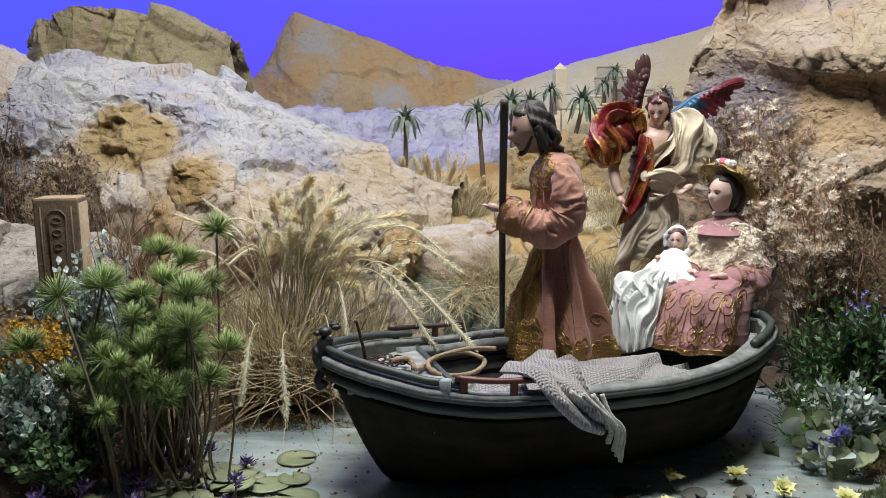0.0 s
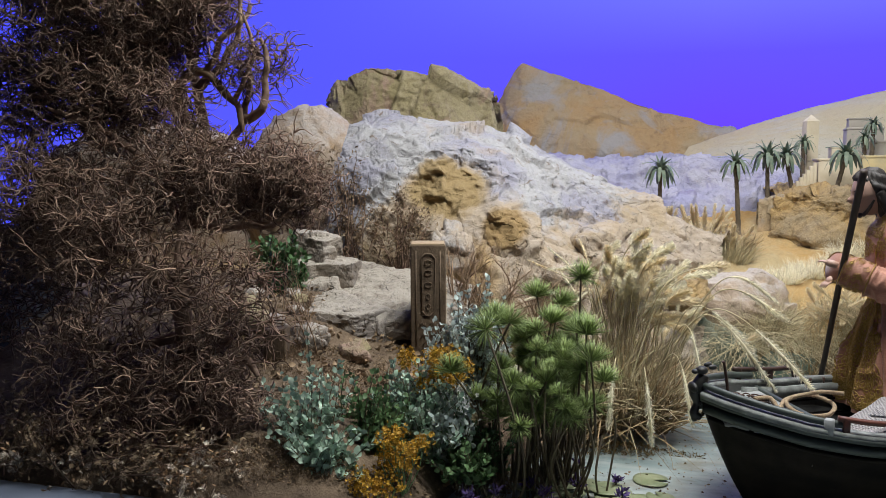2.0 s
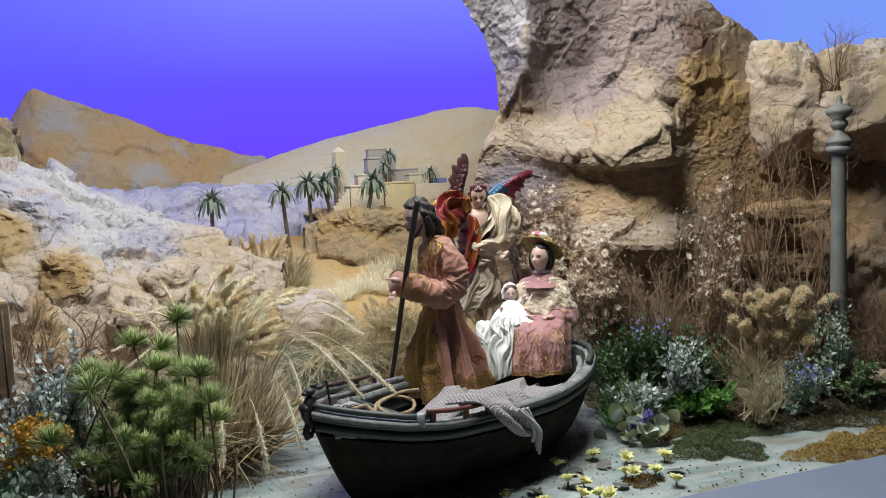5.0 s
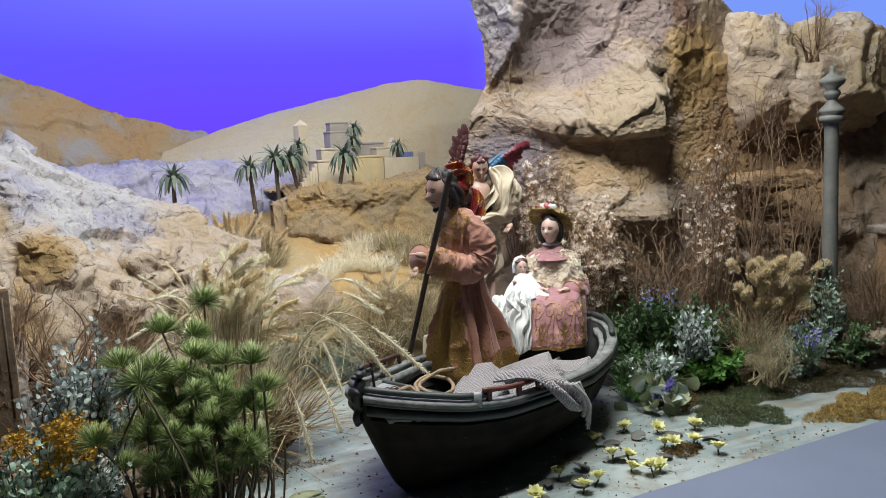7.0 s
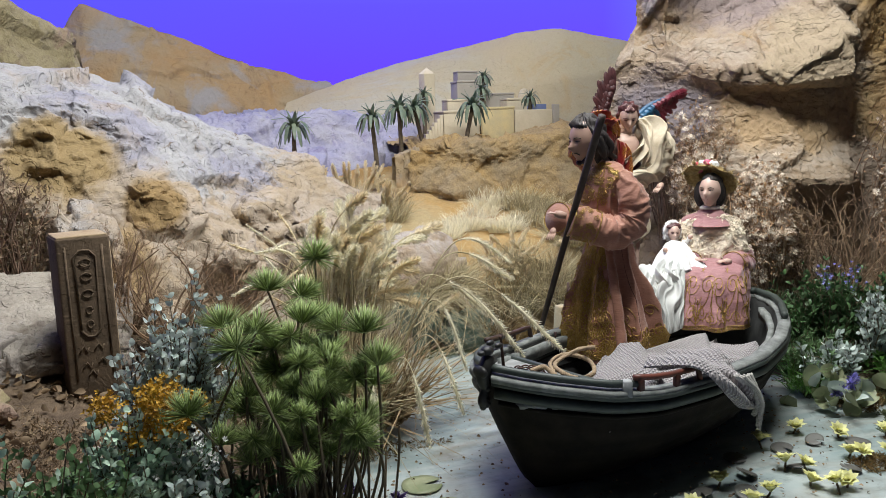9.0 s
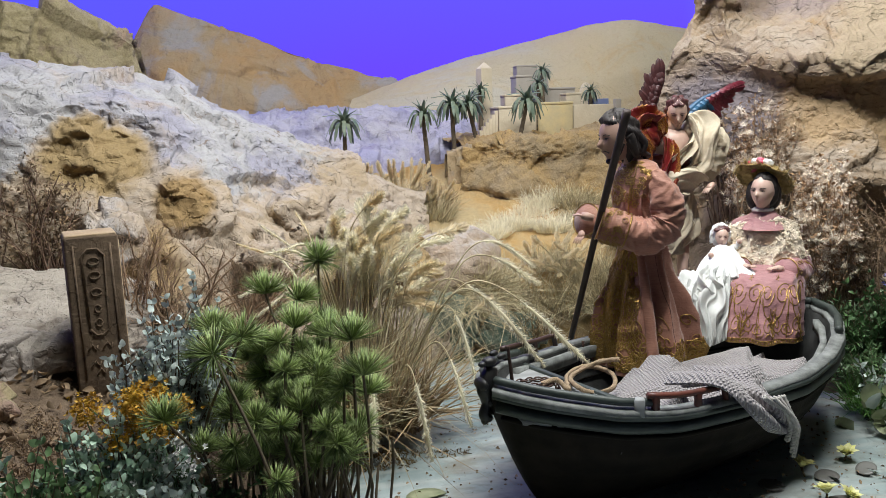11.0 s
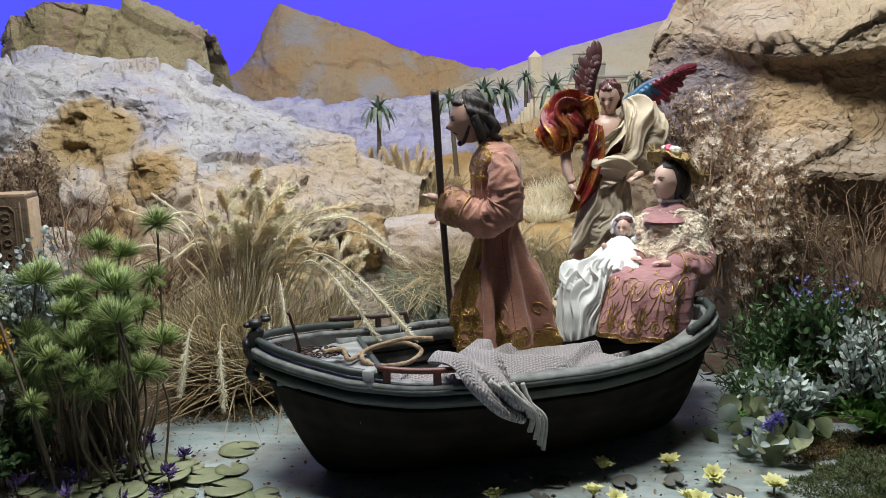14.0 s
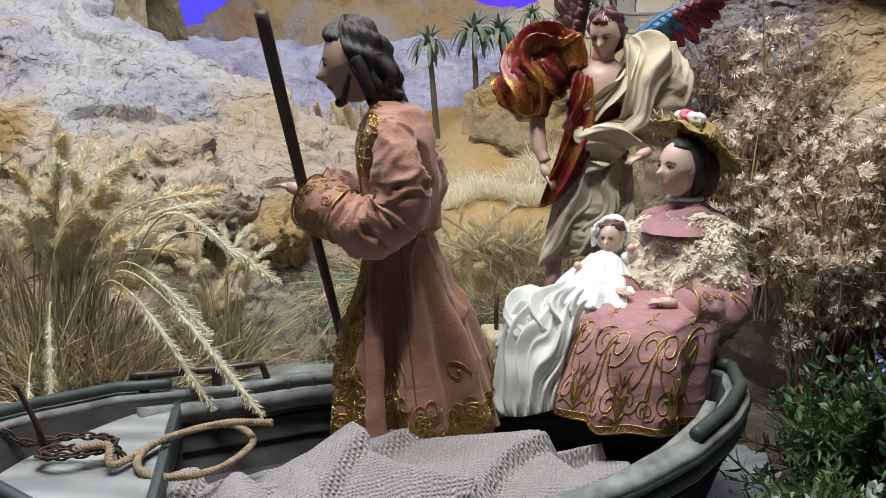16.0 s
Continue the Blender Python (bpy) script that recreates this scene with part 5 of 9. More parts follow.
    # ears and brows
    for s in (1, -1):
        acc.add(ellipsoid((-0.02, 0.60 * s, -0.08), (0.13, 0.06, 0.18), 10, 8), skin, m)
        acc.add(tube(catmull([(0.735, 0.13 * s, 0.235), (0.72, 0.29 * s, 0.29), (0.59, 0.46 * s, 0.23)], 10), 0.018, 5), hair, m)
        acc.add(ellipsoid((0.70, 0.27 * s, 0.105), (0.035, 0.055, 0.036), 10, 8), hair, m)
        acc.add(tube(catmull([(0.715, 0.17 * s, 0.10), (0.715, 0.28 * s, 0.145), (0.64, 0.40 * s, 0.10)], 10), 0.014, 5), hair, m)
        acc.add(ellipsoid((0.738, 0.07 * s, -0.455), (0.05, 0.09, 0.024), 10, 8), lips, m)
    acc.add(ellipsoid((0.728, 0, -0.505), (0.05, 0.10, 0.026), 10, 8), lips, m)


def hand_(acc, c, way, mat, size=0.016):
    """A simple carved hand: palm and four fingers."""
    w = np.array(way, float) / np.linalg.norm(way)
    side = np.cross(w, (0, 0, 1.0))
    side /= np.linalg.norm(side) + 1e-9
    c = np.array(c, float)
    acc.add(tube([c - w * size * 0.8, c, c + w * size * 0.7], [size * 0.42, size * 0.55, size * 0.4], 8), mat)
    for k in range(4):
        o = side * (k - 1.5) * size * 0.26
        acc.add(tube([c + w * size * 0.5 + o, c + w * size * 1.2 + o * 1.1, c + w * size * 1.75 + o * 1.1 + np.array([0, 0, -size * 0.25])], [size * 0.15, size * 0.13, size * 0.08], 6), mat)


# standing man with the staff
def cord(acc, at, u0, v0, size, turns, hand, mat, r, n=22):
    """A gold cord spiral laid on any surface at(u, v)."""
    a = np.linspace(0, 1, n)
    ang, rad = hand * a * turns * 2 * np.pi, 1 - 0.82 * a
    acc.add(tube(at(u0 + size[0] * rad * np.cos(ang), v0 + size[1] * rad * np.sin(ang)), 0.62 * r, 4), mat)


def sleeve_at(pts, radii, lift_):
    c0, r0 = catmull(pts, 60), catmull(np.asarray(radii, float)[:, None], 60)[:, 0]
    t0 = np.gradient(c0, axis=0)
    t0 /= np.linalg.norm(t0, axis=1, keepdims=True)
    a0 = np.cross(t0, [0, 0, 1.0])
    a0 /= np.linalg.norm(a0, axis=1, keepdims=True) + 1e-9
    b0 = np.cross(t0, a0)

    def at(u, v):
        k = np.linspace(0, 1, 60)
        g = lambda q: np.stack([np.interp(v, k, q[:, j]) for j in range(3)], 1)
        return g(c0) + (np.interp(v, k, r0) + lift_)[:, None] * (np.cos(u)[:, None] * g(a0) + np.sin(u)[:, None] * g(b0))
    return at


def standing_figurine():
    acc = Acc()
    m = pose(0.288, 1.588, 0.146, 0, 0, 183)
    local = Acc()
    robe = Robe([(0.0, -0.016, 0, 0.104, 0.086, 0.34), (0.05, -0.014, 0, 0.097, 0.081, 0.33), (0.13, -0.010, 0, 0.078, 0.068, 0.27), (0.20, -0.006, 0, 0.054, 0.052, 0.11), (0.245, -0.006, 0, 0.040, 0.044, 0.02),
                 (0.262, -0.006, 0, 0.040, 0.045, 0.0), (0.30, 0.0, 0, 0.047, 0.054, 0.02), (0.35, 0.002, 0, 0.047, 0.060, 0.02), (0.385, 0.002, 0, 0.040, 0.056, 0.01), (0.408, 0.004, 0, 0.028, 0.036, 0.0), (0.418, 0.008, 0, 0.018, 0.019, 0.0)], 7, 2)
    local.add(robe.mesh(160, 120), 0)
    rg = random.Random(4)
    at = lambda lift_: (lambda u, v: robe.at(u, v, lift_))
    # hem scrolls, front panel, belt and yoke in gold cord
    for k in range(330):
        th = rg.choice([rg.gauss(0, 0.55), rg.gauss(1.35, 0.28), rg.gauss(-1.35, 0.28), rg.gauss(2.55, 0.24), rg.gauss(-2.55, 0.24), rg.gauss(0, 0.3)])
        v = abs(rg.gauss(0, 0.05)) + 0.035 if abs(th) > 0.9 else rg.uniform(0.03, 0.30)
        s = rg.uniform(0.006, 0.012)
        cord(local, at(0.0012), th, v, (s / 0.085, s / 0.42), rg.uniform(1.0, 1.9), rg.choice([1, -1]), 4, rg.uniform(0.0016, 0.0023))
    for k in range(190):
        s = rg.uniform(0.006, 0.011)
        cord(local, at(0.0012), rg.uniform(-0.3, 1.0), 0.03 + 0.35 * rg.random() ** 1.4, (s / 0.085, s / 0.42), rg.uniform(1.0, 1.9), rg.choice([1, -1]), 4, rg.uniform(0.0018, 0.0026))
    for k in range(70):
        s = rg.uniform(0.004, 0.007)
        cord(local, at(0.0012), rg.uniform(0, 6.28), rg.uniform(0.455, 0.512), (s / 0.045, s / 0.42), 1.4, rg.choice([1, -1]), 4, 0.0009)
    for k in range(120):
        s = rg.uniform(0.005, 0.009)
        cord(local, at(0.0012), rg.gauss(0, 0.6), rg.uniform(0.66, 0.95), (s / 0.05, s / 0.42), 1.6, rg.choice([1, -1]), 4, 0.0014)
    for s in (-1, 1):
        p = catmull([(0.52 * s, 0.60), (0.62 * s, 0.75), (0.9 * s, 0.9)], 30)
        local.add(tube(robe.at(p[:, 0], p[:, 1], 0.0012), 0.0012, 4), 4)
        # side seam
        p = catmull([(1.75 * s, 0.02), (1.7 * s, 0.25), (1.62 * s, 0.45)], 40)
        local.add(tube(robe.at(p[:, 0], p[:, 1], -0.0004), 0.0010, 4), 1)
    # the two front edges, overlapping in a long narrow fold
    local.add(sleeve([(0.022, 0.036, 0.25), (0.022, 0.060, 0.18), (0.020, 0.078, 0.09), (0.018, 0.090, 0.004)], [0.006, 0.009, 0.011, 0.012], 2, 20, 50, 0.12), 0)
    # sleeves, wide cuffs, hands
    for s in (1, -1):
        up = [(-0.002, 0.046 * s, 0.392), (-0.014, 0.070 * s, 0.345), (-0.016, 0.074 * s, 0.298), (0.02, 0.066 * s, 0.274), (0.062, 0.048 * s, 0.284)]
        local.add(sleeve(up, [0.018, 0.028, 0.032, 0.033, 0.031], s + 2, 40, 90, 0.13), 0)
        cuff, cr = [(0.056, 0.050 * s, 0.284), (0.080, 0.040 * s, 0.292), (0.104, 0.030 * s, 0.300)], [0.032, 0.034, 0.031]
        local.add(sleeve(cuff, cr, s, 30, 24, 0.05), 0)
        ca = sleeve_at(cuff, cr, 0.0022)
        for k in range(64):
            z = rg.uniform(0.004, 0.0075)
            cord(local, ca, rg.uniform(0, 6.28), rg.uniform(0.12, 0.92), (z / 0.036, z / 0.055), 1.5, rg.choice([1, -1]), 4, 0.0010)
        for v0 in (0.03, 0.98):
            u = np.linspace(0, 6.28, 40)
            local.add(tube(ca(u, 0 * u + v0), 0.0015, 5), 4)
    hand_(local, (0.124, 0.018, 0.312), (0.9, -0.3, 0.25), 2, 0.016)
    hand_(local, (0.112, -0.030, 0.27), (0.6, 0.5, -0.3), 2, 0.016)
    local.add(tube([(0.008, 0, 0.395), (0.018, 0, 0.425), (0.032, 0, 0.452)], [0.021, 0.018, 0.02], 14), 2)
    head(local, (0.050, 0.0, 0.462), 0.046, 4, 12, 2, 3, 3, "long")
    # dark boots
    for s in (1, -1):
        local.add(ellipsoid((0.03, 0.03 * s, 0.0), (0.035, 0.016, 0.014), 12, 8), 3)
    acc.add((local.verts(), local.f), 0, m)
    acc.m = local.m
    solo("standing_figurine", acc, [ROBE, ROBE_DARK, SKIN_TAN, HAIR, GOLD], "standing bearded figurine in a rust satin robe with gold embroidery", "figurine")


standing_figurine()
sb, st = np.array([0.180, 1.80, 0.0]), np.array([0.186, 1.43, 0.658])
solo("wooden_staff", tube(catmull([sb, sb * 0.66 + st * 0.34 + [0.001, 0, 0], sb * 0.33 + st * 0.67 - [0.001, 0, 0], st], 24), np.linspace(0.0055, 0.0075, 24), 10), STAFF_WOOD, "straight dark wooden walking staff held by the standing figurine", "staff")


# seated woman in a straw hat
def seated_figurine():
    acc, local = Acc(), Acc()
    m = pose(0.652, 1.718, 0.143, 0, 0, -122)
    rg = random.Random(8)
    # skirt over the knees
    skirt = Robe([(0.028, 0.118, -0.016, 0.090, 0.096, 0.13), (0.05, 0.115, -0.016, 0.090, 0.095, 0.12), (0.09, 0.105, -0.013, 0.090, 0.092, 0.09), (0.13, 0.088, -0.008, 0.090, 0.088, 0.06), (0.155, 0.065, 0, 0.078, 0.078, 0.03), (0.17, 0.03, 0, 0.05, 0.06, 0.0), (0.172, 0.02, 0, 0.01, 0.01, 0)], 7, 5)
    local.add(skirt.mesh(150, 84), 0)
    for k in range(26):
        th = -1.35 + k * 0.11
        skirt.stitch(local, [(th, 0.03), (th + 0.055, 0.085), (th + 0.11, 0.03)], 4, 0.0012)
        skirt.stitch(local, [(th, 0.085), (th + 0.055, 0.03), (th + 0.11, 0.085)], 4, 0.0012)
    for h in (0.022, 0.095):
        skirt.stitch(local, [(t, h) for t in np.linspace(-1.4, 1.55, 12)], 4, 0.0014, 90)
    for c in (-0.95, -0.3, 0.35, 1.0):
        for s in (1, -1):
            skirt.scroll(local, c + s * 0.20, 0.50, 0.017, 1.7, s, 4, 0.0015)
            skirt.stitch(local, [(c, 0.12), (c + s * 0.05, 0.25), (c + s * 0.20, 0.34), (c + s * 0.27, 0.46)], 4, 0.0016)
            skirt.stitch(local, [(c, 0.12), (c + s * 0.10, 0.18), (c + s * 0.17, 0.15)], 4, 0.0014)
            skirt.scroll(local, c + s * 0.12, 0.24, 0.011, 1.5, -s, 4, 0.0013)
            skirt.stitch(local, [(c, 0.16), (c + s * 0.08, 0.26), (c + s * 0.07, 0.33)], 4, 0.0014)
        skirt.stitch(local, [(c, 0.10), (c, 0.22), (c, 0.36)], 4, 0.0016)
        for s in (1, -1):
            for q, (du, v0, v1) in enumerate(((0.04, 0.16, 0.22), (0.07, 0.20, 0.27), (0.09, 0.25, 0.31), (0.06, 0.31, 0.38))):
                skirt.stitch(local, [(c, v0), (c + s * du * 0.6, v0 + 0.02), (c + s * du * 1.3, v1)], 4, 0.0013, 10)
            skirt.scroll(local, c + s * 0.30, 0.20, 0.009, 1.6, s, 4, 0.0012)
            skirt.stitch(local, [(c + s * 0.33, 0.12), (c + s * 0.31, 0.28), (c + s * 0.33, 0.44), (c + s * 0.28, 0.52)], 4, 0.0013)
        for k in range(5):
            skirt.stitch(local, [(c, 0.68), (c + 0.06 * math.cos(k * 1.26), 0.68 + 0.045 * math.sin(k * 1.26))], 4, 0.0012, 6)
    # torso, fleece shawl, collar
    body = Robe([(0.10, 0.0, 0, 0.06, 0.07, 0.02), (0.17, 0.0, 0, 0.05, 0.062, 0.02), (0.22, 0.0, 0, 0.045, 0.062, 0.02), (0.26, -0.004, 0, 0.034, 0.056, 0.0), (0.275, -0.004, 0, 0.018, 0.02, 0)], 9, 3)
    local.add(body.mesh(60, 40), 0)
    shawl = Robe([(0.150, 0.010, 0, 0.060, 0.082, 0.08), (0.18, 0.006, 0, 0.060, 0.086, 0.06), (0.215, 0.002, 0, 0.054, 0.080, 0.03), (0.246, -0.001, 0, 0.048, 0.070, 0.02), (0.262, -0.002, 0, 0.038, 0.054, 0.01), (0.274, -0.003, 0, 0.022, 0.026, 0)], 9, 7)
    v, f = shawl.mesh(160, 80)
    v = v + 0.0025 * np.stack([fbm(v * 140, 3, 1), fbm(v * 140, 3, 2), fbm(v * 140, 3, 3)], 1)
    local.add((v, f), 1)
    # short curled pile
    for q in shawl.at(np.array([rg.uniform(0, 6.28) for k in range(2600)]), np.array([rg.uniform(0.0, 0.88) for k in range(2600)]), 0.001):
        d = np.array([rg.gauss(0, 0.0026), rg.gauss(0, 0.0026), rg.gauss(-0.002, 0.002)])
        local.add(tube([q, q + d, q + d + [rg.gauss(0, 0.0026), rg.gauss(0, 0.0026), rg.gauss(-0.0015, 0.0026)]], [0.0013, 0.0011, 0.0006], 4), 1)
    collar = Robe([(0.246, 0.022, 0, 0.044, 0.050, 0.05), (0.262, 0.010, 0, 0.036, 0.042, 0.03), (0.276, -0.002, 0, 0.022, 0.026, 0.02), (0.282, 0, 0, 0.019, 0.021, 0)], 6, 1)
    local.add(collar.mesh(60, 24), 0)
    local.add(tube([(0.0, 0.0, 0.27), (0.003, 0, 0.288), (0.008, 0, 0.31)], [0.018, 0.015, 0.016], 12), 2)
    local.add(sleeve([(0.016 * math.cos(a) + 0.002, 0.019 * math.sin(a), 0.286) for a in np.linspace(0, 6.28, 12)], [0.004] * 12, 1, 8, 40, 0.4), 5)
    # sleeves
    for s in (1, -1):
        sp, sr = [(0.0, 0.058 * s, 0.205), (0.010, 0.074 * s, 0.172), (0.034, 0.074 * s, 0.150), (0.066, 0.058 * s, 0.156), (0.090, 0.044 * s, 0.162)], [0.018, 0.025, 0.029, 0.029, 0.026]
        local.add(sleeve(sp, sr, s + 4, 34, 70, 0.08), 0)
        ca = sleeve_at(sp, sr, 0.0024)
        for k in range(26):
            z = rg.uniform(0.006, 0.011)
            cord(local, ca, rg.uniform(0, 6.28), rg.uniform(0.45, 0.95), (z / 0.029, z / 0.12), 1.7, rg.choice([1, -1]), 4, 0.0012)
        for v0 in (0.42, 0.97):
            u = np.linspace(0, 6.28, 40)
            local.add(tube(ca(u, 0 * u + v0), 0.0014, 5), 4)
    hand_(local, (0.104, 0.030, 0.170), (0.5, -0.8, 0.1), 2, 0.014)
    hand_(local, (0.104, -0.036, 0.172), (0.5, 0.7, 0.2), 2, 0.014)
    # head, dark hair, straw hat with flowers
    head(local, (0.016, -0.002, 0.328), 0.038, -26, 2, 2, 3, 9, "bun")
    for s in (1, -1):
        local.add(ellipsoid((-0.012, 0.022 * s, 0.318), (0.022, 0.016, 0.032), 14, 10), 3)
    hat = pose(-0.026, 0.004, 0.362, -6, -36, -20) @ Matrix.Diagonal((0.86, 0.86, 0.95, 1))
    rr, aa = np.meshgrid(np.array([0.0, 0.022, 0.033, 0.036, 0.042, 0.060, 0.074, 0.076, 0.06, 0.038]), np.linspace(0, 2 * np.pi, 60, endpoint=False))
    zz = np.interp(np.arange(10), np.arange(10), [0.024, 0.022, 0.016, 0.006, 0.001, -0.004, -0.011, -0.014, -0.008, -0.004])[None] + 0 * aa + 0.003 * np.sin(7 * aa) * (rr / 0.076)
    hv = np.stack([rr * np.cos(aa), rr * np.sin(aa), zz], 2)
    hv = hv.transpose(1, 0, 2).reshape(-1, 3)
    hv = hv + 0.003 * np.stack([fbm(hv * 160, 2, 1), fbm(hv * 160, 2, 2), fbm(hv * 160, 2, 3)], 1)
    local.add((hv, grid_faces(60, 10, True)), 6, hat)
    for k in range(90):
        a = rg.uniform(0, 6.28)
        q = np.array([0.072 * math.cos(a), 0.072 * math.sin(a), -0.010])
        local.add(tube([q, q + [rg.gauss(0, 0.005), rg.gauss(0, 0.005), rg.gauss(0, 0.005)], q + [rg.gauss(0, 0.007), rg.gauss(0, 0.007), rg.gauss(0, 0.006)]], 0.0012, 4), 6, hat)
    for k, mt in ((0, 7), (1, 7), (2, 5), (3, 7), (4, 5)):
        a = -1.4 + 0.42 * k
        local.add(cloth_blob((0.04 * math.cos(a), 0.04 * math.sin(a), 0.012), (0.013, 0.013, 0.010), k + 2, 0.3, 0, 0, 20, 14, 4), mt, hat)
    acc.add((local.verts(), local.f), 0, m)
    acc.m = local.m
    solo("seated_figurine", acc, [PINK, FLEECE, SKIN, HAIR, GOLD, WHITE, STRAW, ROSE], "seated figurine in gold-embroidered pink satin, fleece shawl and straw hat", "figurine")


seated_figurine()


def baby_figurine():
    acc = Acc()
    c = np.array([0.556, 1.728, 0.370])
    head(acc, c, 0.022, -112, 4, 0, 1, 2, "cap", 1)
    acc.add(cloth_blob(c + [0.004, 0.014, 0.004], (0.024, 0.014, 0.026), 3, 0.12, 0, 0, 40, 30, 9), 2)
    acc.add(sleeve([c + [0.024 * math.cos(q), 0.006, 0.026 * math.sin(q)] for q in np.linspace(-0.5, 3.64, 12)], [0.0035] * 12, 2, 8, 60, 0.5), 2)
    acc.add(cloth_blob(c + [0.002, 0.006, 0.016], (0.019, 0.016, 0.010), 6, 0.2, 0, 0, 30, 20, 6), 1)
    gown = Robe([(0.0, 0, 0, 0.026, 0.066, 0.30), (0.03, 0, 0, 0.024, 0.058, 0.26), (0.06, 0, 0, 0.022, 0.042, 0.18), (0.085, 0, 0, 0.019, 0.028, 0.08), (0.10, 0, 0, 0.012, 0.016, 0.0), (0.105, 0, 0, 0.006, 0.007, 0)], 7, 3)
    low, top = np.array([0.522, 1.655, 0.278]), c - [0.002, -0.002, 0.014]
    z = (top - low) / np.linalg.norm(top - low)
    y = np.cross(z, (-0.5, -0.8, 0.35))
    y /= np.linalg.norm(y)
    fr = Matrix([[*np.cross(y, z)[:1], y[0], z[0], low[0]], [np.cross(y, z)[1], y[1], z[1], low[1]], [np.cross(y, z)[2], y[2], z[2], low[2]], [0, 0, 0, 1]])
    gv, gf = gown.mesh(120, 60)
    acc.add((gv, gf + [tuple(range(120))[::-1]]), 2, fr)
    for s in (1, -1):
        e = c + np.array([s * 0.020, -0.008, -0.026])
        acc.add(tube(catmull([e, e + [0.012 * s - 0.004, -0.010, -0.004 + 0.008 * s], e + [0.014 * s - 0.008, -0.020, 0.004 + 0.012 * s]], 10), [0.0085] * 6 + [0.0065] * 4, 10), 2)
        acc.add(ellipsoid(e + [0.015 * s - 0.009, -0.022, 0.006 + 0.013 * s], (0.006, 0.006, 0.006), 10, 8), 0)
        acc.add(tube(catmull([low + [0.020 * s, -0.004, 0.004], low + [0.018 * s - 0.004, -0.014, -0.002], low + [0.016 * s - 0.008, -0.022, -0.004]], 8), [0.006] * 8, 8), 0)
    solo("baby_figurine", acc, [SKIN, HAIR_RED, WHITE], "small baby doll in a white satin gown on the lap", "figurine")


baby_figurine()
# gauze that tumbles from the lap into the boat
def drape(acc, tops, mids, lows, n, r, mat, seed, mess=1.3):
    """A cloth hanging between three rails, thrown into about n soft folds."""
    nu, nv = 14 * n + 40, 60
    rails = [catmull(q, nu) for q in (tops, mids, lows)]
    g = catmull(rails, nv)
    u, t = np.meshgrid(np.linspace(0, 1, nu), np.linspace(0, 1, nv))
    du, dv = np.gradient(g, axis=1), np.gradient(g, axis=0)
    out = np.cross(du, dv)
    out /= np.linalg.norm(out, axis=2, keepdims=True) + 1e-12
    out *= np.sign((out * np.array([0, -1.0, 0.3])).sum(2, keepdims=True) + 1e-9)
    p = g.reshape(-1, 3)
    ph = (np.pi * n * u + 1.6 * np.sin(2.6 * t + seed) + mess * (vnoise(p * 16, seed)).reshape(u.shape))
    fold = 1 - np.abs(np.cos(ph)) ** 1.3 + 0.35 * (1 - np.abs(np.cos(2.3 * ph + 4 * t))) ** 2
    amp = r * (0.55 + 0.7 * np.sin(np.pi * np.clip(0.15 + 0.75 * t, 0, 1)))
    rim = np.minimum(np.minimum(u, 1 - u) * 9, np.minimum(t, 1 - t) * 9).clip(0, 1) ** 0.5
    front = g + out * (amp * fold * rim + 0.05 * r * vnoise(p * 90, seed + 3).reshape(u.shape))[..., None]
    back = g - out * 0.006
    f = grid_faces(nu, nv)
    acc.add((front.reshape(-1, 3), f), mat)
    acc.add((back.reshape(-1, 3), f), mat)


acc = Acc()
drape(acc, [(0.54, 1.65, 0.300), (0.49, 1.66, 0.300), (0.43, 1.68, 0.285)], [(0.505, 1.61, 0.262), (0.46, 1.62, 0.255), (0.415, 1.645, 0.245)], [(0.485, 1.585, 0.175), (0.44, 1.59, 0.160), (0.405, 1.62, 0.150)], 6, 0.013, 0, 3, 3.6)
drape(acc, [(0.55, 1.70, 0.300), (0.50, 1.70, 0.305), (0.44, 1.71, 0.290)], [(0.52, 1.65, 0.295), (0.47, 1.65, 0.290), (0.42, 1.67, 0.270)], [(0.50, 1.62, 0.265), (0.45, 1.63, 0.250), (0.405, 1.65, 0.230)], 4, 0.017, 0, 5, 3.6)
solo("gauze_cloth", acc, [GAUZE], "off-white gauze cloth tumbling from the lap into the boat", "cloth")


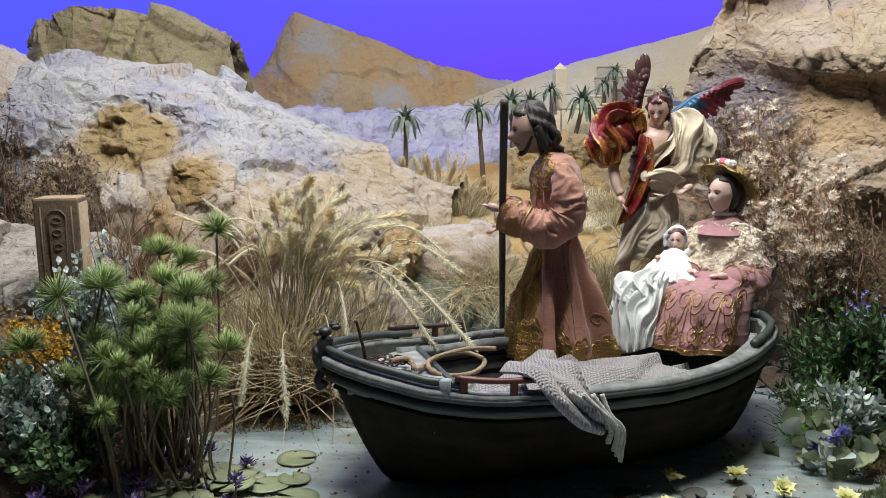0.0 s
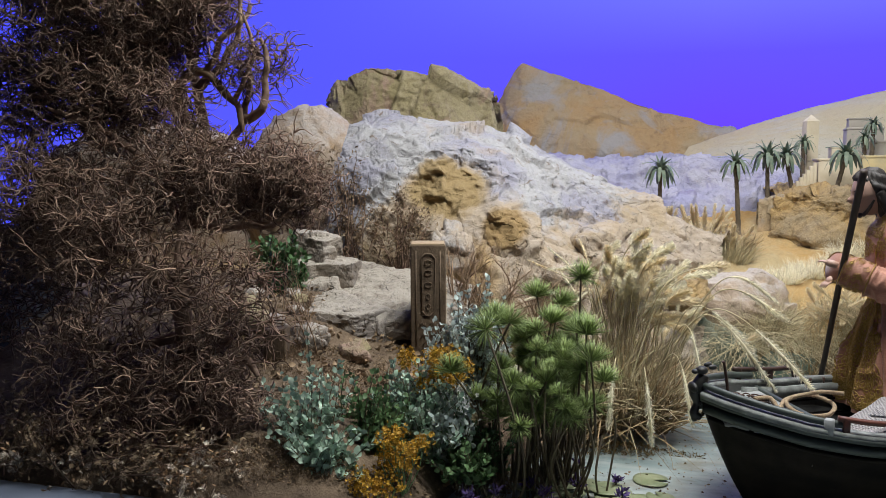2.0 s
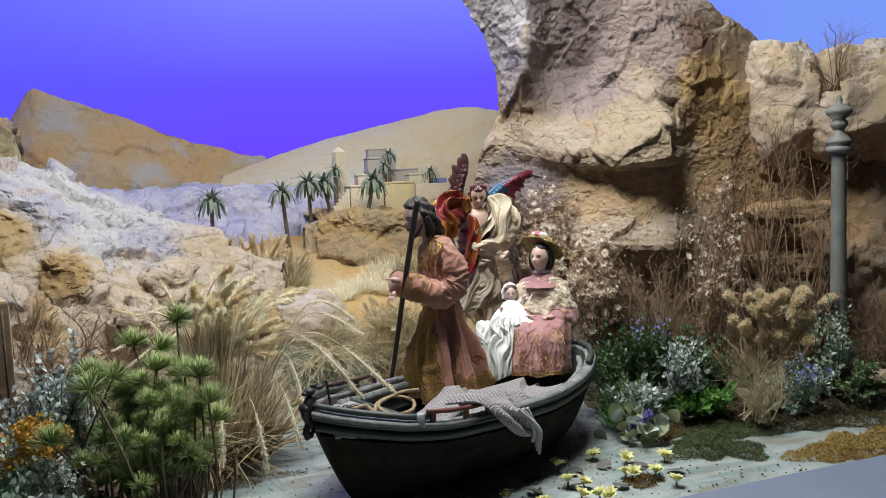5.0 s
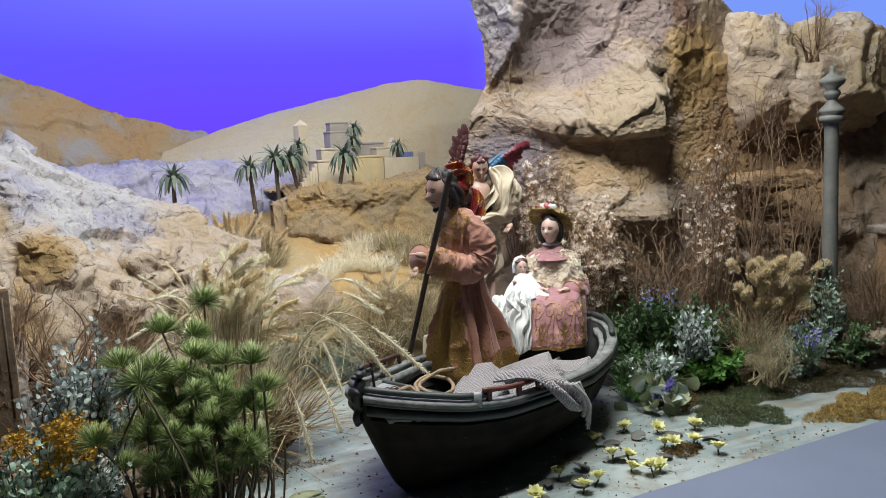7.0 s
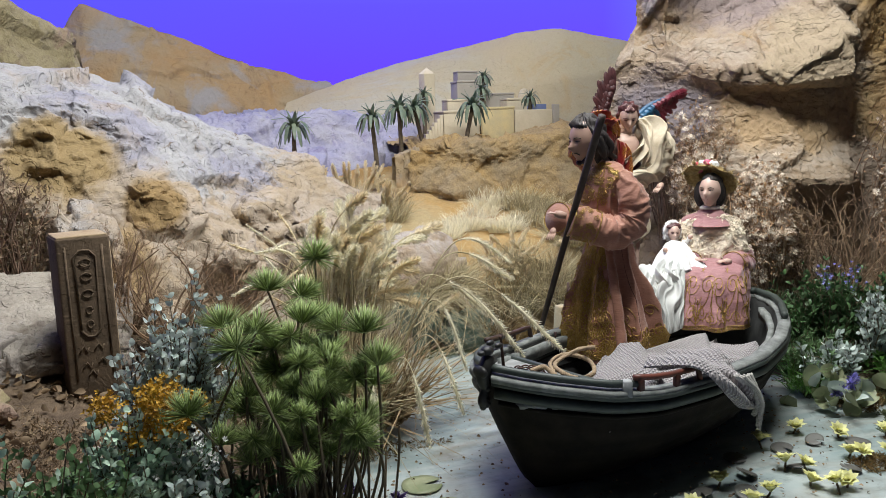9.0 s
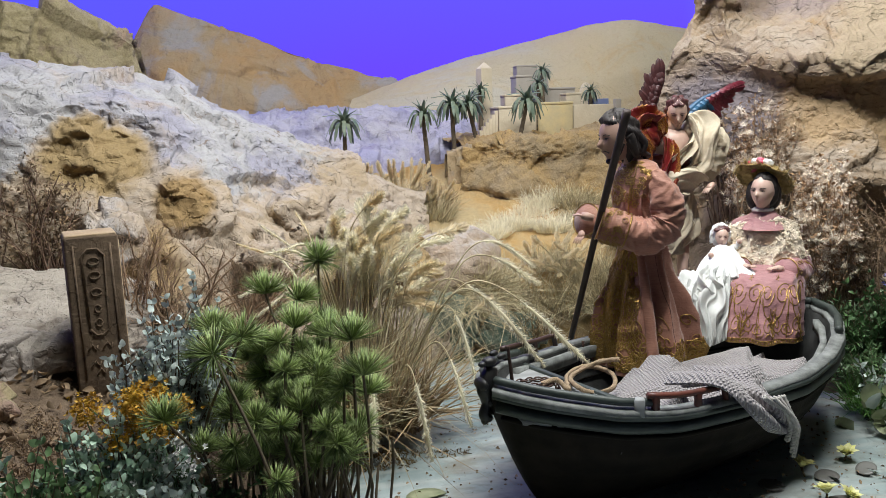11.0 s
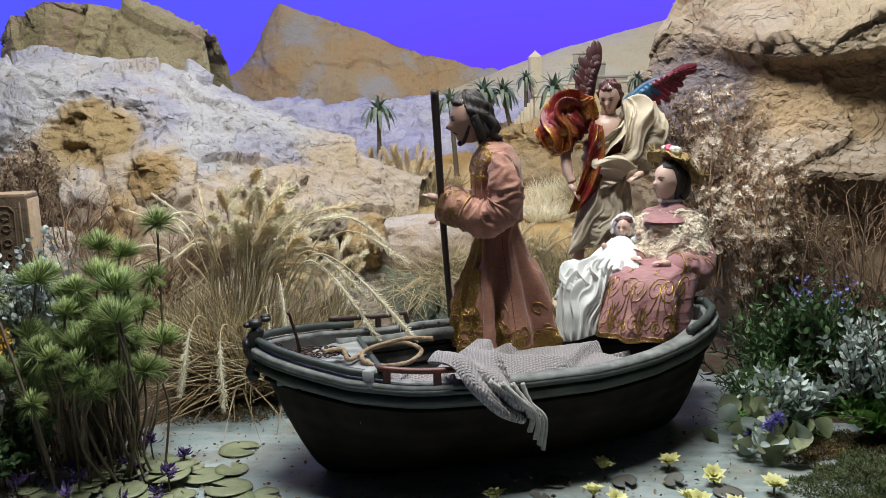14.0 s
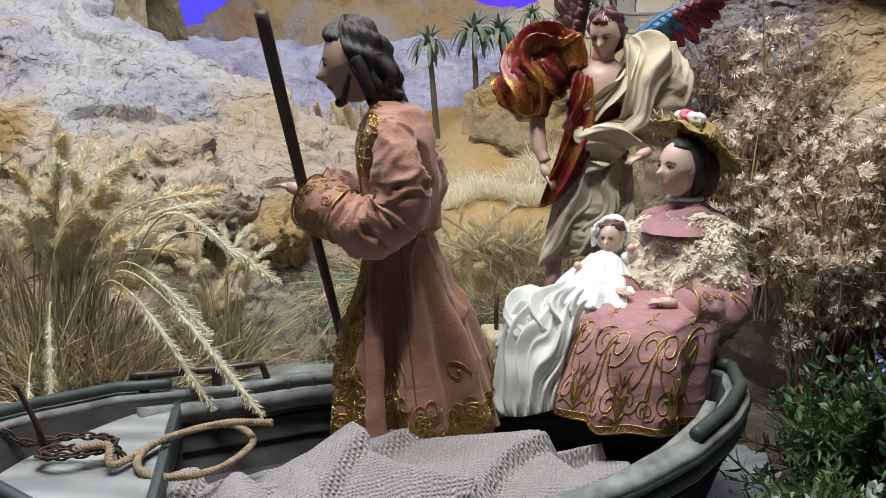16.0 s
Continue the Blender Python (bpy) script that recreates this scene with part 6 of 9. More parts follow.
# winged figurine behind the boat
def winged_figurine():
    acc = Acc()
    o = np.array([0.545, 1.95, 0.247])
    P = lambda x, y, z: o + np.array([x, y, z])
    # bare legs and the cream skirt in long folds
    for x in (-0.066, 0.02):
        acc.add(tube([P(x, -0.03, 0.10), P(x - 0.004, -0.04, 0.02), P(x - 0.008, -0.045, 0.0)], [0.018, 0.013, 0.011], 10), 0)
        acc.add(ellipsoid(P(x - 0.014, -0.06, -0.006), (0.012, 0.026, 0.009), 12, 8), 0)
    drape(acc, [P(-0.05, -0.02, 0.22), P(0.0, -0.045, 0.215), P(0.05, -0.02, 0.21)], [P(-0.075, -0.045, 0.13), P(-0.015, -0.06, 0.13), P(0.055, -0.035, 0.13)], [P(-0.095, -0.045, 0.035), P(-0.04, -0.05, 0.055), P(0.05, -0.02, 0.07)], 3, 0.016, 1, 61, 1.6)
    acc.add(sleeve([P(-0.01, 0, 0.22), P(-0.015, -0.01, 0.13), P(-0.02, -0.01, 0.06)], [0.050, 0.054, 0.050], 1, 40, 50, 0.08), 1)
    # torso
    acc.add(sleeve([P(-0.005, 0, 0.19), P(-0.006, 0, 0.24), P(-0.004, -0.004, 0.305)], [0.048, 0.051, 0.046], 3, 30, 40, 0.08), 2)
    acc.add(sleeve([P(-0.005, 0, 0.26), P(0.0, -0.004, 0.31), P(0.0, -0.004, 0.345), P(0.0, -0.004, 0.368)], [0.040, 0.044, 0.040, 0.020], 3, 30, 40, 0.01), 0)
    acc.add(ellipsoid(P(0.003, -0.014, 0.325), (0.038, 0.030, 0.045), 20, 14), 0)
    acc.add(tube([P(0.0, -0.01, 0.355), P(0.002, -0.014, 0.375), P(0.004, -0.02, 0.392)], [0.02, 0.017, 0.018], 12), 0)
    head(acc, tuple(P(0.004, -0.024, 0.405)), 0.036, -112, 28, 0, 5, 5, "short", 3)
    # crimson and gold cloak over the arm, falling to the hip
    acc.add(sleeve([P(-0.03, 0, 0.375), P(-0.075, -0.01, 0.365), P(-0.11, -0.02, 0.32), P(-0.105, -0.03, 0.275)], [0.030, 0.048, 0.050, 0.022], 7, 44, 60, 0.10), 3)
    drape(acc, [P(-0.03, -0.03, 0.40), P(-0.07, -0.03, 0.415), P(-0.10, -0.01, 0.40)], [P(-0.075, -0.055, 0.36), P(-0.115, -0.05, 0.36), P(-0.145, -0.02, 0.345)], [P(-0.085, -0.055, 0.285), P(-0.115, -0.055, 0.28), P(-0.15, -0.03, 0.29)], 3, 0.026, 3, 41, 2.6)
    drape(acc, [P(-0.035, -0.035, 0.35), P(-0.03, -0.04, 0.345), P(-0.015, -0.04, 0.34)], [P(-0.055, -0.055, 0.25), P(-0.035, -0.06, 0.25), P(-0.01, -0.06, 0.25)], [P(-0.095, -0.06, 0.135), P(-0.065, -0.065, 0.15), P(-0.03, -0.065, 0.19)], 2, 0.018, 3, 43, 2.0)
    acc.add(tube(catmull([P(-0.10, -0.03, 0.28), P(-0.095, -0.05, 0.235), P(-0.085, -0.06, 0.21)], 10), [0.013] * 6 + [0.010] * 4, 10), 0)
    hand_(acc, P(-0.083, -0.065, 0.195), (0.5, -0.3, -0.8), 0, 0.016)
    # cream shawl rolled over the other shoulder
    acc.add(sleeve([P(0.035, 0, 0.375), P(0.075, -0.005, 0.355), P(0.095, -0.015, 0.30), P(0.07, -0.045, 0.25)], [0.026, 0.042, 0.044, 0.026], 9, 44, 60, 0.09), 1)
    drape(acc, [P(0.03, -0.02, 0.395), P(0.065, -0.015, 0.405), P(0.10, 0.0, 0.385)], [P(0.035, -0.055, 0.33), P(0.085, -0.055, 0.335), P(0.125, -0.02, 0.325)], [P(0.02, -0.06, 0.245), P(0.055, -0.06, 0.245), P(0.10, -0.04, 0.25)], 2, 0.020, 1, 47, 1.6)
    drape(acc, [P(0.05, -0.05, 0.29), P(0.06, -0.05, 0.27), P(0.06, -0.05, 0.25)], [P(0.0, -0.065, 0.27), P(0.01, -0.07, 0.24), P(0.02, -0.07, 0.21)], [P(-0.04, -0.05, 0.265), P(-0.035, -0.055, 0.225), P(-0.02, -0.06, 0.19)], 1, 0.020, 1, 49, 1.2)
    drape(acc, [P(0.055, -0.03, 0.385), P(0.045, -0.04, 0.36), P(0.045, -0.045, 0.33)], [P(0.02, -0.058, 0.335), P(0.012, -0.06, 0.315), P(0.01, -0.06, 0.295)], [P(-0.035, -0.045, 0.285), P(-0.032, -0.05, 0.265), P(-0.025, -0.05, 0.245)], 1, 0.014, 1, 53, 1.2)
    hand_(acc, P(0.062, -0.085, 0.225), (-0.7, -0.4, -0.3), 0, 0.016)
    # wings: rows of overlapping feathers from a bony leading edge
    def wing(lead, tips, n, width, mats, split):
        lead, tips = catmull([P(*q) for q in lead], 40), catmull([P(*q) for q in tips], 40)
        acc.add(tube(lead, np.linspace(0.011, 0.003, 40), 8), mats[0])
        for row, (reach, k_n, off, wd) in enumerate(((1.0, n, 0.0, width), (0.62, n, 0.004, width * 0.85), (0.34, n + 2, 0.008, width * 0.7))):
            for k in range(k_n):
                a = k / (k_n - 1)
                i = int(round(a * 39))
                st = lead[i]
                e = st + (tips[i] - st) * reach * (0.94 + 0.10 * math.sin(k * 2.4))
                mid = (st + e) / 2 + np.array([0, -0.006, 0.15 * np.linalg.norm(e - st) * (1 - a)])
                ac = catmull([st, mid, e], 10) + np.array([0, -off - 0.0012 * (k % 2), 0])
                side = np.cross(e - st, [0, 1.0, 0])
                side /= np.linalg.norm(side) + 1e-9
                ws = wd * np.array([0.55, 0.8, 0.95, 1, 1, 1, 0.95, 0.82, 0.55, 0.08])[:, None]
                up, low = np.array([0, -0.0022, 0]), np.array([0, 0.0015, 0])
                vv = np.concatenate([ac + side * ws + low, ac + up, ac - side * ws + low])
                ff = [(q, q + 1, q + 11, q + 10) for q in range(9)] + [(q + 10, q + 11, q + 21, q + 20) for q in range(9)]
                acc.add((vv, ff), mats[1] if a + 0.25 * (row == 0) > split else mats[0])
                acc.add(tube(ac + [0, -0.0022, 0], np.linspace(0.0012, 0.0005, 10), 4), mats[1] if a + 0.25 * (row == 0) > split else mats[0])
    wing([(-0.044, 0.025, 0.375), (-0.032, 0.025, 0.42), (-0.022, 0.02, 0.47)], [(-0.078, 0.02, 0.415), (-0.074, 0.018, 0.465), (-0.056, 0.015, 0.51), (-0.020, 0.012, 0.548)], 11, 0.011, (6, 6), 0.5)
    wing([(0.040, 0.03, 0.385), (0.095, 0.025, 0.432), (0.158, 0.015, 0.458)], [(0.085, 0.03, 0.355), (0.125, 0.025, 0.372), (0.170, 0.018, 0.412), (0.215, 0.01, 0.474)], 13, 0.011, (7, 8), 0.52)
    solo("winged_figurine", acc, [SKIN, CREAM, CRIMSON_P, CRIMSON, CREAM, HAIR_RED, WING_DARK, WING_BLUE, WING_RED],
         "winged figurine in crimson-gold and cream drapery on the far bank", "figurine")


winged_figurine()

# ---- small built things ----
SANDSTONE = rock_mat("carved_sandstone", (0.105, 0.070, 0.042), (0.145, 0.098, 0.06), (0.075, 0.05, 0.032), 10.0, relief=0.002)
# paler copy of the sandstone: light on the pillar put into colour
SANDSTONE_LIT = rock_mat("lit_sandstone", (0.40, 0.29, 0.17), (0.44, 0.33, 0.21), (0.30, 0.20, 0.11), 10.0, relief=0.002)
MUDWALL = plain_mat("mud_plaster_wall", (0.60, 0.52, 0.39), (0.50, 0.42, 0.30), 12, 0.95, relief=0.003, bf=80)
MUDYELLOW = plain_mat("yellow_mud_plaster", (0.56, 0.45, 0.24), (0.45, 0.38, 0.24), 22, 0.95, relief=0.003, bf=80)
MUDGREY = plain_mat("grey_mud_plaster", (0.40, 0.36, 0.31), (0.33, 0.30, 0.26), 12, 0.95, relief=0.003, bf=80)
BLUEW = plain_mat("blue_lime_wash", (0.16, 0.20, 0.38), (0.20, 0.24, 0.40), 12, 0.95)
VERDI = plain_mat("verdigris_bronze", (0.06, 0.10, 0.08), (0.03, 0.05, 0.045), 30, 0.5, 0.3, 0.001, 100)
COLUMN = plain_mat("grey_green_column_paint", (0.20, 0.20, 0.17), (0.12, 0.125, 0.11), 22, 0.6, relief=0.001, bf=80)
PEDESTAL = rock_mat("ochre_pedestal", (0.36, 0.22, 0.11), (0.42, 0.27, 0.15), (0.25, 0.15, 0.08), 9.0, relief=0.003)

# inscribed stone pillar on the left bank
pil = thing("inscribed_pillar", "square sandstone pillar carved with worn signs, standing on the bank", "pillar", at=(-0.755, 1.62, 0.2))
PM = pose(-0.755, 1.632, 0.0, 0, 0, 16)
body = box(0.088, 0.085, 0.475, PM, 0.004, 2)
v = body[0] + 0.0015 * np.stack([fbm(body[0] * 30, 2, 1), fbm(body[0] * 30, 2, 2), 0 * body[0][:, 0]], 1)
part("shaft", (v, body[1]), SANDSTONE, pil)
# thin panels that paint the lit top and side onto the darker shaft
part("top", box(0.084, 0.081, 0.006, PM @ pose(0, 0, 0.472), 0.002, 2), SANDSTONE_LIT, pil, "pale top face with the lit tone in its colour")
part("side_face", box(0.004, 0.078, 0.462, PM @ pose(0.0435, 0, 0.004), 0.0015, 1), SANDSTONE_LIT, pil, "thin pale side panel with the lit tone in its colour")
face_y = -0.0435


def carve(name, pts, r=0.0018, closed=False):
    p = [PM @ Vector((x, face_y, z)) for x, z in pts]
    if closed:
        p.append(p[0])
    part(name, tube([tuple(q) for q in p], r, 5), SANDSTONE, pil)


carve("carved_border", [(-0.016, 0.31), (-0.018, 0.44), (-0.008, 0.452), (0.008, 0.452), (0.018, 0.44), (0.016, 0.31), (0.006, 0.298), (-0.006, 0.298)], 0.0022, True)
for z in (0.43, 0.405, 0.375, 0.345, 0.32):
    a = np.linspace(0, 2 * np.pi, 9)
    carve("carved_sign", [(0.009 * math.cos(t) * (1.0 if z > 0.36 else 0.6), z + 0.007 * math.sin(t)) for t in a], 0.0016)
for k, (x, z) in enumerate(((-0.015, 0.27), (0.01, 0.272), (-0.012, 0.24), (0.014, 0.245), (-0.004, 0.225))):
    carve("carved_sign", [(x - 0.008, z), (x, z + 0.012), (x + 0.006, z), (x + 0.008, z + 0.01)], 0.0016)
carve("carved_border", [(0.030, 0.46), (0.030, 0.22)], 0.0022)
carve("carved_border", [(-0.030, 0.46), (-0.030, 0.22)], 0.0018)

# second, broken sandstone block under the dry tree
solo("stone_block", box(0.05, 0.05, 0.13, pose(-1.04, 1.36, 0.17, 0, 0, 12), 0.004), SANDSTONE, "small tan stone block half hidden by the dry tree", "block")

# column with an urn, cat statue on its pedestal
col = thing("garden_column", "slender grey-green column topped with an urn finial", "column", at=(1.49, 1.45, 0.1))
cx, cy = 1.49, 1.45


def turned(name, prof, mat, parent, cx=cx, cy=cy, seg=28, label=""):
    a = np.linspace(0, 2 * np.pi, seg, endpoint=False)
    v = np.concatenate([np.stack([cx + r * np.cos(a), cy + r * np.sin(a), np.full(seg, z)], 1) for r, z in prof])
    return part(name, (v, grid_faces(seg, len(prof), True)), mat, parent, label)


turned("base", [(0.036, 0.05), (0.036, 0.16), (0.030, 0.175), (0.024, 0.185)], COLUMN, col)
turned("shaft", [(0.0225, 0.18), (0.0225, 0.3), (0.021, 0.5), (0.020, 0.72), (0.020, 0.74)], COLUMN, col)
turned("capital", [(0.020, 0.735), (0.034, 0.74), (0.036, 0.748), (0.034, 0.756), (0.027, 0.760), (0.036, 0.766), (0.036, 0.774), (0.026, 0.784), (0.016, 0.795), (0.013, 0.805)], COLUMN, col)
turned("urn", [(0.013, 0.803), (0.022, 0.815), (0.024, 0.825), (0.016, 0.835), (0.034, 0.85), (0.037, 0.862), (0.030, 0.866), (0.020, 0.874), (0.008, 0.882), (0.009, 0.892), (0.005, 0.902), (0.0, 0.904)], COLUMN, col, label="turned urn finial")

ped = thing("pedestal", "ochre brick pedestal with a pale moulded slab", "pedestal", at=(1.80, 1.42, 0.05))
part("block", box(0.105, 0.105, 0.33, pose(1.80, 1.42, 0.05, 0, 0, -8), 0.004), PEDESTAL, ped)
for z in (0.16, 0.26):
    part("course_line", box(0.107, 0.107, 0.006, pose(1.80, 1.42, z, 0, 0, -8), 0.002, 1), PEDESTAL, ped)
part("slab", box(0.15, 0.15, 0.026, pose(1.80, 1.42, 0.38, 0, 0, -8), 0.008, 3), STONE_GREY, ped, "pale worn stone slab")
acc = Acc()
C = lambda x, y, z: (1.795 + x, 1.41 + y, 0.406 + z)
acc.add(ellipsoid(C(0.0, 0.02, 0.035), (0.032, 0.040, 0.038), 20, 14))
acc.add(tube(catmull([C(0, 0.02, 0.02), C(0, 0.005, 0.06), C(0, -0.008, 0.10), C(0, -0.01, 0.13)], 16), [0.03] * 5 + [0.027] * 5 + [0.02] * 3 + [0.015] * 3, 16))
acc.add(ellipsoid(C(0, -0.018, 0.142), (0.018, 0.02, 0.017), 18, 12))
acc.add(ellipsoid(C(0, -0.036, 0.137), (0.009, 0.010, 0.008), 12, 8))
for s in (1, -1):
    acc.add(tube([C(0.011 * s, -0.014, 0.152), C(0.013 * s, -0.012, 0.165), C(0.014 * s, -0.011, 0.178)], [0.008, 0.006, 0.001], 8))
    acc.add(tube([C(0.012 * s, -0.014, 0.085), C(0.012 * s, -0.024, 0.04), C(0.012 * s, -0.028, 0.004)], [0.012, 0.009, 0.009], 10))
    acc.add(ellipsoid(C(0.012 * s, -0.036, 0.006), (0.009, 0.015, 0.007), 10, 8))
solo("cat_statue", acc, [VERDI], "green bronze statue of a sitting cat on the pedestal", "statue")

# mud-brick village on its rock terrace
solo("village_rock", loft([
    [(0.22, 2.85, 0.36), (0.36, 2.72, 0.36), (0.52, 2.70, 0.36), (0.68, 2.68, 0.34), (0.86, 2.62, 0.34), (1.0, 2.7, 0.34)],
    [(0.23, 2.9, 0.50), (0.36, 2.80, 0.50), (0.50, 2.78, 0.50), (0.68, 2.76, 0.50), (0.86, 2.70, 0.48), (1.0, 2.75, 0.5)],
    [(0.25, 2.93, 0.57), (0.36, 2.84, 0.58), (0.50, 2.80, 0.585), (0.68, 2.80, 0.60), (0.86, 2.76, 0.62), (1.0, 2.8, 0.62)],
    [(0.25, 3.6, 0.60), (0.36, 3.6, 0.60), (0.50, 3.6, 0.62), (0.68, 3.6, 0.64), (0.86, 3.6, 0.66), (1.0, 3.6, 0.66)]], 120, 60, 0.25,
    big=0.015, bigf=6, chip=0.02, chips=0.13, fine=0.005, finef=30, seed=101), STONE_BANK, "broken ochre rock terrace under the village", "rock", kind="structure")


def house(name, label, x, y, z, w, d, h, mat, turn=0.0, parapet=True):
    t = thing(name, label, "house", "village houses", at=(x, y, z))
    part("wall", box(w, d, h, pose(x, y, z, 0, 0, turn), 0.003), mat, t)
    if parapet:
        part("roof_edge", box(w * 1.03, d * 1.03, 0.010, pose(x, y, z + h, 0, 0, turn), 0.003), mat, t, "pale plaster roof edge")
    return t


ob = thing("obelisk_tower", "slender square sand-coloured tower with a pointed top", "tower", at=(0.415, 3.23, 0.6))
part("shaft", box(0.048, 0.048, 0.269, pose(0.415, 3.23, 0.58, 0, 0, 12), 0.002), MUDWALL, ob)
vv = np.array([(-0.024, -0.024, 0), (0.024, -0.024, 0), (0.024, 0.024, 0), (-0.024, 0.024, 0), (0, 0, 0.026)])
part("tip", (np.array([tuple(pose(0.415, 3.23, 0.848, 0, 0, 12) @ Vector(q)) for q in vv]), [(0, 1, 4), (1, 2, 4), (2, 3, 4), (3, 0, 4)]), MUDWALL, ob)
h1 = house("mud_house", "tall flat-roofed grey mud house with a roof room", 0.629, 3.31, 0.60, 0.134, 0.12, 0.212, MUDGREY, -6)
part("upper_room", box(0.085, 0.08, 0.036, pose(0.612, 3.31, 0.820, 0, 0, -6), 0.003), MUDGREY, h1)
part("roof_edge", box(0.089, 0.084, 0.007, pose(0.612, 3.31, 0.855, 0, 0, -6), 0.002), MUDGREY, h1)
house("mud_house", "low flat-roofed grey mud house beside the tall one", 0.692, 3.20, 0.60, 0.148, 0.11, 0.155, MUDGREY, -4)
house("mud_house", "small sandy mud house at the terrace edge", 0.724, 3.09, 0.60, 0.062, 0.08, 0.130, MUDWALL, -3)
house("mud_house", "small sandy mud house behind the long wall", 0.535, 3.24, 0.60, 0.083, 0.09, 0.135, MUDWALL, -4)
hw = house("mud_house", "long sandy mud wall house with outside stairs", 0.482, 3.07, 0.57, 0.146, 0.14, 0.116, MUDWALL, -2)
for k in range(6):
    part("stair_step", box(0.012, 0.03, 0.030 + 0.014 * k, pose(0.336 + 0.012 * k, 3.01, 0.58, 0, 0, -2), 0.002), MUDWALL, hw)
house("mud_house", "square yellow-washed mud house at the front of the village", 0.621, 3.03, 0.56, 0.134, 0.12, 0.136, MUDYELLOW, -2)
hd = thing("mud_house", "walled sandy courtyard house with a pale dome and blue wall", "house", "village houses", at=(0.785, 3.0, 0.6))
part("wall", box(0.190, 0.022, 0.105, pose(0.788, 2.985, 0.587, 0, 0, -3), 0.003), MUDWALL, hd)
part("wall", box(0.020, 0.14, 0.105, pose(0.873, 3.05, 0.587, 0, 0, -3), 0.003), MUDWALL, hd)
part("room", box(0.085, 0.09, 0.135, pose(0.815, 3.17, 0.60, 0, 0, -3), 0.003), MUDWALL, hd)
part("dome", ellipsoid((0.82, 3.17, 0.735), (0.026, 0.026, 0.048), 18, 12), MUDWALL, hd, "small pale dome")
part("blue_wall", box(0.080, 0.012, 0.115, pose(0.840, 3.09, 0.60, 0, 0, -3), 0.001), BLUEW, hd, "blue washed inner wall")
part("gate_post", box(0.024, 0.024, 0.125, pose(0.862, 2.965, 0.585, 0, 0, -3), 0.002), MUDGREY, hd)
# ruined wall by the palms
solo("ruined_wall", loft([[(0.19, 2.93, 0.40), (0.27, 2.90, 0.40), (0.36, 2.92, 0.40)], [(0.19, 2.94, 0.53), (0.27, 2.91, 0.56), (0.36, 2.93, 0.58)],
                          [(0.19, 2.98, 0.53), (0.27, 2.97, 0.56), (0.36, 2.98, 0.58)], [(0.19, 3.0, 0.40), (0.27, 3.0, 0.4), (0.36, 3.0, 0.4)]], 50, 40, 0.1, chip=0.006, chips=0.04, fine=0.003, seed=7), STONE_HILL,
     "crumbling ochre wall behind the palms", "wall")

# ---- plants ----
def leafy(name, colour, second, rough=0.55, f=40.0, island=0.35, through=0.18):
    return plain_mat(name, colour, second, f, rough, island=island, through=through)


TWIG = leafy("dry_dark_twig", (0.165, 0.094, 0.065), (0.38, 0.26, 0.185), 0.85, island=0.55)
TWIG_TAN = leafy("dry_tan_twig", (0.40, 0.27, 0.17), (0.28, 0.18, 0.11), 0.85)
PETAL = leafy("dry_cream_petal", (0.86, 0.77, 0.65), (0.72, 0.57, 0.43), 0.8)
DRYLEAF = leafy("dry_tan_leaf", (0.50, 0.32, 0.18), (0.32, 0.185, 0.095), 0.8, island=0.4)
PETAL_BROWN = leafy("dry_brown_petal", (0.36, 0.27, 0.18), (0.22, 0.14, 0.08), 0.8)
STRAWG = leafy("straw_grass", (0.62, 0.53, 0.34), (0.44, 0.37, 0.21), 0.7, island=0.5)
STRAW_BROWN = leafy("brown_straw", (0.27, 0.18, 0.09), (0.42, 0.31, 0.17), 0.75, island=0.5)
EAR = leafy("pale_green_ear", (0.92, 0.87, 0.70), (0.84, 0.78, 0.58), 0.75, island=0.22, through=0.4)
EAR_PALE = leafy("cream_plume", (0.90, 0.80, 0.58), (0.80, 0.68, 0.45), 0.8, island=0.22, through=0.4)
NEEDLE = leafy("green_needle", (0.20, 0.285, 0.075), (0.35, 0.43, 0.15), 0.5, island=0.55)
EUC = leafy("blue_green_leaf", (0.27, 0.41, 0.30), (0.50, 0.60, 0.48), 0.55, island=0.45)
EUC_PALE = leafy("silver_leaf", (0.60, 0.66, 0.61), (0.40, 0.49, 0.45), 0.55, island=0.35)
LEAF_D = leafy("dark_green_leaf", (0.06, 0.13, 0.045), (0.11, 0.20, 0.075), 0.5, island=0.55, through=0.1)
LEAF_B = leafy("bright_green_leaf", (0.08, 0.21, 0.035), (0.13, 0.28, 0.06), 0.45, island=0.4)
LEAF_M = leafy("mid_green_leaf", (0.11, 0.20, 0.08), (0.17, 0.27, 0.12), 0.5, island=0.4)
YELLOW = leafy("ochre_yellow_flower", (0.55, 0.33, 0.03), (0.42, 0.22, 0.02), 0.7, island=0.4)
LILY = leafy("pale_yellow_petal", (0.78, 0.76, 0.26), (0.84, 0.83, 0.52), 0.5, island=0.2)
VIOLET = leafy("violet_petal", (0.075, 0.04, 0.15), (0.14, 0.09, 0.27), 0.55, island=0.5)
BLUEFL = leafy("lavender_blue_petal", (0.22, 0.20, 0.55), (0.30, 0.28, 0.62), 0.55, island=0.4)
PAD = leafy("lily_pad", (0.23, 0.27, 0.14), (0.36, 0.37, 0.23), 0.5, 30, island=0.45)
PAD_GREY = leafy("grey_lily_pad", (0.20, 0.20, 0.18), (0.13, 0.12, 0.11), 0.4, 12, island=0.5)
STEM_D = leafy("dark_stem", (0.12, 0.09, 0.06), (0.19, 0.15, 0.09), 0.7)
MOSS = leafy("green_moss", (0.10, 0.135, 0.06), (0.17, 0.19, 0.085), 0.95, island=0.55)
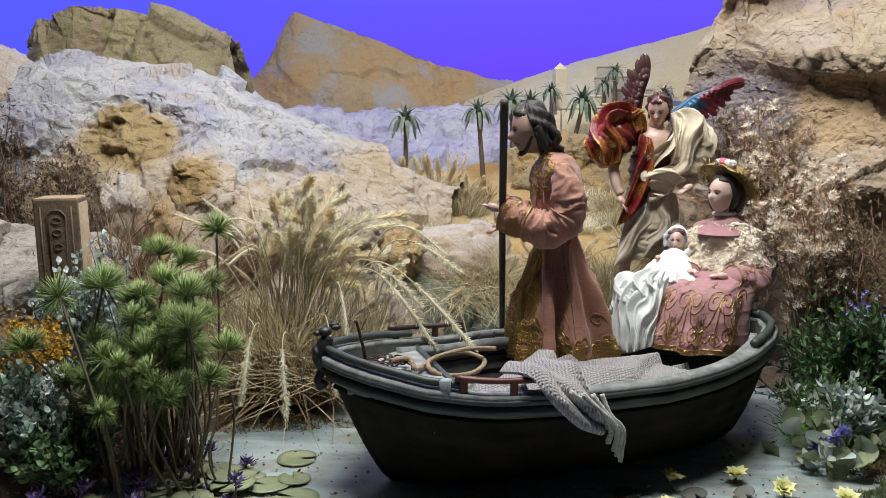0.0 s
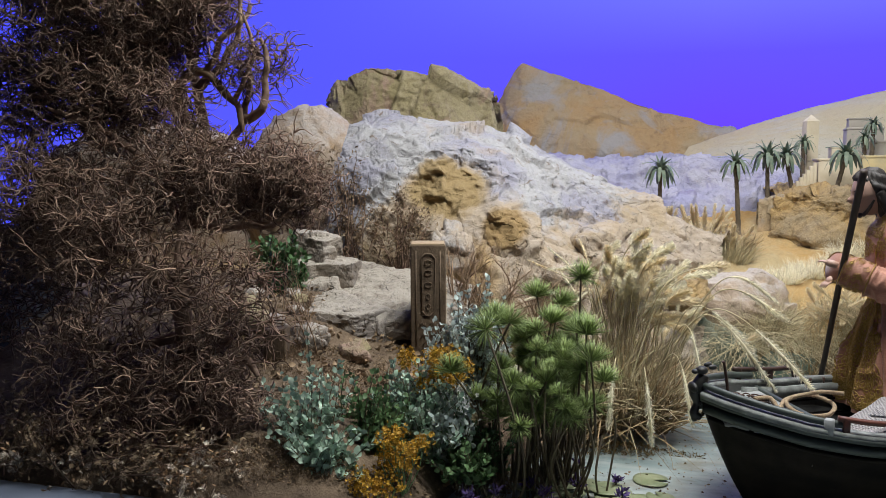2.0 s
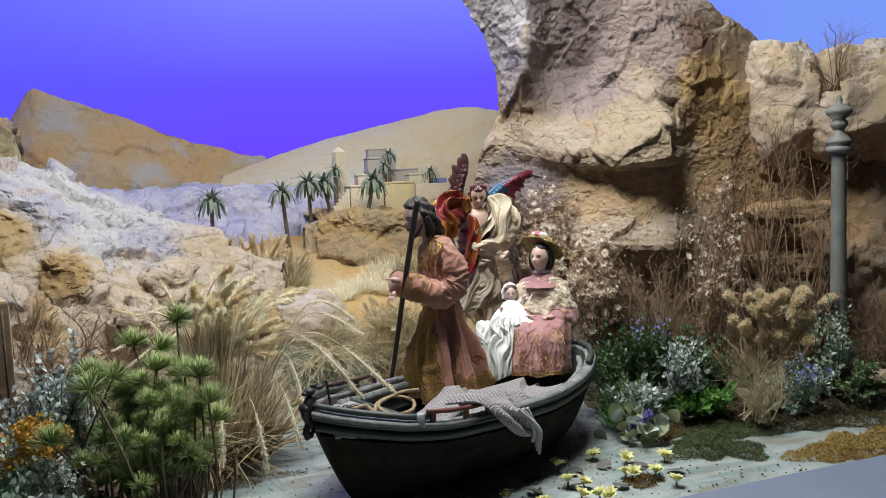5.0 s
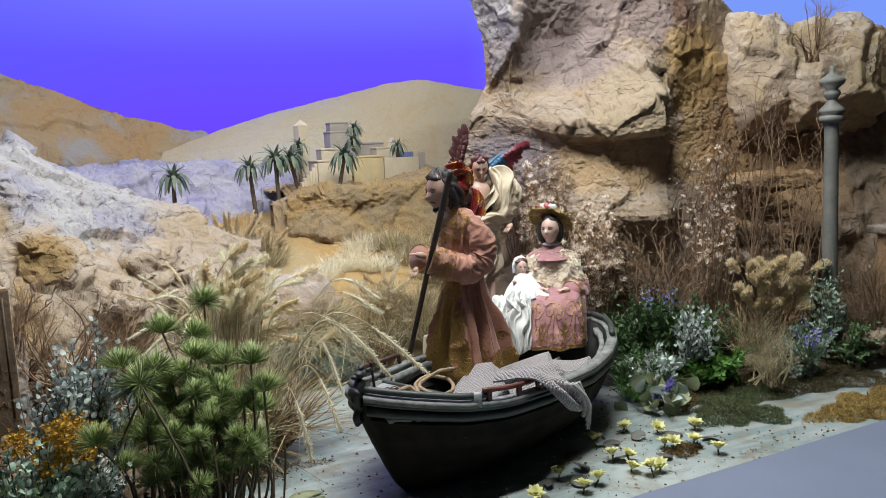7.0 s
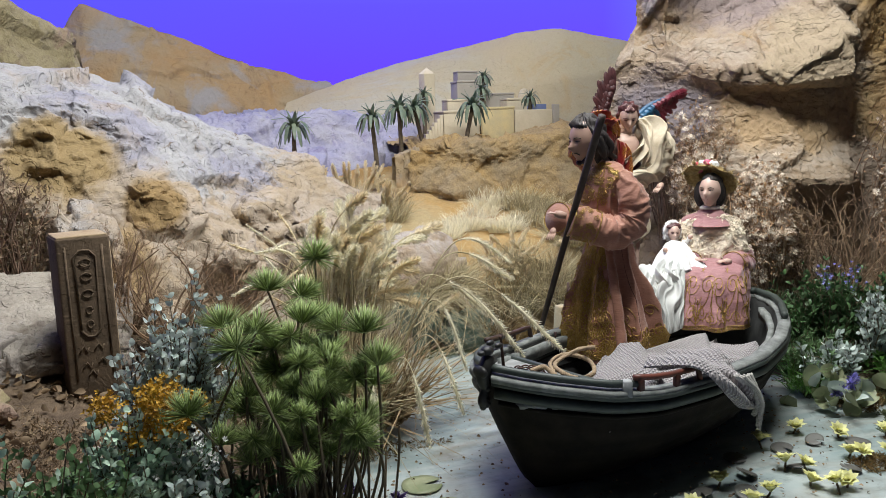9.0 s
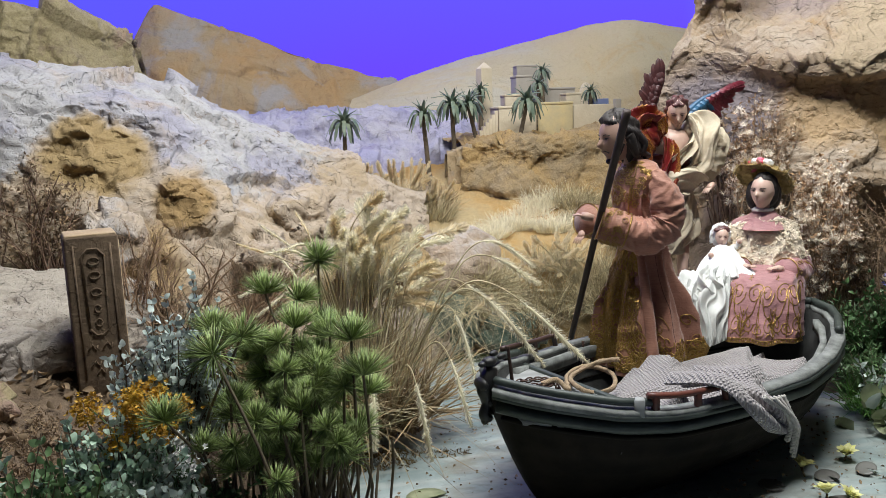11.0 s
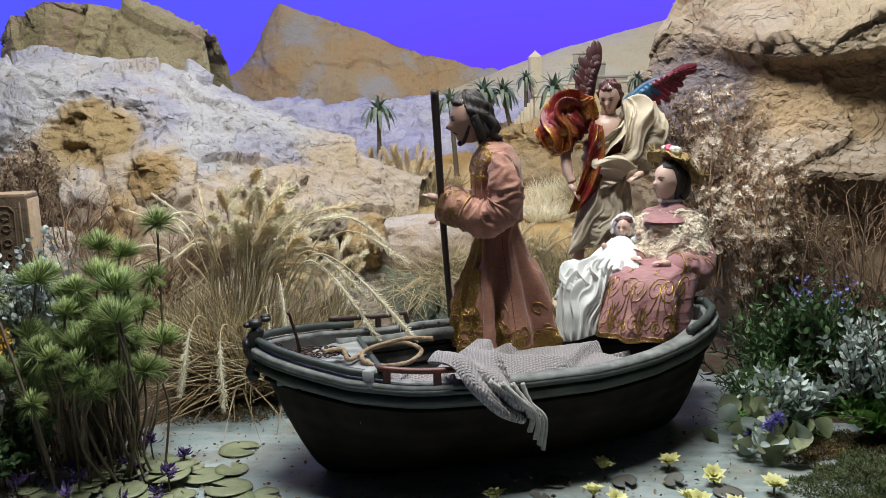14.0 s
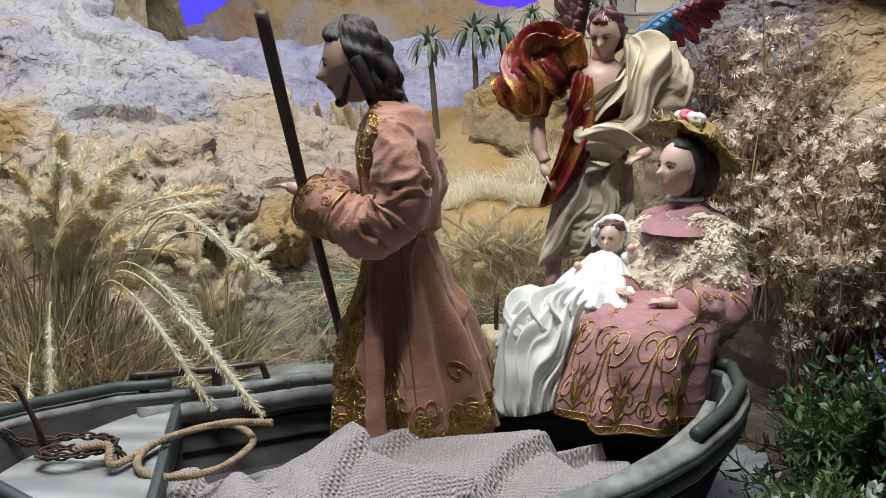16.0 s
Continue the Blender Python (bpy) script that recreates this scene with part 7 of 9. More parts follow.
MOSS_D = leafy("brown_green_moss", (0.10, 0.085, 0.04), (0.16, 0.13, 0.065), 0.95, island=0.5)
MOSS_B = leafy("rusty_moss", (0.17, 0.10, 0.035), (0.26, 0.18, 0.06), 0.95, island=0.5)
MOSS_Y = leafy("yellow_moss", (0.42, 0.29, 0.09), (0.55, 0.40, 0.14), 0.95, island=0.5)
LITTER = leafy("dry_leaf_litter", (0.34, 0.24, 0.14), (0.17, 0.11, 0.065), 0.8, island=0.6)
PALM_L = leafy("palm_frond", (0.10, 0.15, 0.11), (0.22, 0.25, 0.16), 0.55, island=0.45)
PALM_T = plain_mat("palm_trunk", (0.13, 0.10, 0.065), (0.075, 0.055, 0.035), 90, 0.9, relief=0.004, bf=120)


def t_blade(bend=0.35, n=5, w=0.5, fold=0.25):
    """A blade of unit length along z, bending towards x."""
    t = np.linspace(0, 1, n)
    x, z = bend * t ** 2, t * (1 - 0.25 * bend * t)
    wd = w * (1 - t ** 1.6) + 0.02
    v = np.concatenate([np.stack([x, -wd, z], 1), np.stack([x - fold * wd, 0 * wd, z], 1), np.stack([x, wd, z], 1)])
    f = [(i, i + 1, i + 1 + n, i + n) for i in range(n - 1)] + [(i + n, i + 1 + n, i + 1 + 2 * n, i + 2 * n) for i in range(n - 1)]
    return v, f


def t_leaf(w=0.5, fold=0.12, tip=1.0):
    """A leaf of unit length along z, in the yz plane, folded at its rib."""
    t = np.array([0.0, 0.2, 0.45, 0.7, 0.9, 1.0])
    wd = w * np.sin(np.pi * t ** 0.8) ** tip * 0.5 + 0.01
    cup = 0.10 * np.sin(np.pi * t)
    v = np.concatenate([np.stack([cup + fold * wd, -wd, t], 1), np.stack([cup, 0 * t, t], 1), np.stack([cup + fold * wd, wd, t], 1)])
    f = [(i, i + 1, i + 7, i + 6) for i in range(5)] + [(i + 6, i + 7, i + 13, i + 12) for i in range(5)]
    return v, f


def t_scale(w=0.24, fold=0.3):
    """A small chaff scale or crumb leaf of unit length, folded at its rib."""
    t = np.array([0.0, 0.45, 1.0])
    wd = w * np.array([0.15, 0.5, 0.03])
    v = np.concatenate([np.stack([0.08 * t + fold * wd, -wd, t], 1), np.stack([0.08 * t, 0 * t, t], 1), np.stack([0.08 * t + fold * wd, wd, t], 1)])
    return v, [(0, 1, 4, 3), (1, 2, 5, 4), (3, 4, 7, 6), (4, 5, 8, 7)]


def t_needle():
    a = np.array([0, 2.1, 4.2])
    v = np.concatenate([np.stack([np.cos(a), np.sin(a), 0 * a], 1), np.stack([0.8 * np.cos(a), 0.8 * np.sin(a), 0 * a + 0.6], 1), [[0, 0, 1.0]]])
    return v, [(0, 1, 4, 3), (1, 2, 5, 4), (2, 0, 3, 5), (3, 4, 6), (4, 5, 6), (5, 3, 6)]


def t_star(petals=9, w=0.13, lift=0.25, seed=1):
    """A small daisy head of unit radius facing z."""
    rg = np.random.default_rng(seed)
    v, f = [], []
    for k in range(petals):
        a = 2 * np.pi * k / petals + rg.normal(0, 0.12)
        l = 0.8 + 0.3 * rg.random()
        d, s = np.array([math.cos(a), math.sin(a), 0]), np.array([-math.sin(a), math.cos(a), 0])
        n = len(v)
        v += [d * 0.12, d * 0.55 * l + s * w + [0, 0, lift * 0.6], d * l + [0, 0, lift * (0.6 + 0.8 * rg.random())], d * 0.55 * l - s * w + [0, 0, lift * 0.6]]
        f.append((n, n + 1, n + 2, n + 3))
    n = len(v)
    for k in range(6):
        v.append(np.array([0.16 * math.cos(k * 1.047), 0.16 * math.sin(k * 1.047), 0.08]))
    v.append(np.array([0, 0, -0.18]))
    v.append(np.array([0, 0, 0.2]))
    f += [(n + k, n + (k + 1) % 6, n + 7) for k in range(6)] + [(n + k, n + 6, n + (k + 1) % 6) for k in range(6)]
    return np.array(v), f


def t_twig(seed, segs=7, kink=0.5):
    """A crooked twig of unit length with a side spur."""
    rg = np.random.default_rng(seed)
    p = np.cumsum(np.concatenate([[[0, 0, 0]], np.stack([rg.normal(0, kink / segs * 1.3, segs), rg.normal(0, kink / segs * 1.3, segs), np.full(segs, 1.0 / segs)], 1)]), 0)
    a, b = tube(p, np.linspace(1.0, 0.45, segs + 1) * 0.012, 3, False)
    i = segs // 2
    q = np.array([p[i], p[i] + rg.normal(0, 0.13, 3) + [0, 0, 0.1], p[i] + rg.normal(0, 0.2, 3) + [0, 0, 0.25]])
    c, d = tube(q, [0.008, 0.006, 0.004], 3, False)
    return np.concatenate([a, c]), list(b) + [tuple(k + len(a) for k in t) for t in d]


def t_spray(seed):
    """A curly spray of twigs, about one unit across."""
    rg = np.random.default_rng(seed)
    acc = Acc()
    for j in range(6):
        p, d = [np.array([0.0, 0, 0.0]) if j == 0 else main[rg.integers(1, 5)]], rg.normal(size=3) + [0, 0, 0.7]
        d /= np.linalg.norm(d)
        turn = rg.normal(0, 0.38, 3)
        for i in range(5):
            d = d + np.cross(turn, d) * 0.55 + rg.normal(0, 0.34, 3)
            d /= np.linalg.norm(d)
            p.append(p[-1] + d * (0.23 if j == 0 else 0.155))
        p = np.array(p)
        if j == 0:
            main = p
        acc.add(tube(p, np.linspace(0.036, 0.019, 6) if j == 0 else np.linspace(0.026, 0.013, 6), 3, False))
    return acc.verts(), acc.f


def unit(rng, n):
    d = rng.normal(size=(n, 3))
    return d / np.linalg.norm(d, axis=1, keepdims=True)


def bent(a, b, sag, n=10, rng=RNG):
    """A stem from a to b that bows."""
    a, b = np.array(a, float), np.array(b, float)
    mid = a * 0.5 + b * 0.5 + np.array([0, 0, sag]) + rng.normal(0, 0.08, 3) * np.linalg.norm(b - a)
    return catmull([a, mid, b], n)


# dry tree on the left: trunk, limbs and clouds of crooked twigs
def dry_tree():
    rng = np.random.default_rng(12)
    t = thing("dry_tree", "gnarled leafless dark brown tree, dense with crooked twigs", "tree", at=(-1.13, 1.14, 0.1))
    part("trunk", tube(catmull([(-1.13, 1.14, 0.02), (-1.125, 1.13, 0.25), (-1.135, 1.13, 0.40), (-1.19, 1.24, 0.55), (-1.22, 1.38, 0.68), (-1.28, 1.45, 0.85), (-1.33, 1.46, 1.08)], 50), np.interp(np.linspace(0, 1, 50), [0, 0.3, 1], [0.026, 0.018, 0.010]), 12), TWIG, t)
    limbs = [[(-1.22, 1.38, 0.68), (-1.17, 1.42, 0.74), (-1.15, 1.45, 0.82), (-1.13, 1.46, 0.95)], [(-1.22, 1.38, 0.68), (-1.30, 1.4, 0.78), (-1.42, 1.4, 0.9)], [(-1.28, 1.45, 0.85), (-1.2, 1.46, 0.93), (-1.15, 1.48, 1.05)],
             [(-1.19, 1.24, 0.55), (-1.06, 1.28, 0.54), (-0.98, 1.30, 0.56), (-0.93, 1.33, 0.62)], [(-1.135, 1.13, 0.40), (-1.3, 1.15, 0.5), (-1.5, 1.15, 0.56)], [(-1.125, 1.13, 0.25), (-1.0, 1.12, 0.28), (-0.95, 1.1, 0.26)],
             [(-1.13, 1.13, 0.33), (-1.25, 1.1, 0.3), (-1.38, 1.08, 0.32)], [(-1.21, 1.3, 0.6), (-1.35, 1.25, 0.72), (-1.5, 1.2, 0.8)], [(-1.16, 1.44, 0.78), (-1.10, 1.42, 0.80), (-1.08, 1.42, 0.88), (-1.09, 1.42, 0.96)]]
    for l in limbs:
        p = catmull(l, 26)
        p = p + 0.008 * np.stack([vnoise(p * 30, 1), vnoise(p * 30, 2), vnoise(p * 30, 3)], 1)
        part("limb", tube(p, np.linspace(0.013, 0.0045, 26), 8), TWIG, t)
    for l, r0, r1 in (([(-1.20, 1.40, 0.70), (-1.29, 1.42, 0.78), (-1.31, 1.42, 0.87), (-1.24, 1.42, 0.885), (-1.17, 1.42, 0.82), (-1.145, 1.42, 0.75)], 0.017, 0.006), ([(-1.24, 1.42, 0.88), (-1.20, 1.42, 0.95), (-1.15, 1.42, 1.0), (-1.14, 1.42, 1.06)], 0.009, 0.004),
                      ([(-1.17, 1.42, 0.82), (-1.13, 1.42, 0.88), (-1.12, 1.42, 0.95), (-1.14, 1.42, 1.02)], 0.007, 0.003), ([(-1.254, 1.2, 0.54), (-1.21, 1.17, 0.47), (-1.17, 1.15, 0.40), (-1.146, 1.14, 0.33)], 0.012, 0.012), ([(-1.30, 1.42, 0.80), (-1.38, 1.40, 0.9), (-1.45, 1.38, 1.05), (-1.46, 1.38, 1.2)], 0.012, 0.005)):
        p = catmull(l, 30)
        p = p + 0.007 * np.stack([vnoise(p * 26, 5), vnoise(p * 26, 6), vnoise(p * 26, 7)], 1)
        part("limb", tube(p, np.linspace(r0, r1, 30), 9), TWIG_TAN, t)
    clouds = [((-1.44, 1.36, 1.06), 0.19, 340), ((-1.27, 1.42, 1.06), 0.12, 170), ((-1.58, 1.3, 0.88), 0.18, 272), ((-1.38, 1.32, 0.82), 0.14, 224), ((-1.13, 1.44, 0.90), 0.08, 40),
              ((-1.06, 1.34, 0.64), 0.11, 120), ((-0.98, 1.33, 0.62), 0.07, 56), ((-1.20, 1.26, 0.64), 0.12, 152), ((-1.5, 1.2, 0.62), 0.18, 200), ((-1.34, 1.14, 0.50), 0.15, 160), ((-1.58, 1.12, 0.42), 0.16, 124),
              ((-1.14, 1.14, 0.44), 0.10, 74), ((-1.03, 1.13, 0.34), 0.08, 55), ((-1.17, 1.08, 0.24), 0.11, 93), ((-1.04, 1.09, 0.22), 0.10, 80), ((-1.32, 1.06, 0.30), 0.12, 68), ((-1.12, 1.05, 0.14), 0.09, 55), ((-1.30, 1.03, 0.16), 0.10, 49), ((-1.03, 1.2, 0.45), 0.05, 18), ((-1.58, 1.34, 1.14), 0.15, 220), ((-1.38, 1.40, 0.95), 0.11, 150)]
    for k, (c, r, n) in enumerate(clouds):
        n = int(n * (2.1 if c[2] > 0.6 else 1.6))
        d = unit(rng, n)
        rad = r * rng.random(n) ** 0.5
        pos = np.array(c) + d * rad[:, None] * np.array([1.15, 0.8, 0.85])
        way = d * 0.5 + unit(rng, n) * 0.9 + np.array([0.15, -0.2, 0.0])
        acc = Acc()
        for s in range(3):
            sel = np.arange(n) % 3 == s
            tv, tf = t_spray(100 + s + 3 * (k % 4))
            acc.add(scatter(tv, tf, pos[sel], frames_from(way[sel], rng.random(sel.sum()) * 6.28), 0.040 + 0.034 * rng.random(sel.sum())))
        tagged(part("twig_tangle", acc, [TWIG], t), kind="stuff")


dry_tree()


def flower_bush(name, label, c, size, stems, flowers, fmat, smat, seed, fsize=0.0145, base=None, lean=(0, -0.2, 0.3), group="dry flower bushes"):
    """Thin branching stems with daisy heads near their tips."""
    rng = np.random.default_rng(seed)
    c, size = np.array(c, float), np.array(size, float)
    base = np.array(base if base is not None else c - [0, 0, size[2]], float)
    t = thing(name, label, "bush", group, at=tuple(base))
    acc, tips = Acc(), []
    for k in range(stems):
        e = c + unit(rng, 1)[0] * size * (0.55 + 0.5 * rng.random())
        b = base + rng.normal(0, 0.18, 3) * [size[0], size[1], 0]
        p = bent(b, e, 0.02, 9, rng)
        acc.add(tube(p, np.linspace(0.0022, 0.0009, 9), 4, False))
        for j in range(6):
            i = rng.integers(4, 9)
            q = p[i] + rng.normal(0, 0.10, 3) * size + np.array([0, 0, 0.01])
            acc.add(tube(np.array([p[i], (p[i] + q) / 2 + rng.normal(0, 0.004, 3), q]), [0.0008, 0.0007, 0.0005], 3, False))
            tips.append(q)
        tips.append(e)
    tagged(part("stem_tangle", acc, [smat], t), kind="stuff")
    tips = np.array(tips)
    pick = tips[rng.integers(0, len(tips), flowers)] + rng.normal(0, 0.006, (flowers, 3))
    acc = Acc()
    for s in range(3):
        sel = np.arange(flowers) % 3 == s
        tv, tf = t_star(13 + s, 0.085, 0.2 + 0.25 * s, s)
        way = unit(rng, sel.sum()) * 0.8 + np.array(lean)
        acc.add(scatter(tv, tf, pick[sel], frames_from(way, rng.random(sel.sum()) * 6.28), fsize * (0.55 + 0.65 * rng.random(sel.sum()))))
    tagged(part("bloom", acc, [fmat], t), kind="stuff")
    # a few dry leaves
    n = int(flowers * (6.0 if fmat is PETAL_BROWN else 2.6))
    tv, tf = t_scale(0.5, 0.3)
    part("dry_foliage", scatter(tv, tf, tips[rng.integers(0, len(tips), n)] + rng.normal(0, 0.012, (n, 3)), frames_from(unit(rng, n), rng.random(n) * 6.28), 0.006 + 0.007 * rng.random(n)), LITTER if fmat is PETAL_BROWN else DRYLEAF, t)


DF = "dried wild flower bush with cream star heads, against the cliff"
flower_bush("dry_flower_bush", DF, (0.79, 1.96, 0.48), (0.09, 0.05, 0.10), 46, 420, PETAL, TWIG_TAN, 31, base=(0.80, 1.93, 0.2))
flower_bush("dry_flower_bush", DF, (0.88, 1.82, 0.44), (0.09, 0.06, 0.10), 46, 400, PETAL, TWIG_TAN, 32, base=(0.88, 1.78, 0.1))
flower_bush("dry_flower_bush", DF, (0.83, 1.74, 0.36), (0.09, 0.07, 0.12), 52, 400, PETAL, TWIG_TAN, 33, 0.014, base=(0.86, 1.74, 0.08))
flower_bush("dry_flower_bush", DF, (0.93, 1.76, 0.34), (0.08, 0.07, 0.14), 40, 200, PETAL_BROWN, TWIG, 36, 0.010, base=(0.93, 1.76, 0.08))
flower_bush("dry_flower_bush", DF, (1.32, 1.76, 0.56), (0.11, 0.07, 0.15), 46, 190, PETAL, TWIG, 34, 0.0105, base=(1.3, 1.76, 0.2))
flower_bush("dry_flower_bush", DF, (1.23, 1.66, 0.40), (0.11, 0.07, 0.13), 46, 150, PETAL, TWIG_TAN, 35, 0.0115, base=(1.23, 1.66, 0.1))
flower_bush("dry_flower_bush", DF, (0.84, 2.00, 0.60), (0.10, 0.05, 0.09), 50, 330, PETAL, TWIG_TAN, 37, 0.0115, base=(0.84, 1.98, 0.3))
flower_bush("dry_flower_bush", DF, (0.76, 2.08, 0.58), (0.07, 0.04, 0.09), 36, 120, PETAL_BROWN, TWIG, 43, 0.011, base=(0.77, 2.06, 0.3))
flower_bush("dry_flower_bush", "dark brown heap of dried flowers under the dry tree", (-1.22, 1.0, 0.10), (0.28, 0.08, 0.10), 70, 420, PETAL_BROWN, TWIG, 44, 0.011, base=(-1.22, 1.0, -0.02))
flower_bush("dry_flower_bush", "dark brown heap of dried flowers under the dry tree", (-1.45, 1.02, 0.12), (0.18, 0.08, 0.12), 60, 320, PETAL_BROWN, TWIG, 45, 0.011, base=(-1.45, 1.02, -0.02))
flower_bush("dry_flower_bush", "dark dry flower bush before the pale rock", (-0.92, 1.96, 0.47), (0.11, 0.06, 0.11), 46, 150, PETAL_BROWN, TWIG, 38, 0.010, base=(-0.92, 1.96, 0.3))
flower_bush("dry_flower_bush", "dark dry flower bush before the pale rock", (-1.12, 2.02, 0.55), (0.12, 0.07, 0.16), 46, 170, PETAL_BROWN, TWIG, 39, 0.011, base=(-1.1, 2.0, 0.3))
flower_bush("dry_flower_bush", "dark dry flower bush before the pale rock", (-1.28, 2.0, 0.62), (0.10, 0.07, 0.14), 40, 140, PETAL_BROWN, TWIG, 40, 0.010, base=(-1.26, 2.0, 0.35))
flower_bush("dry_flower_bush", "low heap of dried cream flowers under the dry tree", (-1.05, 1.0, 0.08), (0.16, 0.07, 0.07), 40, 300, PETAL, TWIG, 41, 0.010, base=(-1.05, 1.0, -0.02))
flower_bush("dry_flower_bush", "low heap of dried cream flowers under the dry tree", (-1.35, 1.0, 0.08), (0.16, 0.07, 0.07), 40, 280, PETAL, TWIG, 42, 0.010, base=(-1.35, 1.0, -0.02))


def twig_bush(name, label, base, c, size, n, mat, seed, length=(0.05, 0.12)):
    rng = np.random.default_rng(seed)
    t = thing(name, label, "bush", "dry twig bushes", at=tuple(base))
    base, c, size = np.array(base, float), np.array(c, float), np.array(size, float)
    acc = Acc()
    ends = []
    for k in range(n // 8):
        e = c + unit(rng, 1)[0] * size
        p = bent(base + rng.normal(0, 0.02, 3) * [1, 1, 0], e, 0.01, 9, rng)
        acc.add(tube(p, np.linspace(0.0028, 0.001, 9), 4, False))
        ends += [p[i] for i in range(3, 9)]
    tagged(part("stem_tangle", acc, [mat], t), kind="stuff")
    ends = np.array(ends)
    acc = Acc()
    for s in range(3):
        m = n // 3
        pos = ends[rng.integers(0, len(ends), m)]
        tv, tf = t_twig(seed * 7 + s, 6, 0.5)
        way = (pos - base) / (np.linalg.norm(pos - base, axis=1, keepdims=True) + 1e-9) + unit(rng, m) * 0.6
        acc.add(scatter(tv, tf, pos, frames_from(way, rng.random(m) * 6.28), length[0] + (length[1] - length[0]) * rng.random(m)))
    tagged(part("twig_tangle", acc, [mat], t), kind="stuff")


twig_bush("dry_twig_bush", "bare reddish-brown twig bush at the cliff foot", (1.03, 1.66, 0.08), (1.03, 1.66, 0.32), (0.12, 0.06, 0.13), 150, TWIG_TAN, 51)
twig_bush("dry_twig_bush", "tangled bare brown bush behind the column", (1.55, 1.62, 0.1), (1.56, 1.62, 0.48), (0.16, 0.08, 0.28), 260, TWIG_TAN, 52)
twig_bush("dry_twig_bush", "tangled bare brown bush behind the column", (1.45, 1.72, 0.3), (1.46, 1.72, 0.68), (0.16, 0.06, 0.16), 150, TWIG_TAN, 53)
twig_bush("dry_twig_bush", "bare brown bush beside the pedestal", (1.66, 1.40, 0.05), (1.64, 1.40, 0.22), (0.12, 0.08, 0.14), 360, TWIG_TAN, 54)
twig_bush("dry_twig_bush", "thin bare bush behind the inscribed pillar", (-0.62, 1.75, 0.22), (-0.60, 1.75, 0.34), (0.12, 0.06, 0.09), 220, TWIG_TAN, 55, (0.03, 0.07))
twig_bush("dry_twig_bush", "pale bare bush between slab and tree", (-1.02, 1.40, 0.10), (-1.02, 1.40, 0.30), (0.05, 0.05, 0.13), 120, TWIG_TAN, 56, (0.04, 0.09))
twig_bush("dry_twig_bush", "fine tan bare bush on the slope behind the wheat", (-0.50, 1.80, 0.20), (-0.48, 1.80, 0.30), (0.14, 0.06, 0.07), 320, TWIG_TAN, 58, (0.03, 0.06))
twig_bush("dry_twig_bush", "fine tan bare bush on the slope behind the wheat", (-0.72, 1.80, 0.24), (-0.70, 1.80, 0.36), (0.10, 0.05, 0.09), 260, TWIG_TAN, 59, (0.03, 0.07))
twig_bush("dry_twig_bush", "thin bare bush on the cliff top", (1.75, 1.72, 0.95), (1.75, 1.7, 1.06), (0.12, 0.04, 0.08), 160, TWIG_TAN, 57, (0.03, 0.07))


def grass(name, label, base, spread, height, n, mat, seed, bend=0.45, width=0.0016, lean=(0, 0, 0), group="dry grass tufts"):
    """A tuft of blades, fanning out."""
    rng = np.random.default_rng(seed)
    t = thing(name, label, "grass", group, at=tuple(base))
    base = np.array(base, float)
    acc = Acc()
    near = base[1] < 2.15
    n = int(n * (1.5 if near else 2.6))
    width = width * (1.7 if near else 1.0)
    for s in range(3):
        m = n // 3
        a = rng.random(m) * 6.28
        r = np.sqrt(rng.random(m))
        off = np.stack([np.cos(a) * r * spread[0], np.sin(a) * r * spread[1], 0 * a], 1)
        way = np.stack([np.cos(a) * r * 0.55, np.sin(a) * r * 0.4, np.ones(m)], 1) + rng.normal(0, 0.26, (m, 3)) + np.array(lean)
        tv, tf = t_blade(bend * (0.4 + 0.6 * s), 5, 1.0, 0.004)
        wide = width * (0.55 + 0.5 * rng.random(m))
        l = height * (0.5 + 0.6 * rng.random(m))
        fr = frames_from(way, rng.random(m) * 6.28)
        acc.add(scatter(tv, tf, base + off, fr, np.stack([l, wide, l], 1)))
    tagged(part("foliage", acc, [mat], t), kind="stuff")
    return t


def ear(path, r, mat, parent, seed, name="ear", awn=1.2):
    """A feathery seed head along a curve."""
    rng = np.random.default_rng(seed)
    c = catmull(path, 40)
    tv, tf = t_scale(0.16, 0.3)
    n = 480
    i = rng.integers(0, 40, n)
    t = np.gradient(c, axis=0)
    t /= np.linalg.norm(t, axis=1, keepdims=True)
    k = np.sin(np.pi * (0.12 + 0.80 * i / 39.0)) ** 0.6
    out = unit(rng, n)
    out -= t[i] * (out * t[i]).sum(1, keepdims=True)
    way = t[i] * 1.0 + out * awn
    acc = Acc()
    acc.add(scatter(tv, tf, c[i] + out * (r * 0.30 * k)[:, None], frames_from(way, rng.random(n) * 6.28), r * 0.95 * k * (0.6 + 0.7 * rng.random(n))))
    acc.add(tube(c, r * 0.36 * np.sin(np.pi * (0.1 + 0.8 * np.linspace(0, 1, 40))), 5))
    return part(name, acc, [mat], parent)


def reed(root, tip, bow, el, r, mat, parent, seed):
    """A stalk that ends in an ear."""
    root, tip, bow = np.array(root, float), np.array(tip, float), np.array(bow, float)
    p = catmull([root, bow, tip], 40)
    d = np.concatenate([[0], np.cumsum(np.linalg.norm(np.diff(p, axis=0), axis=1))])
    k = int(np.searchsorted(d, d[-1] - el))
    k = min(max(k, 4), 34)
    st = part("stalk", tube(p[: k + 2], 0.0014, 4, False), STRAWG, parent)
    ear(p[k:], r, mat, parent, seed)


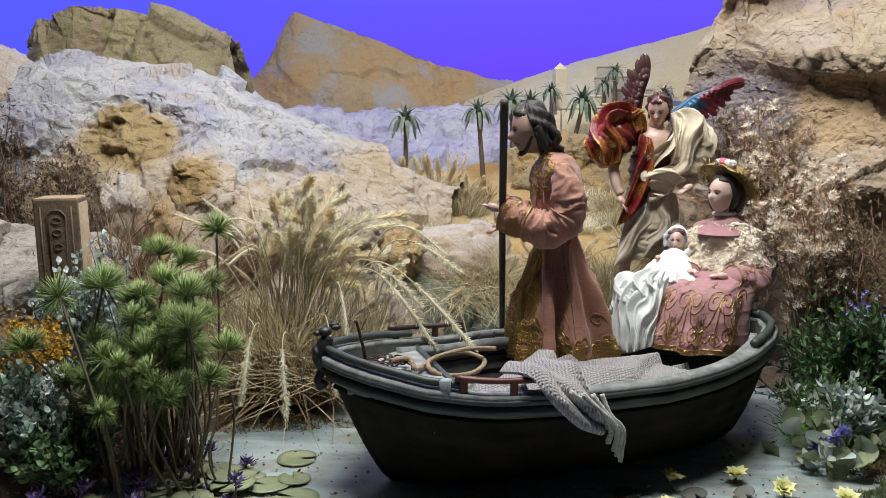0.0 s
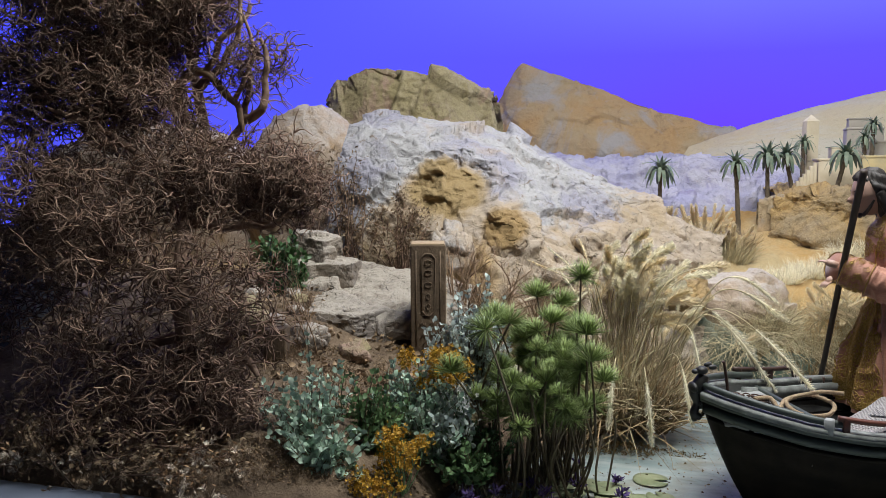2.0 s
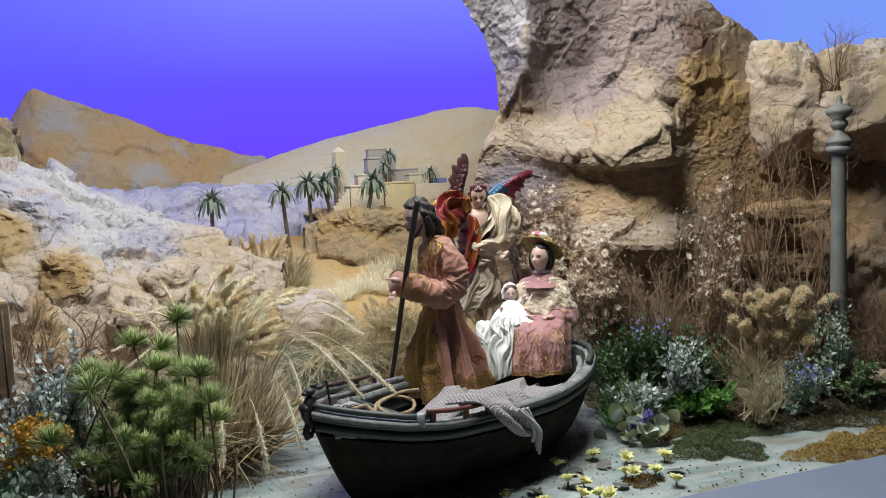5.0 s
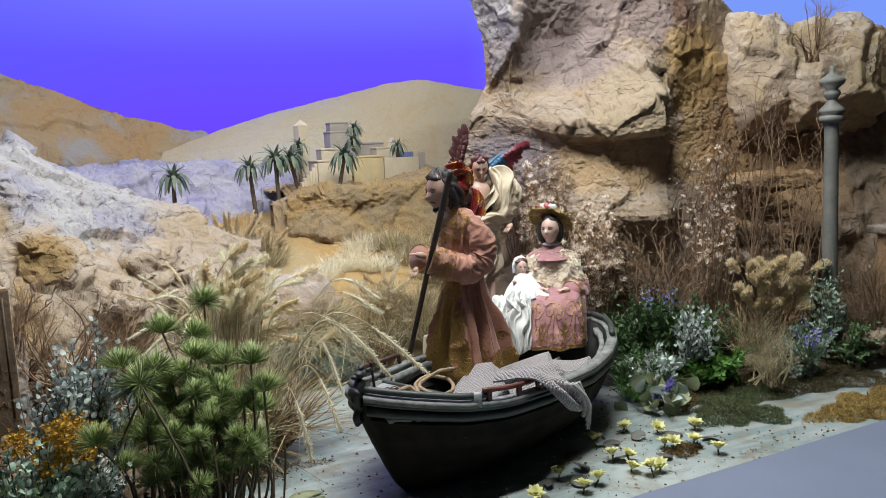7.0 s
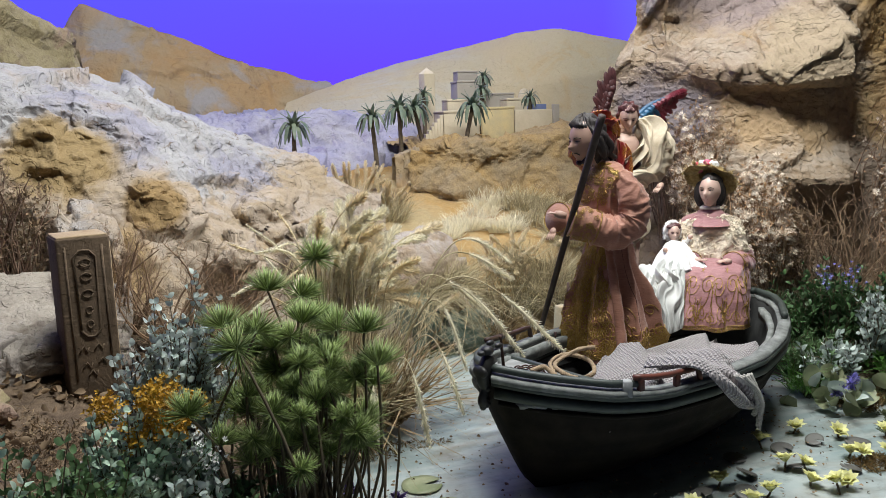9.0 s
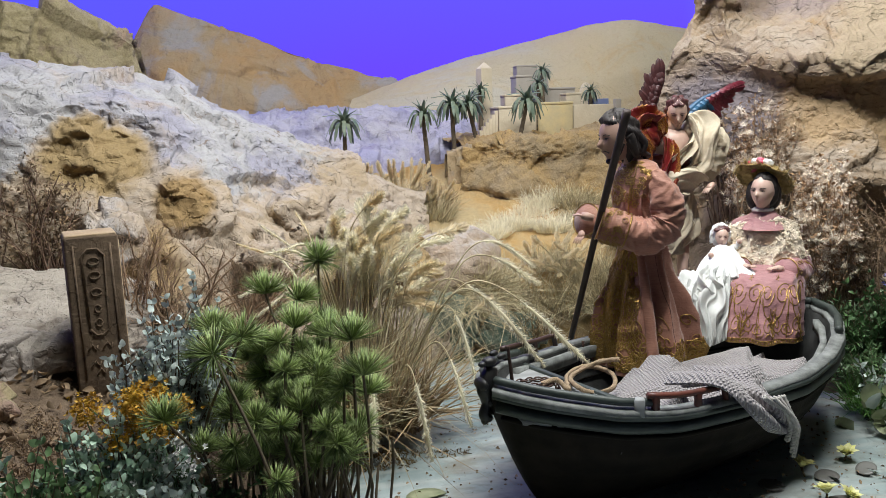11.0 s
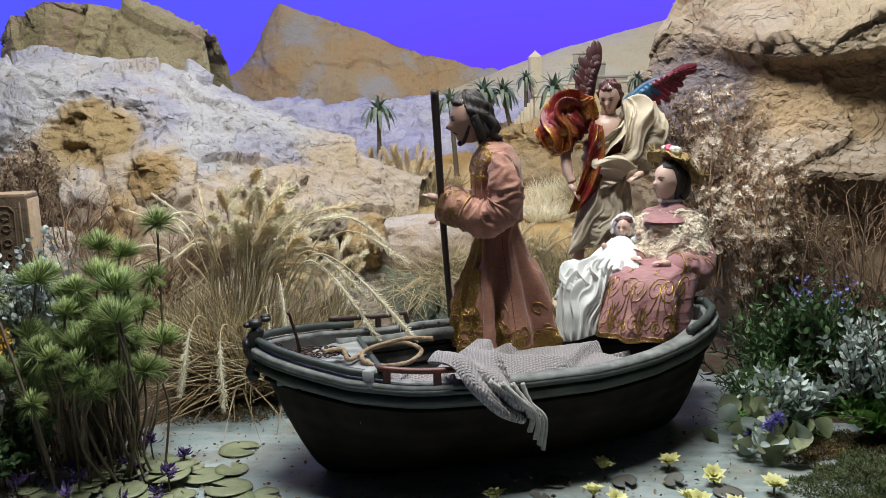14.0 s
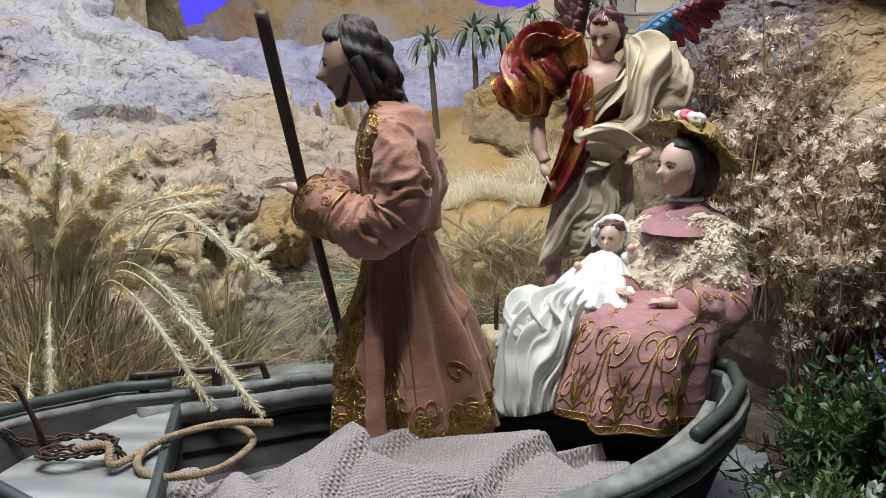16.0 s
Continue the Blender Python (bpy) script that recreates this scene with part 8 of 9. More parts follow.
# the tall wheat clump beside the bow
wh = grass("wheat_clump", "tall dry wheat clump with feathery ears, at the water's edge", (-0.28, 1.70, 0.03), (0.09, 0.07), 0.27, 420, STRAWG, 61, 0.6, 0.0015)
grs = np.random.default_rng(5)
for k in range(64):
    r0 = np.array([-0.28 + grs.normal(0, 0.035), 1.70 + grs.normal(0, 0.03), 0.05])
    out, high, arc = 0.07 + grs.normal(0, 0.095 if k % 3 == 0 else 0.045), 0.43 + grs.normal(0, 0.06), 0.5 + 0.5 * grs.random()
    # the outer stalks arch over and hang
    tip = r0 + [out, 0.04 + grs.normal(0, 0.06), high - 0.05 - 0.45 * abs(out) * arc]
    reed(r0, tip, r0 + [0.38 * out + grs.normal(0, 0.012), 0.03, (high - 0.05) * 0.72], 0.065 + 0.045 * grs.random(), 0.0145, EAR if k % 3 else EAR_PALE, wh, k)
for k in range(12):
    tip = (-0.40 + grs.normal(0, 0.05), 1.70 + grs.normal(0, 0.05), 0.40 + grs.normal(0, 0.06))
    reed((-0.30 + grs.normal(0, 0.03), 1.68, 0.05), tip, (-0.345, 1.69, 0.34 + grs.normal(0, 0.03)), 0.10, 0.006, EAR if k % 2 else EAR_PALE, wh, 800 + k)
for tip, bow, rr in (((-0.10, 1.42, 0.20), (-0.14, 1.5, 0.32), 0.008), ((0.07, 1.60, 0.36), (-0.06, 1.62, 0.40), 0.009), ((-0.20, 1.34, 0.10), (-0.22, 1.42, 0.24), 0.010), ((-0.29, 1.36, 0.12), (-0.28, 1.45, 0.25), 0.010), ((-0.12, 1.39, 0.13), (-0.16, 1.48, 0.26), 0.009),
                     ((-0.45, 1.62, 0.42), (-0.36, 1.64, 0.38), 0.008), ((-0.50, 1.58, 0.35), (-0.40, 1.62, 0.34), 0.007)):
    reed((-0.23 + grs.normal(0, 0.03), 1.64 + grs.normal(0, 0.03), 0.06), tip, bow, 0.13, rr, EAR, wh, int(tip[0] * 1000) % 97 + 200)
for k, (tip, bow) in enumerate((((0.135, 1.488, 0.19), (-0.075, 1.55, 0.35)), ((0.058, 1.515, 0.182), (-0.095, 1.555, 0.335)), ((0.02, 1.60, 0.25), (-0.12, 1.62, 0.34)), ((0.10, 1.66, 0.31), (-0.06, 1.66, 0.37)))):
    reed((-0.24 + 0.01 * k, 1.65, 0.06), tip, bow, 0.19 if k < 2 else 0.13, 0.0115, EAR, wh, 260 + k)
grass("dry_grass_tuft", "drooping brown grass at the foot of the wheat", (-0.26, 1.70, 0.02), (0.12, 0.07), 0.25, 420, STRAW_BROWN, 62, 0.9, 0.0016)
grass("dry_grass_tuft", "drooping brown grass at the foot of the wheat", (-0.35, 1.66, 0.02), (0.08, 0.05), 0.14, 240, STRAW_BROWN, 63, 0.9, 0.0016)
grass("dry_grass_tuft", "broad straw-coloured blades beside the wheat", (-0.38, 1.70, 0.08), (0.10, 0.07), 0.22, 260, STRAWG, 64, 0.7, 0.0016)
w2 = grass("wheat_clump", "yellowish wheat clump on the far bank", (-0.17, 2.02, 0.02), (0.05, 0.03), 0.17, 200, STRAWG, 65, 0.4, 0.0014)
for k in range(24):
    tip = (-0.13 + grs.normal(0, 0.07), 1.98 + grs.normal(0, 0.04), 0.20 + 0.13 * grs.random())
    reed((-0.17 + grs.normal(0, 0.02), 2.02, 0.03), tip, (tip[0] * 0.6 - 0.068 + grs.normal(0, 0.02), 2.0, tip[2] * 0.8), 0.075, 0.0105, EAR_PALE if k % 2 else EAR, w2, 300 + k)
w3 = grass("wheat_clump", "fine seeded grass between boat and far bank", (0.33, 2.24, 0.08), (0.11, 0.06), 0.17, 260, STRAWG, 66, 0.6, 0.0018)
for k in range(22):
    tip = (0.33 + grs.normal(0, 0.09), 2.18 + grs.normal(0, 0.04), 0.22 + 0.12 * grs.random())
    reed((0.33 + grs.normal(0, 0.05), 2.24, 0.10), tip, (0.33 + grs.normal(0, 0.05), 2.21, 0.2), 0.055, 0.009, EAR_PALE, w3, 400 + k)
grass("fountain_grass", "pale straw-green grass tuft hanging over the far bank", (0.14, 2.26, 0.14), (0.09, 0.04), 0.15, 420, STRAWG, 67, 1.5, 0.0013, (0, -0.25, 0))
grass("fountain_grass", "pale straw-green grass tuft hanging over the far bank", (0.03, 2.25, 0.12), (0.07, 0.04), 0.12, 300, STRAWG, 68, 1.5, 0.0013, (0, -0.25, 0))
grass("fountain_grass", "pale straw grass tuft on the far bank", (0.47, 2.20, 0.10), (0.08, 0.05), 0.15, 300, STRAWG, 69, 0.9, 0.0014)
for k, (x, y, h, n, m) in enumerate(((-0.20, 2.72, 0.09, 300, EAR_PALE), (-0.10, 2.74, 0.11, 320, EAR_PALE), (0.0, 2.72, 0.10, 280, EAR_PALE), (0.07, 2.70, 0.10, 240, STRAW_BROWN), (-0.28, 2.7, 0.1, 200, EAR_PALE),
                                     (0.30, 2.50, 0.07, 260, EAR), (0.42, 2.46, 0.07, 260, EAR), (0.20, 2.44, 0.06, 240, EAR), (0.54, 2.5, 0.08, 260, STRAWG), (0.36, 2.3, 0.10, 260, STRAWG), (0.14, 2.28, 0.09, 240, STRAWG),
                                     (0.26, 2.20, 0.11, 260, STRAW_BROWN), (0.48, 2.26, 0.12, 280, STRAWG), (-0.05, 2.34, 0.09, 220, STRAWG), (-0.48, 1.92, 0.09, 240, STRAWG), (-0.60, 1.86, 0.08, 240, STRAWG), (-0.38, 1.86, 0.11, 260, STRAWG), (-0.52, 1.74, 0.09, 220, STRAW_BROWN),
                                     (0.60, 2.35, 0.13, 260, STRAWG), (0.40, 2.62, 0.06, 120, EAR), (0.46, 2.68, 0.08, 160, EAR), (0.56, 2.66, 0.10, 220, STRAWG), (0.64, 2.62, 0.09, 200, STRAWG))):
    grass("dry_grass_tuft", {LEAF_B: "small yellow-green grass tuft on the sandy slope", NEEDLE: "small dark green tuft on the sandy slope"}.get(m, "low straw-coloured grass tuft on the sandy slope"), (x, y, ground_at(x, y) - 0.005), (0.06, 0.045), h, n, m, 500 + k, 0.6, 0.0015)


for k, (x, y, w, h, m) in enumerate(((-0.16, 2.66, 0.07, 0.13, 16), (-0.03, 2.64, 0.08, 0.15, 18), (0.06, 2.60, 0.06, 0.12, 12), (-0.30, 2.62, 0.05, 0.09, 8))):
    z = ground_at(x, y)
    pt = grass("plume_tuft", "pale plumed grass tuft on the sandy slope before the palms", (x, y, z - 0.005), (w, 0.04), h * 0.9, 170, STRAWG, 560 + k, 0.5, 0.0014)
    for j in range(m):
        tx = x + grs.normal(0, w * 0.8)
        reed((x + grs.normal(0, w * 0.4), y, z), (tx, y - 0.02 + grs.normal(0, 0.02), z + h * (0.75 + 0.45 * grs.random())), (x * 0.4 + tx * 0.6, y, z + h * 0.55), h * 0.55, 0.0085, EAR_PALE, pt, 1000 + 30 * k + j)


# umbrella plants in front of the bank
def umbrella_plants():
    rng = np.random.default_rng(21)
    t = thing("umbrella_plant", "green papyrus-like plant with round tufts of needles on dark stems", "plant", at=(-0.42, 1.30, 0))
    heads = [(-0.45, 1.42, 0.385), (-0.36, 1.477, 0.425), (-0.318, 1.21, 0.30), (-0.53, 1.36, 0.345), (-0.40, 1.40, 0.375), (-0.355, 1.33, 0.33), (-0.30, 1.33, 0.23), (-0.33, 1.24, 0.345)]
    while len(heads) < 76:
        heads.append((-0.42 + rng.normal(0, 0.058), 1.30 + rng.normal(0, 0.065), float(np.clip(0.245 + rng.normal(0, 0.07), 0.14, 0.36))))
    tv, tf = t_needle()
    tv = np.concatenate([tv[:3], tv[3:6] + [-5.0, 0, 0], tv[6:] + [-11.0, 0, 0]])
    for k, h in enumerate(heads):
        h = np.array(h)
        root = np.array([-0.42 + (h[0] + 0.42) * 0.6 + rng.normal(0, 0.02), 1.29 + (h[1] - 1.29) * 0.5, -0.002])
        st = part("stem", tube(bent(root, h, 0, 10, rng), np.linspace(0.0031, 0.0020, 10), 5, False), STEM_D, t)
        n = 220
        k_ = 0.95 if k < 8 else rng.uniform(0.55, 1.0)
        # an umbel: rays fan up and out from one point, the outer ones arching over
        a, tilt = rng.random(n) * 6.28, np.arccos(1 - rng.random(n) * rng.uniform(0.9, 1.5))
        d = np.stack([np.sin(tilt) * np.cos(a), np.sin(tilt) * np.sin(a), np.cos(tilt)], 1) + (h - root) * [0.5, 0.5, 0] + rng.normal(0, 0.34, 3)
        l = k_ * (0.038 + 0.020 * rng.random(n)) * (1 - 0.15 * np.cos(tilt))
        x = d * [1, 1, 0]
        x /= np.linalg.norm(x, axis=1, keepdims=True) + 1e-9
        z = d / np.linalg.norm(d, axis=1, keepdims=True)
        x = x - z * (x * z).sum(1, keepdims=True) - [0, 0, 0.2]
        x -= z * (x * z).sum(1, keepdims=True)
        x /= np.linalg.norm(x, axis=1, keepdims=True) + 1e-9
        part("needles", scatter(tv, tf, np.repeat(h[None], n, 0), np.stack([x, np.cross(z, x), z], 2), np.stack([np.full(n, 0.00085), np.full(n, 0.00085), l], 1)), NEEDLE, st)
    for k in range(10):
        x, y = -0.42 + rng.normal(0, 0.10), 1.27 + rng.normal(0, 0.06)
        part("stem", tube(bent((x, y, 0), (x + rng.normal(0, 0.02), y + rng.normal(0, 0.02), 0.10 + 0.1 * rng.random()), 0, 8, rng), 0.0022, 5, False), STEM_D, t)


umbrella_plants()


def shrub(name, label, base, c, size, stems, leaves, mat, lsize, seed, shape=(0.75, 0.12, 0.7), group="shrubs", smat=None, tipmat=None):
    """Stems set with leaves in pairs."""
    rng = np.random.default_rng(seed)
    base, c, size = np.array(base, float), np.array(c, float), np.array(size, float)
    t = thing(name, label, "shrub", group, at=tuple(base))
    acc = Acc()
    P, W, S = [], [], []
    stems = int(stems * 2.7)
    for k in range(stems):
        e = c + unit(rng, 1)[0] * size * (0.35 + 0.95 * rng.random() ** 1.4)
        b = base + rng.normal(0, 0.25, 3) * [size[0], size[1], 0]
        p = bent(b, e, 0.01, 12, rng)
        acc.add(tube(p, np.linspace(0.0018, 0.0007, 12), 4, False))
        for j in range(leaves):
            i = int(3 + (j / leaves) * 8.99)
            tdir = p[min(i + 1, 11)] - p[i - 1]
            tdir /= np.linalg.norm(tdir)
            o = unit(rng, 1)[0]
            o -= tdir * (o @ tdir)
            for s in (1, -1):
                P.append(p[i] + rng.normal(0, 0.001, 3))
                W.append(tdir * 0.55 + s * o * 0.9 + np.array([0, -0.15, 0.15]))
                S.append(lsize * (1.15 - 0.5 * j / leaves) * (0.8 + 0.4 * rng.random()))
    part("stem_tangle", acc, [smat or STEM_D], t)
    tv, tf = t_leaf(*shape)
    n = len(P)
    part("foliage", scatter(tv, tf, np.array(P), frames_from(np.array(W), rng.random(n) * 6.28), np.array(S)), mat, t)
    return t


E1 = "blue-green shrub with small round leaves on the near bank"
shrub("round_leaf_shrub", E1, (-0.86, 1.15, 0.03), (-0.86, 1.14, 0.20), (0.09, 0.07, 0.11), 22, 12, EUC, 0.0175, 71)
shrub("round_leaf_shrub", E1, (-0.80, 1.08, 0.03), (-0.80, 1.06, 0.13), (0.09, 0.06, 0.07), 22, 11, EUC, 0.018, 72)
shrub("round_leaf_shrub", "dark blue-green shrub with narrow leaves", (-0.73, 1.18, 0.05), (-0.73, 1.17, 0.20), (0.06, 0.05, 0.07), 16, 9, LEAF_M, 0.018, 73)
shrub("round_leaf_shrub", E1, (-0.62, 1.25, 0.05), (-0.62, 1.22, 0.17), (0.08, 0.06, 0.06), 20, 11, EUC, 0.017, 74)
shrub("round_leaf_shrub", "pale silvery green shrub behind the umbrella plant", (-0.58, 1.48, 0.10), (-0.58, 1.42, 0.30), (0.07, 0.05, 0.11), 26, 11, EUC_PALE, 0.016, 75)
shrub("round_leaf_shrub", "dark green shrub on the rock slab under the tree", (-1.19, 1.72, 0.28), (-1.19, 1.70, 0.41), (0.085, 0.05, 0.085), 30, 10, LEAF_D, 0.022, 76, (0.6, 0.12, 0.8))
shrub("round_leaf_shrub", "mixed green shrub in front of the yellow flowers", (-0.55, 1.22, 0.02), (-0.56, 1.18, 0.10), (0.07, 0.05, 0.05), 16, 8, LEAF_M, 0.016, 77)


E2 = "lush shrub of pale green round leaves on the near bank"
shrub("round_leaf_shrub", E2, (-0.62, 1.44, 0.10), (-0.62, 1.38, 0.28), (0.07, 0.05, 0.10), 24, 12, EUC_PALE, 0.017, 171)
shrub("round_leaf_shrub", E2, (-0.70, 1.27, 0.06), (-0.69, 1.24, 0.19), (0.08, 0.06, 0.07), 18, 11, EUC, 0.018, 172)
shrub("round_leaf_shrub", E2, (-0.60, 1.25, 0.03), (-0.60, 1.21, 0.15), (0.07, 0.05, 0.06), 16, 10, EUC_PALE, 0.019, 173)
shrub("round_leaf_shrub", "lush shrub of mixed dark green leaves on the near bank", (-0.78, 1.25, 0.06), (-0.78, 1.22, 0.15), (0.08, 0.06, 0.08), 18, 11, LEAF_M, 0.016, 174, (0.55, 0.12, 0.8))
shrub("round_leaf_shrub", "lush shrub of mixed dark green leaves on the near bank", (-0.53, 1.27, 0.02), (-0.53, 1.24, 0.11), (0.07, 0.05, 0.06), 16, 11, LEAF_D, 0.016, 175, (0.5, 0.12, 0.8))


def flower_clump(name, label, c, size, n, mat, seed, smat=LEAF_M):
    """Heads made of many tiny florets."""
    rng = np.random.default_rng(seed)
    c, size = np.array(c, float), np.array(size, float)
    t = thing(name, label, "flowers", "yellow flower clumps", at=tuple(c - [0, 0, size[2]]))
    acc, pos = Acc(), []
    for k in range(16):
        h = c + unit(rng, 1)[0] * size * rng.random() ** 0.4
        acc.add(tube(bent(c - [0, 0, size[2] + 0.05], h, 0, 7, rng), 0.0012, 4, False))
        pos.append(h + rng.normal(0, 0.010, (n // 16, 3)))
    pos = np.concatenate(pos)
    part("stem_tangle", acc, [smat], t)
    tv, tf = t_star(5, 0.3, 0.5, 3)
    tagged(part("bloom", scatter(tv, tf, pos, frames_from(unit(rng, len(pos)) + [0, -0.3, 0.6], rng.random(len(pos))), 0.004 + 0.003 * rng.random(len(pos))), mat, t), kind="stuff")


flower_clump("yellow_flowers", "clump of ochre yellow flower heads on the near bank", (-0.64, 1.29, 0.255), (0.075, 0.05, 0.045), 900, YELLOW, 81)
flower_clump("yellow_flowers", "clump of ochre yellow flower heads on the near bank", (-0.66, 1.10, 0.13), (0.05, 0.04, 0.045), 520, YELLOW, 82)
flower_clump("yellow_flowers", "clump of ochre yellow flower heads on the near bank", (-0.70, 1.04, 0.08), (0.05, 0.03, 0.025), 360, YELLOW, 83)
flower_clump("white_flowers", "few white flower heads among the shrubs", (-0.58, 1.24, 0.20), (0.05, 0.04, 0.03), 120, WHITE, 84)

# right bank greenery
shrub("feathery_bush", "dark green bush of narrow leaves beside the stern", (0.88, 1.66, 0.04), (0.88, 1.64, 0.13), (0.16, 0.07, 0.10), 70, 13, LEAF_D, 0.022, 91, (0.18, 0.12, 0.8))
shrub("feathery_bush", "dark green bush of narrow leaves beside the stern", (0.80, 1.53, 0.02), (0.80, 1.52, 0.09), (0.09, 0.06, 0.06), 36, 11, LEAF_M, 0.022, 92, (0.22, 0.12, 0.8))
grass("fine_green_grass", "thin green blades beside the stern", (0.80, 1.50, 0.02), (0.08, 0.05), 0.09, 160, LEAF_B, 190, 0.8, 0.0010, group="shrubs")
shrub("dark_shrub", "dark green shrub with small violet flowers by the cliff", (0.92, 1.60, 0.05), (0.90, 1.60, 0.22), (0.11, 0.07, 0.08), 30, 9, LEAF_D, 0.020, 93, (0.5, 0.12, 0.8))
shrub("dark_shrub", "dark green shrub with small violet flowers by the cliff", (1.05, 1.58, 0.05), (1.04, 1.56, 0.18), (0.12, 0.07, 0.07), 30, 9, LEAF_D, 0.020, 94, (0.5, 0.12, 0.8))
shrub("silver_shrub", "silver-leaved shrub on the bank beside the stern", (0.83, 1.50, 0.02), (0.81, 1.48, 0.10), (0.10, 0.05, 0.05), 20, 7, EUC_PALE, 0.024, 95, (0.5, 0.12, 0.8))
shrub("silver_shrub", "silver-leaved shrub on the bank by the cliff", (0.98, 1.50, 0.05), (0.96, 1.49, 0.20), (0.07, 0.05, 0.06), 20, 7, EUC_PALE, 0.018, 96, (0.6, 0.12, 0.8))
shrub("bright_shrub", "bright green leafy plant on the bank by the cliff", (1.02, 1.46, 0.02), (1.02, 1.44, 0.075), (0.12, 0.05, 0.04), 24, 7, LEAF_B, 0.024, 97, (0.42, 0.12, 0.8))
shrub("blue_flower_shrub", "green shrub with lavender-blue flowers near the column", (1.30, 1.38, 0.03), (1.28, 1.36, 0.11), (0.11, 0.05, 0.08), 24, 10, EUC, 0.016, 98, (0.5, 0.12, 0.8))
shrub("blue_flower_shrub", "low mixed green shrub near the column", (1.52, 1.36, 0.03), (1.50, 1.35, 0.09), (0.13, 0.05, 0.07), 28, 10, LEAF_M, 0.016, 99, (0.5, 0.12, 0.8))
shrub("blue_flower_shrub", "tall pale green shrub before the column", (1.45, 1.42, 0.06), (1.44, 1.42, 0.24), (0.07, 0.05, 0.09), 14, 9, EUC, 0.018, 100, (0.5, 0.12, 0.8))
flower_clump("blue_flowers", "lavender-blue flower heads in the shrub", (1.25, 1.33, 0.15), (0.08, 0.04, 0.04), 90, BLUEFL, 101)
shrub("dark_shrub", "dark olive undergrowth at the cliff foot", (1.12, 1.58, 0.04), (1.12, 1.57, 0.11), (0.20, 0.06, 0.09), 60, 12, LEAF_D, 0.018, 194, (0.22, 0.12, 0.8))
shrub("dark_shrub", "olive undergrowth below the dried plumes", (1.40, 1.50, 0.04), (1.40, 1.48, 0.10), (0.18, 0.06, 0.08), 44, 11, LEAF_M, 0.016, 195, (0.3, 0.12, 0.8))
twig_bush("dry_twig_bush", "fluffy tan dried plant on the bank by the cliff", (1.20, 1.46, 0.03), (1.20, 1.45, 0.10), (0.09, 0.05, 0.06), 700, STRAWG, 196, (0.02, 0.045))
twig_bush("dry_twig_bush", "reddish fine twigs at the cliff foot", (1.10, 1.68, 0.06), (1.10, 1.68, 0.26), (0.16, 0.05, 0.12), 420, TWIG_TAN, 197, (0.03, 0.07))
flower_clump("blue_flowers", "lavender-blue flower heads in the shrub", (0.93, 1.57, 0.26), (0.10, 0.05, 0.03), 60, BLUEFL, 102)
pl = grass("dry_plume_clump", "tan dried plumes below the cliff shelf", (1.30, 1.54, 0.05), (0.13, 0.05), 0.20, 260, STRAW_BROWN, 103, 0.7, 0.0015)
for k in range(40):
    x = 1.31 + grs.normal(0, 0.10)
    z = 0.20 + 0.16 * grs.random()
    reed((1.30 + grs.normal(0, 0.06), 1.53, 0.06), (x, 1.49 + grs.normal(0, 0.03), z), (x * 0.6 + 0.52, 1.52, z * 0.75), 0.055, 0.017, EAR_PALE, pl, 600 + k)
twig_bush("dry_twig_bush", "low tan dried branching plant on the bank by the cliff", (1.10, 1.34, 0.03), (1.10, 1.33, 0.11), (0.07, 0.04, 0.05), 260, STRAWG, 104, (0.02, 0.05))


def moss(name, label, c, size, n, mat, seed):
    """A cushion of short fibres."""
    rng = np.random.default_rng(seed)
    n = int(n * 1.7)
    a, r = rng.random(n) * 6.28, np.sqrt(rng.random(n))
    edge = 1 + 0.28 * np.sin(3 * a + seed) + 0.16 * np.sin(7 * a + 2.3 * seed)
    x, y = c[0] + np.cos(a) * r * size[0] * edge, c[1] + np.sin(a) * r * size[1] * edge
    lump = 0.5 + 0.5 * vnoise(np.stack([x * 45, y * 45, 0 * x], 1), seed) + 0.3 * vnoise(np.stack([x * 120, y * 120, 0 * x], 1), seed + 1)
    pz = size[2] * (1.1 - r ** 2) * np.clip(lump, 0.1, 1.3) * (0.6 + 0.4 * rng.random(n))
    base = np.maximum(lift(x, y), 0)
    tv, tf = t_scale(0.20, 0.6)
    solo(name, scatter(tv * [2.2, 1.0, 1], tf, np.stack([x, y, base + pz], 1), frames_from(unit(rng, n) + [0, 0, 0.25], rng.random(n) * 6.28), 0.0055 + 0.0060 * rng.random(n)), mat, label, "moss", "moss cushions", "stuff")


moss("moss_cushion", "dark green moss cushion on the bank by the cliff", (0.90, 1.29, 0), (0.11, 0.11, 0.030), 5600, MOSS, 111)
moss("moss_cushion", "yellow-brown moss cushion at the stage front", (1.17, 1.12, 0), (0.13, 0.085, 0.042), 5600, MOSS_Y, 112)
moss("moss_cushion", "brown-green moss on the bank by the cliff", (1.12, 1.44, 0), (0.22, 0.07, 0.026), 5000, MOSS_D, 113)
moss("moss_cushion", "grey-green moss spread on the bank by the cliff", (1.02, 1.36, 0), (0.12, 0.07, 0.028), 3600, MOSS, 211)
moss("moss_cushion", "brown-green moss spread under the dry plumes", (1.32, 1.33, 0), (0.20, 0.09, 0.032), 5600, MOSS_D, 212)
moss("moss_cushion", "yellow-brown moss spread beside the driftwood", (1.42, 1.13, 0), (0.17, 0.09, 0.036), 4600, MOSS_Y, 213)
moss("moss_cushion", "grey-green moss spread round the broad leaves", (0.88, 1.46, 0), (0.10, 0.06, 0.024), 2600, MOSS_D, 214)
moss("moss_cushion", "rusty moss tuft among the water lilies", (0.615, 1.165, 0), (0.045, 0.025, 0.02), 500, MOSS_B, 114)
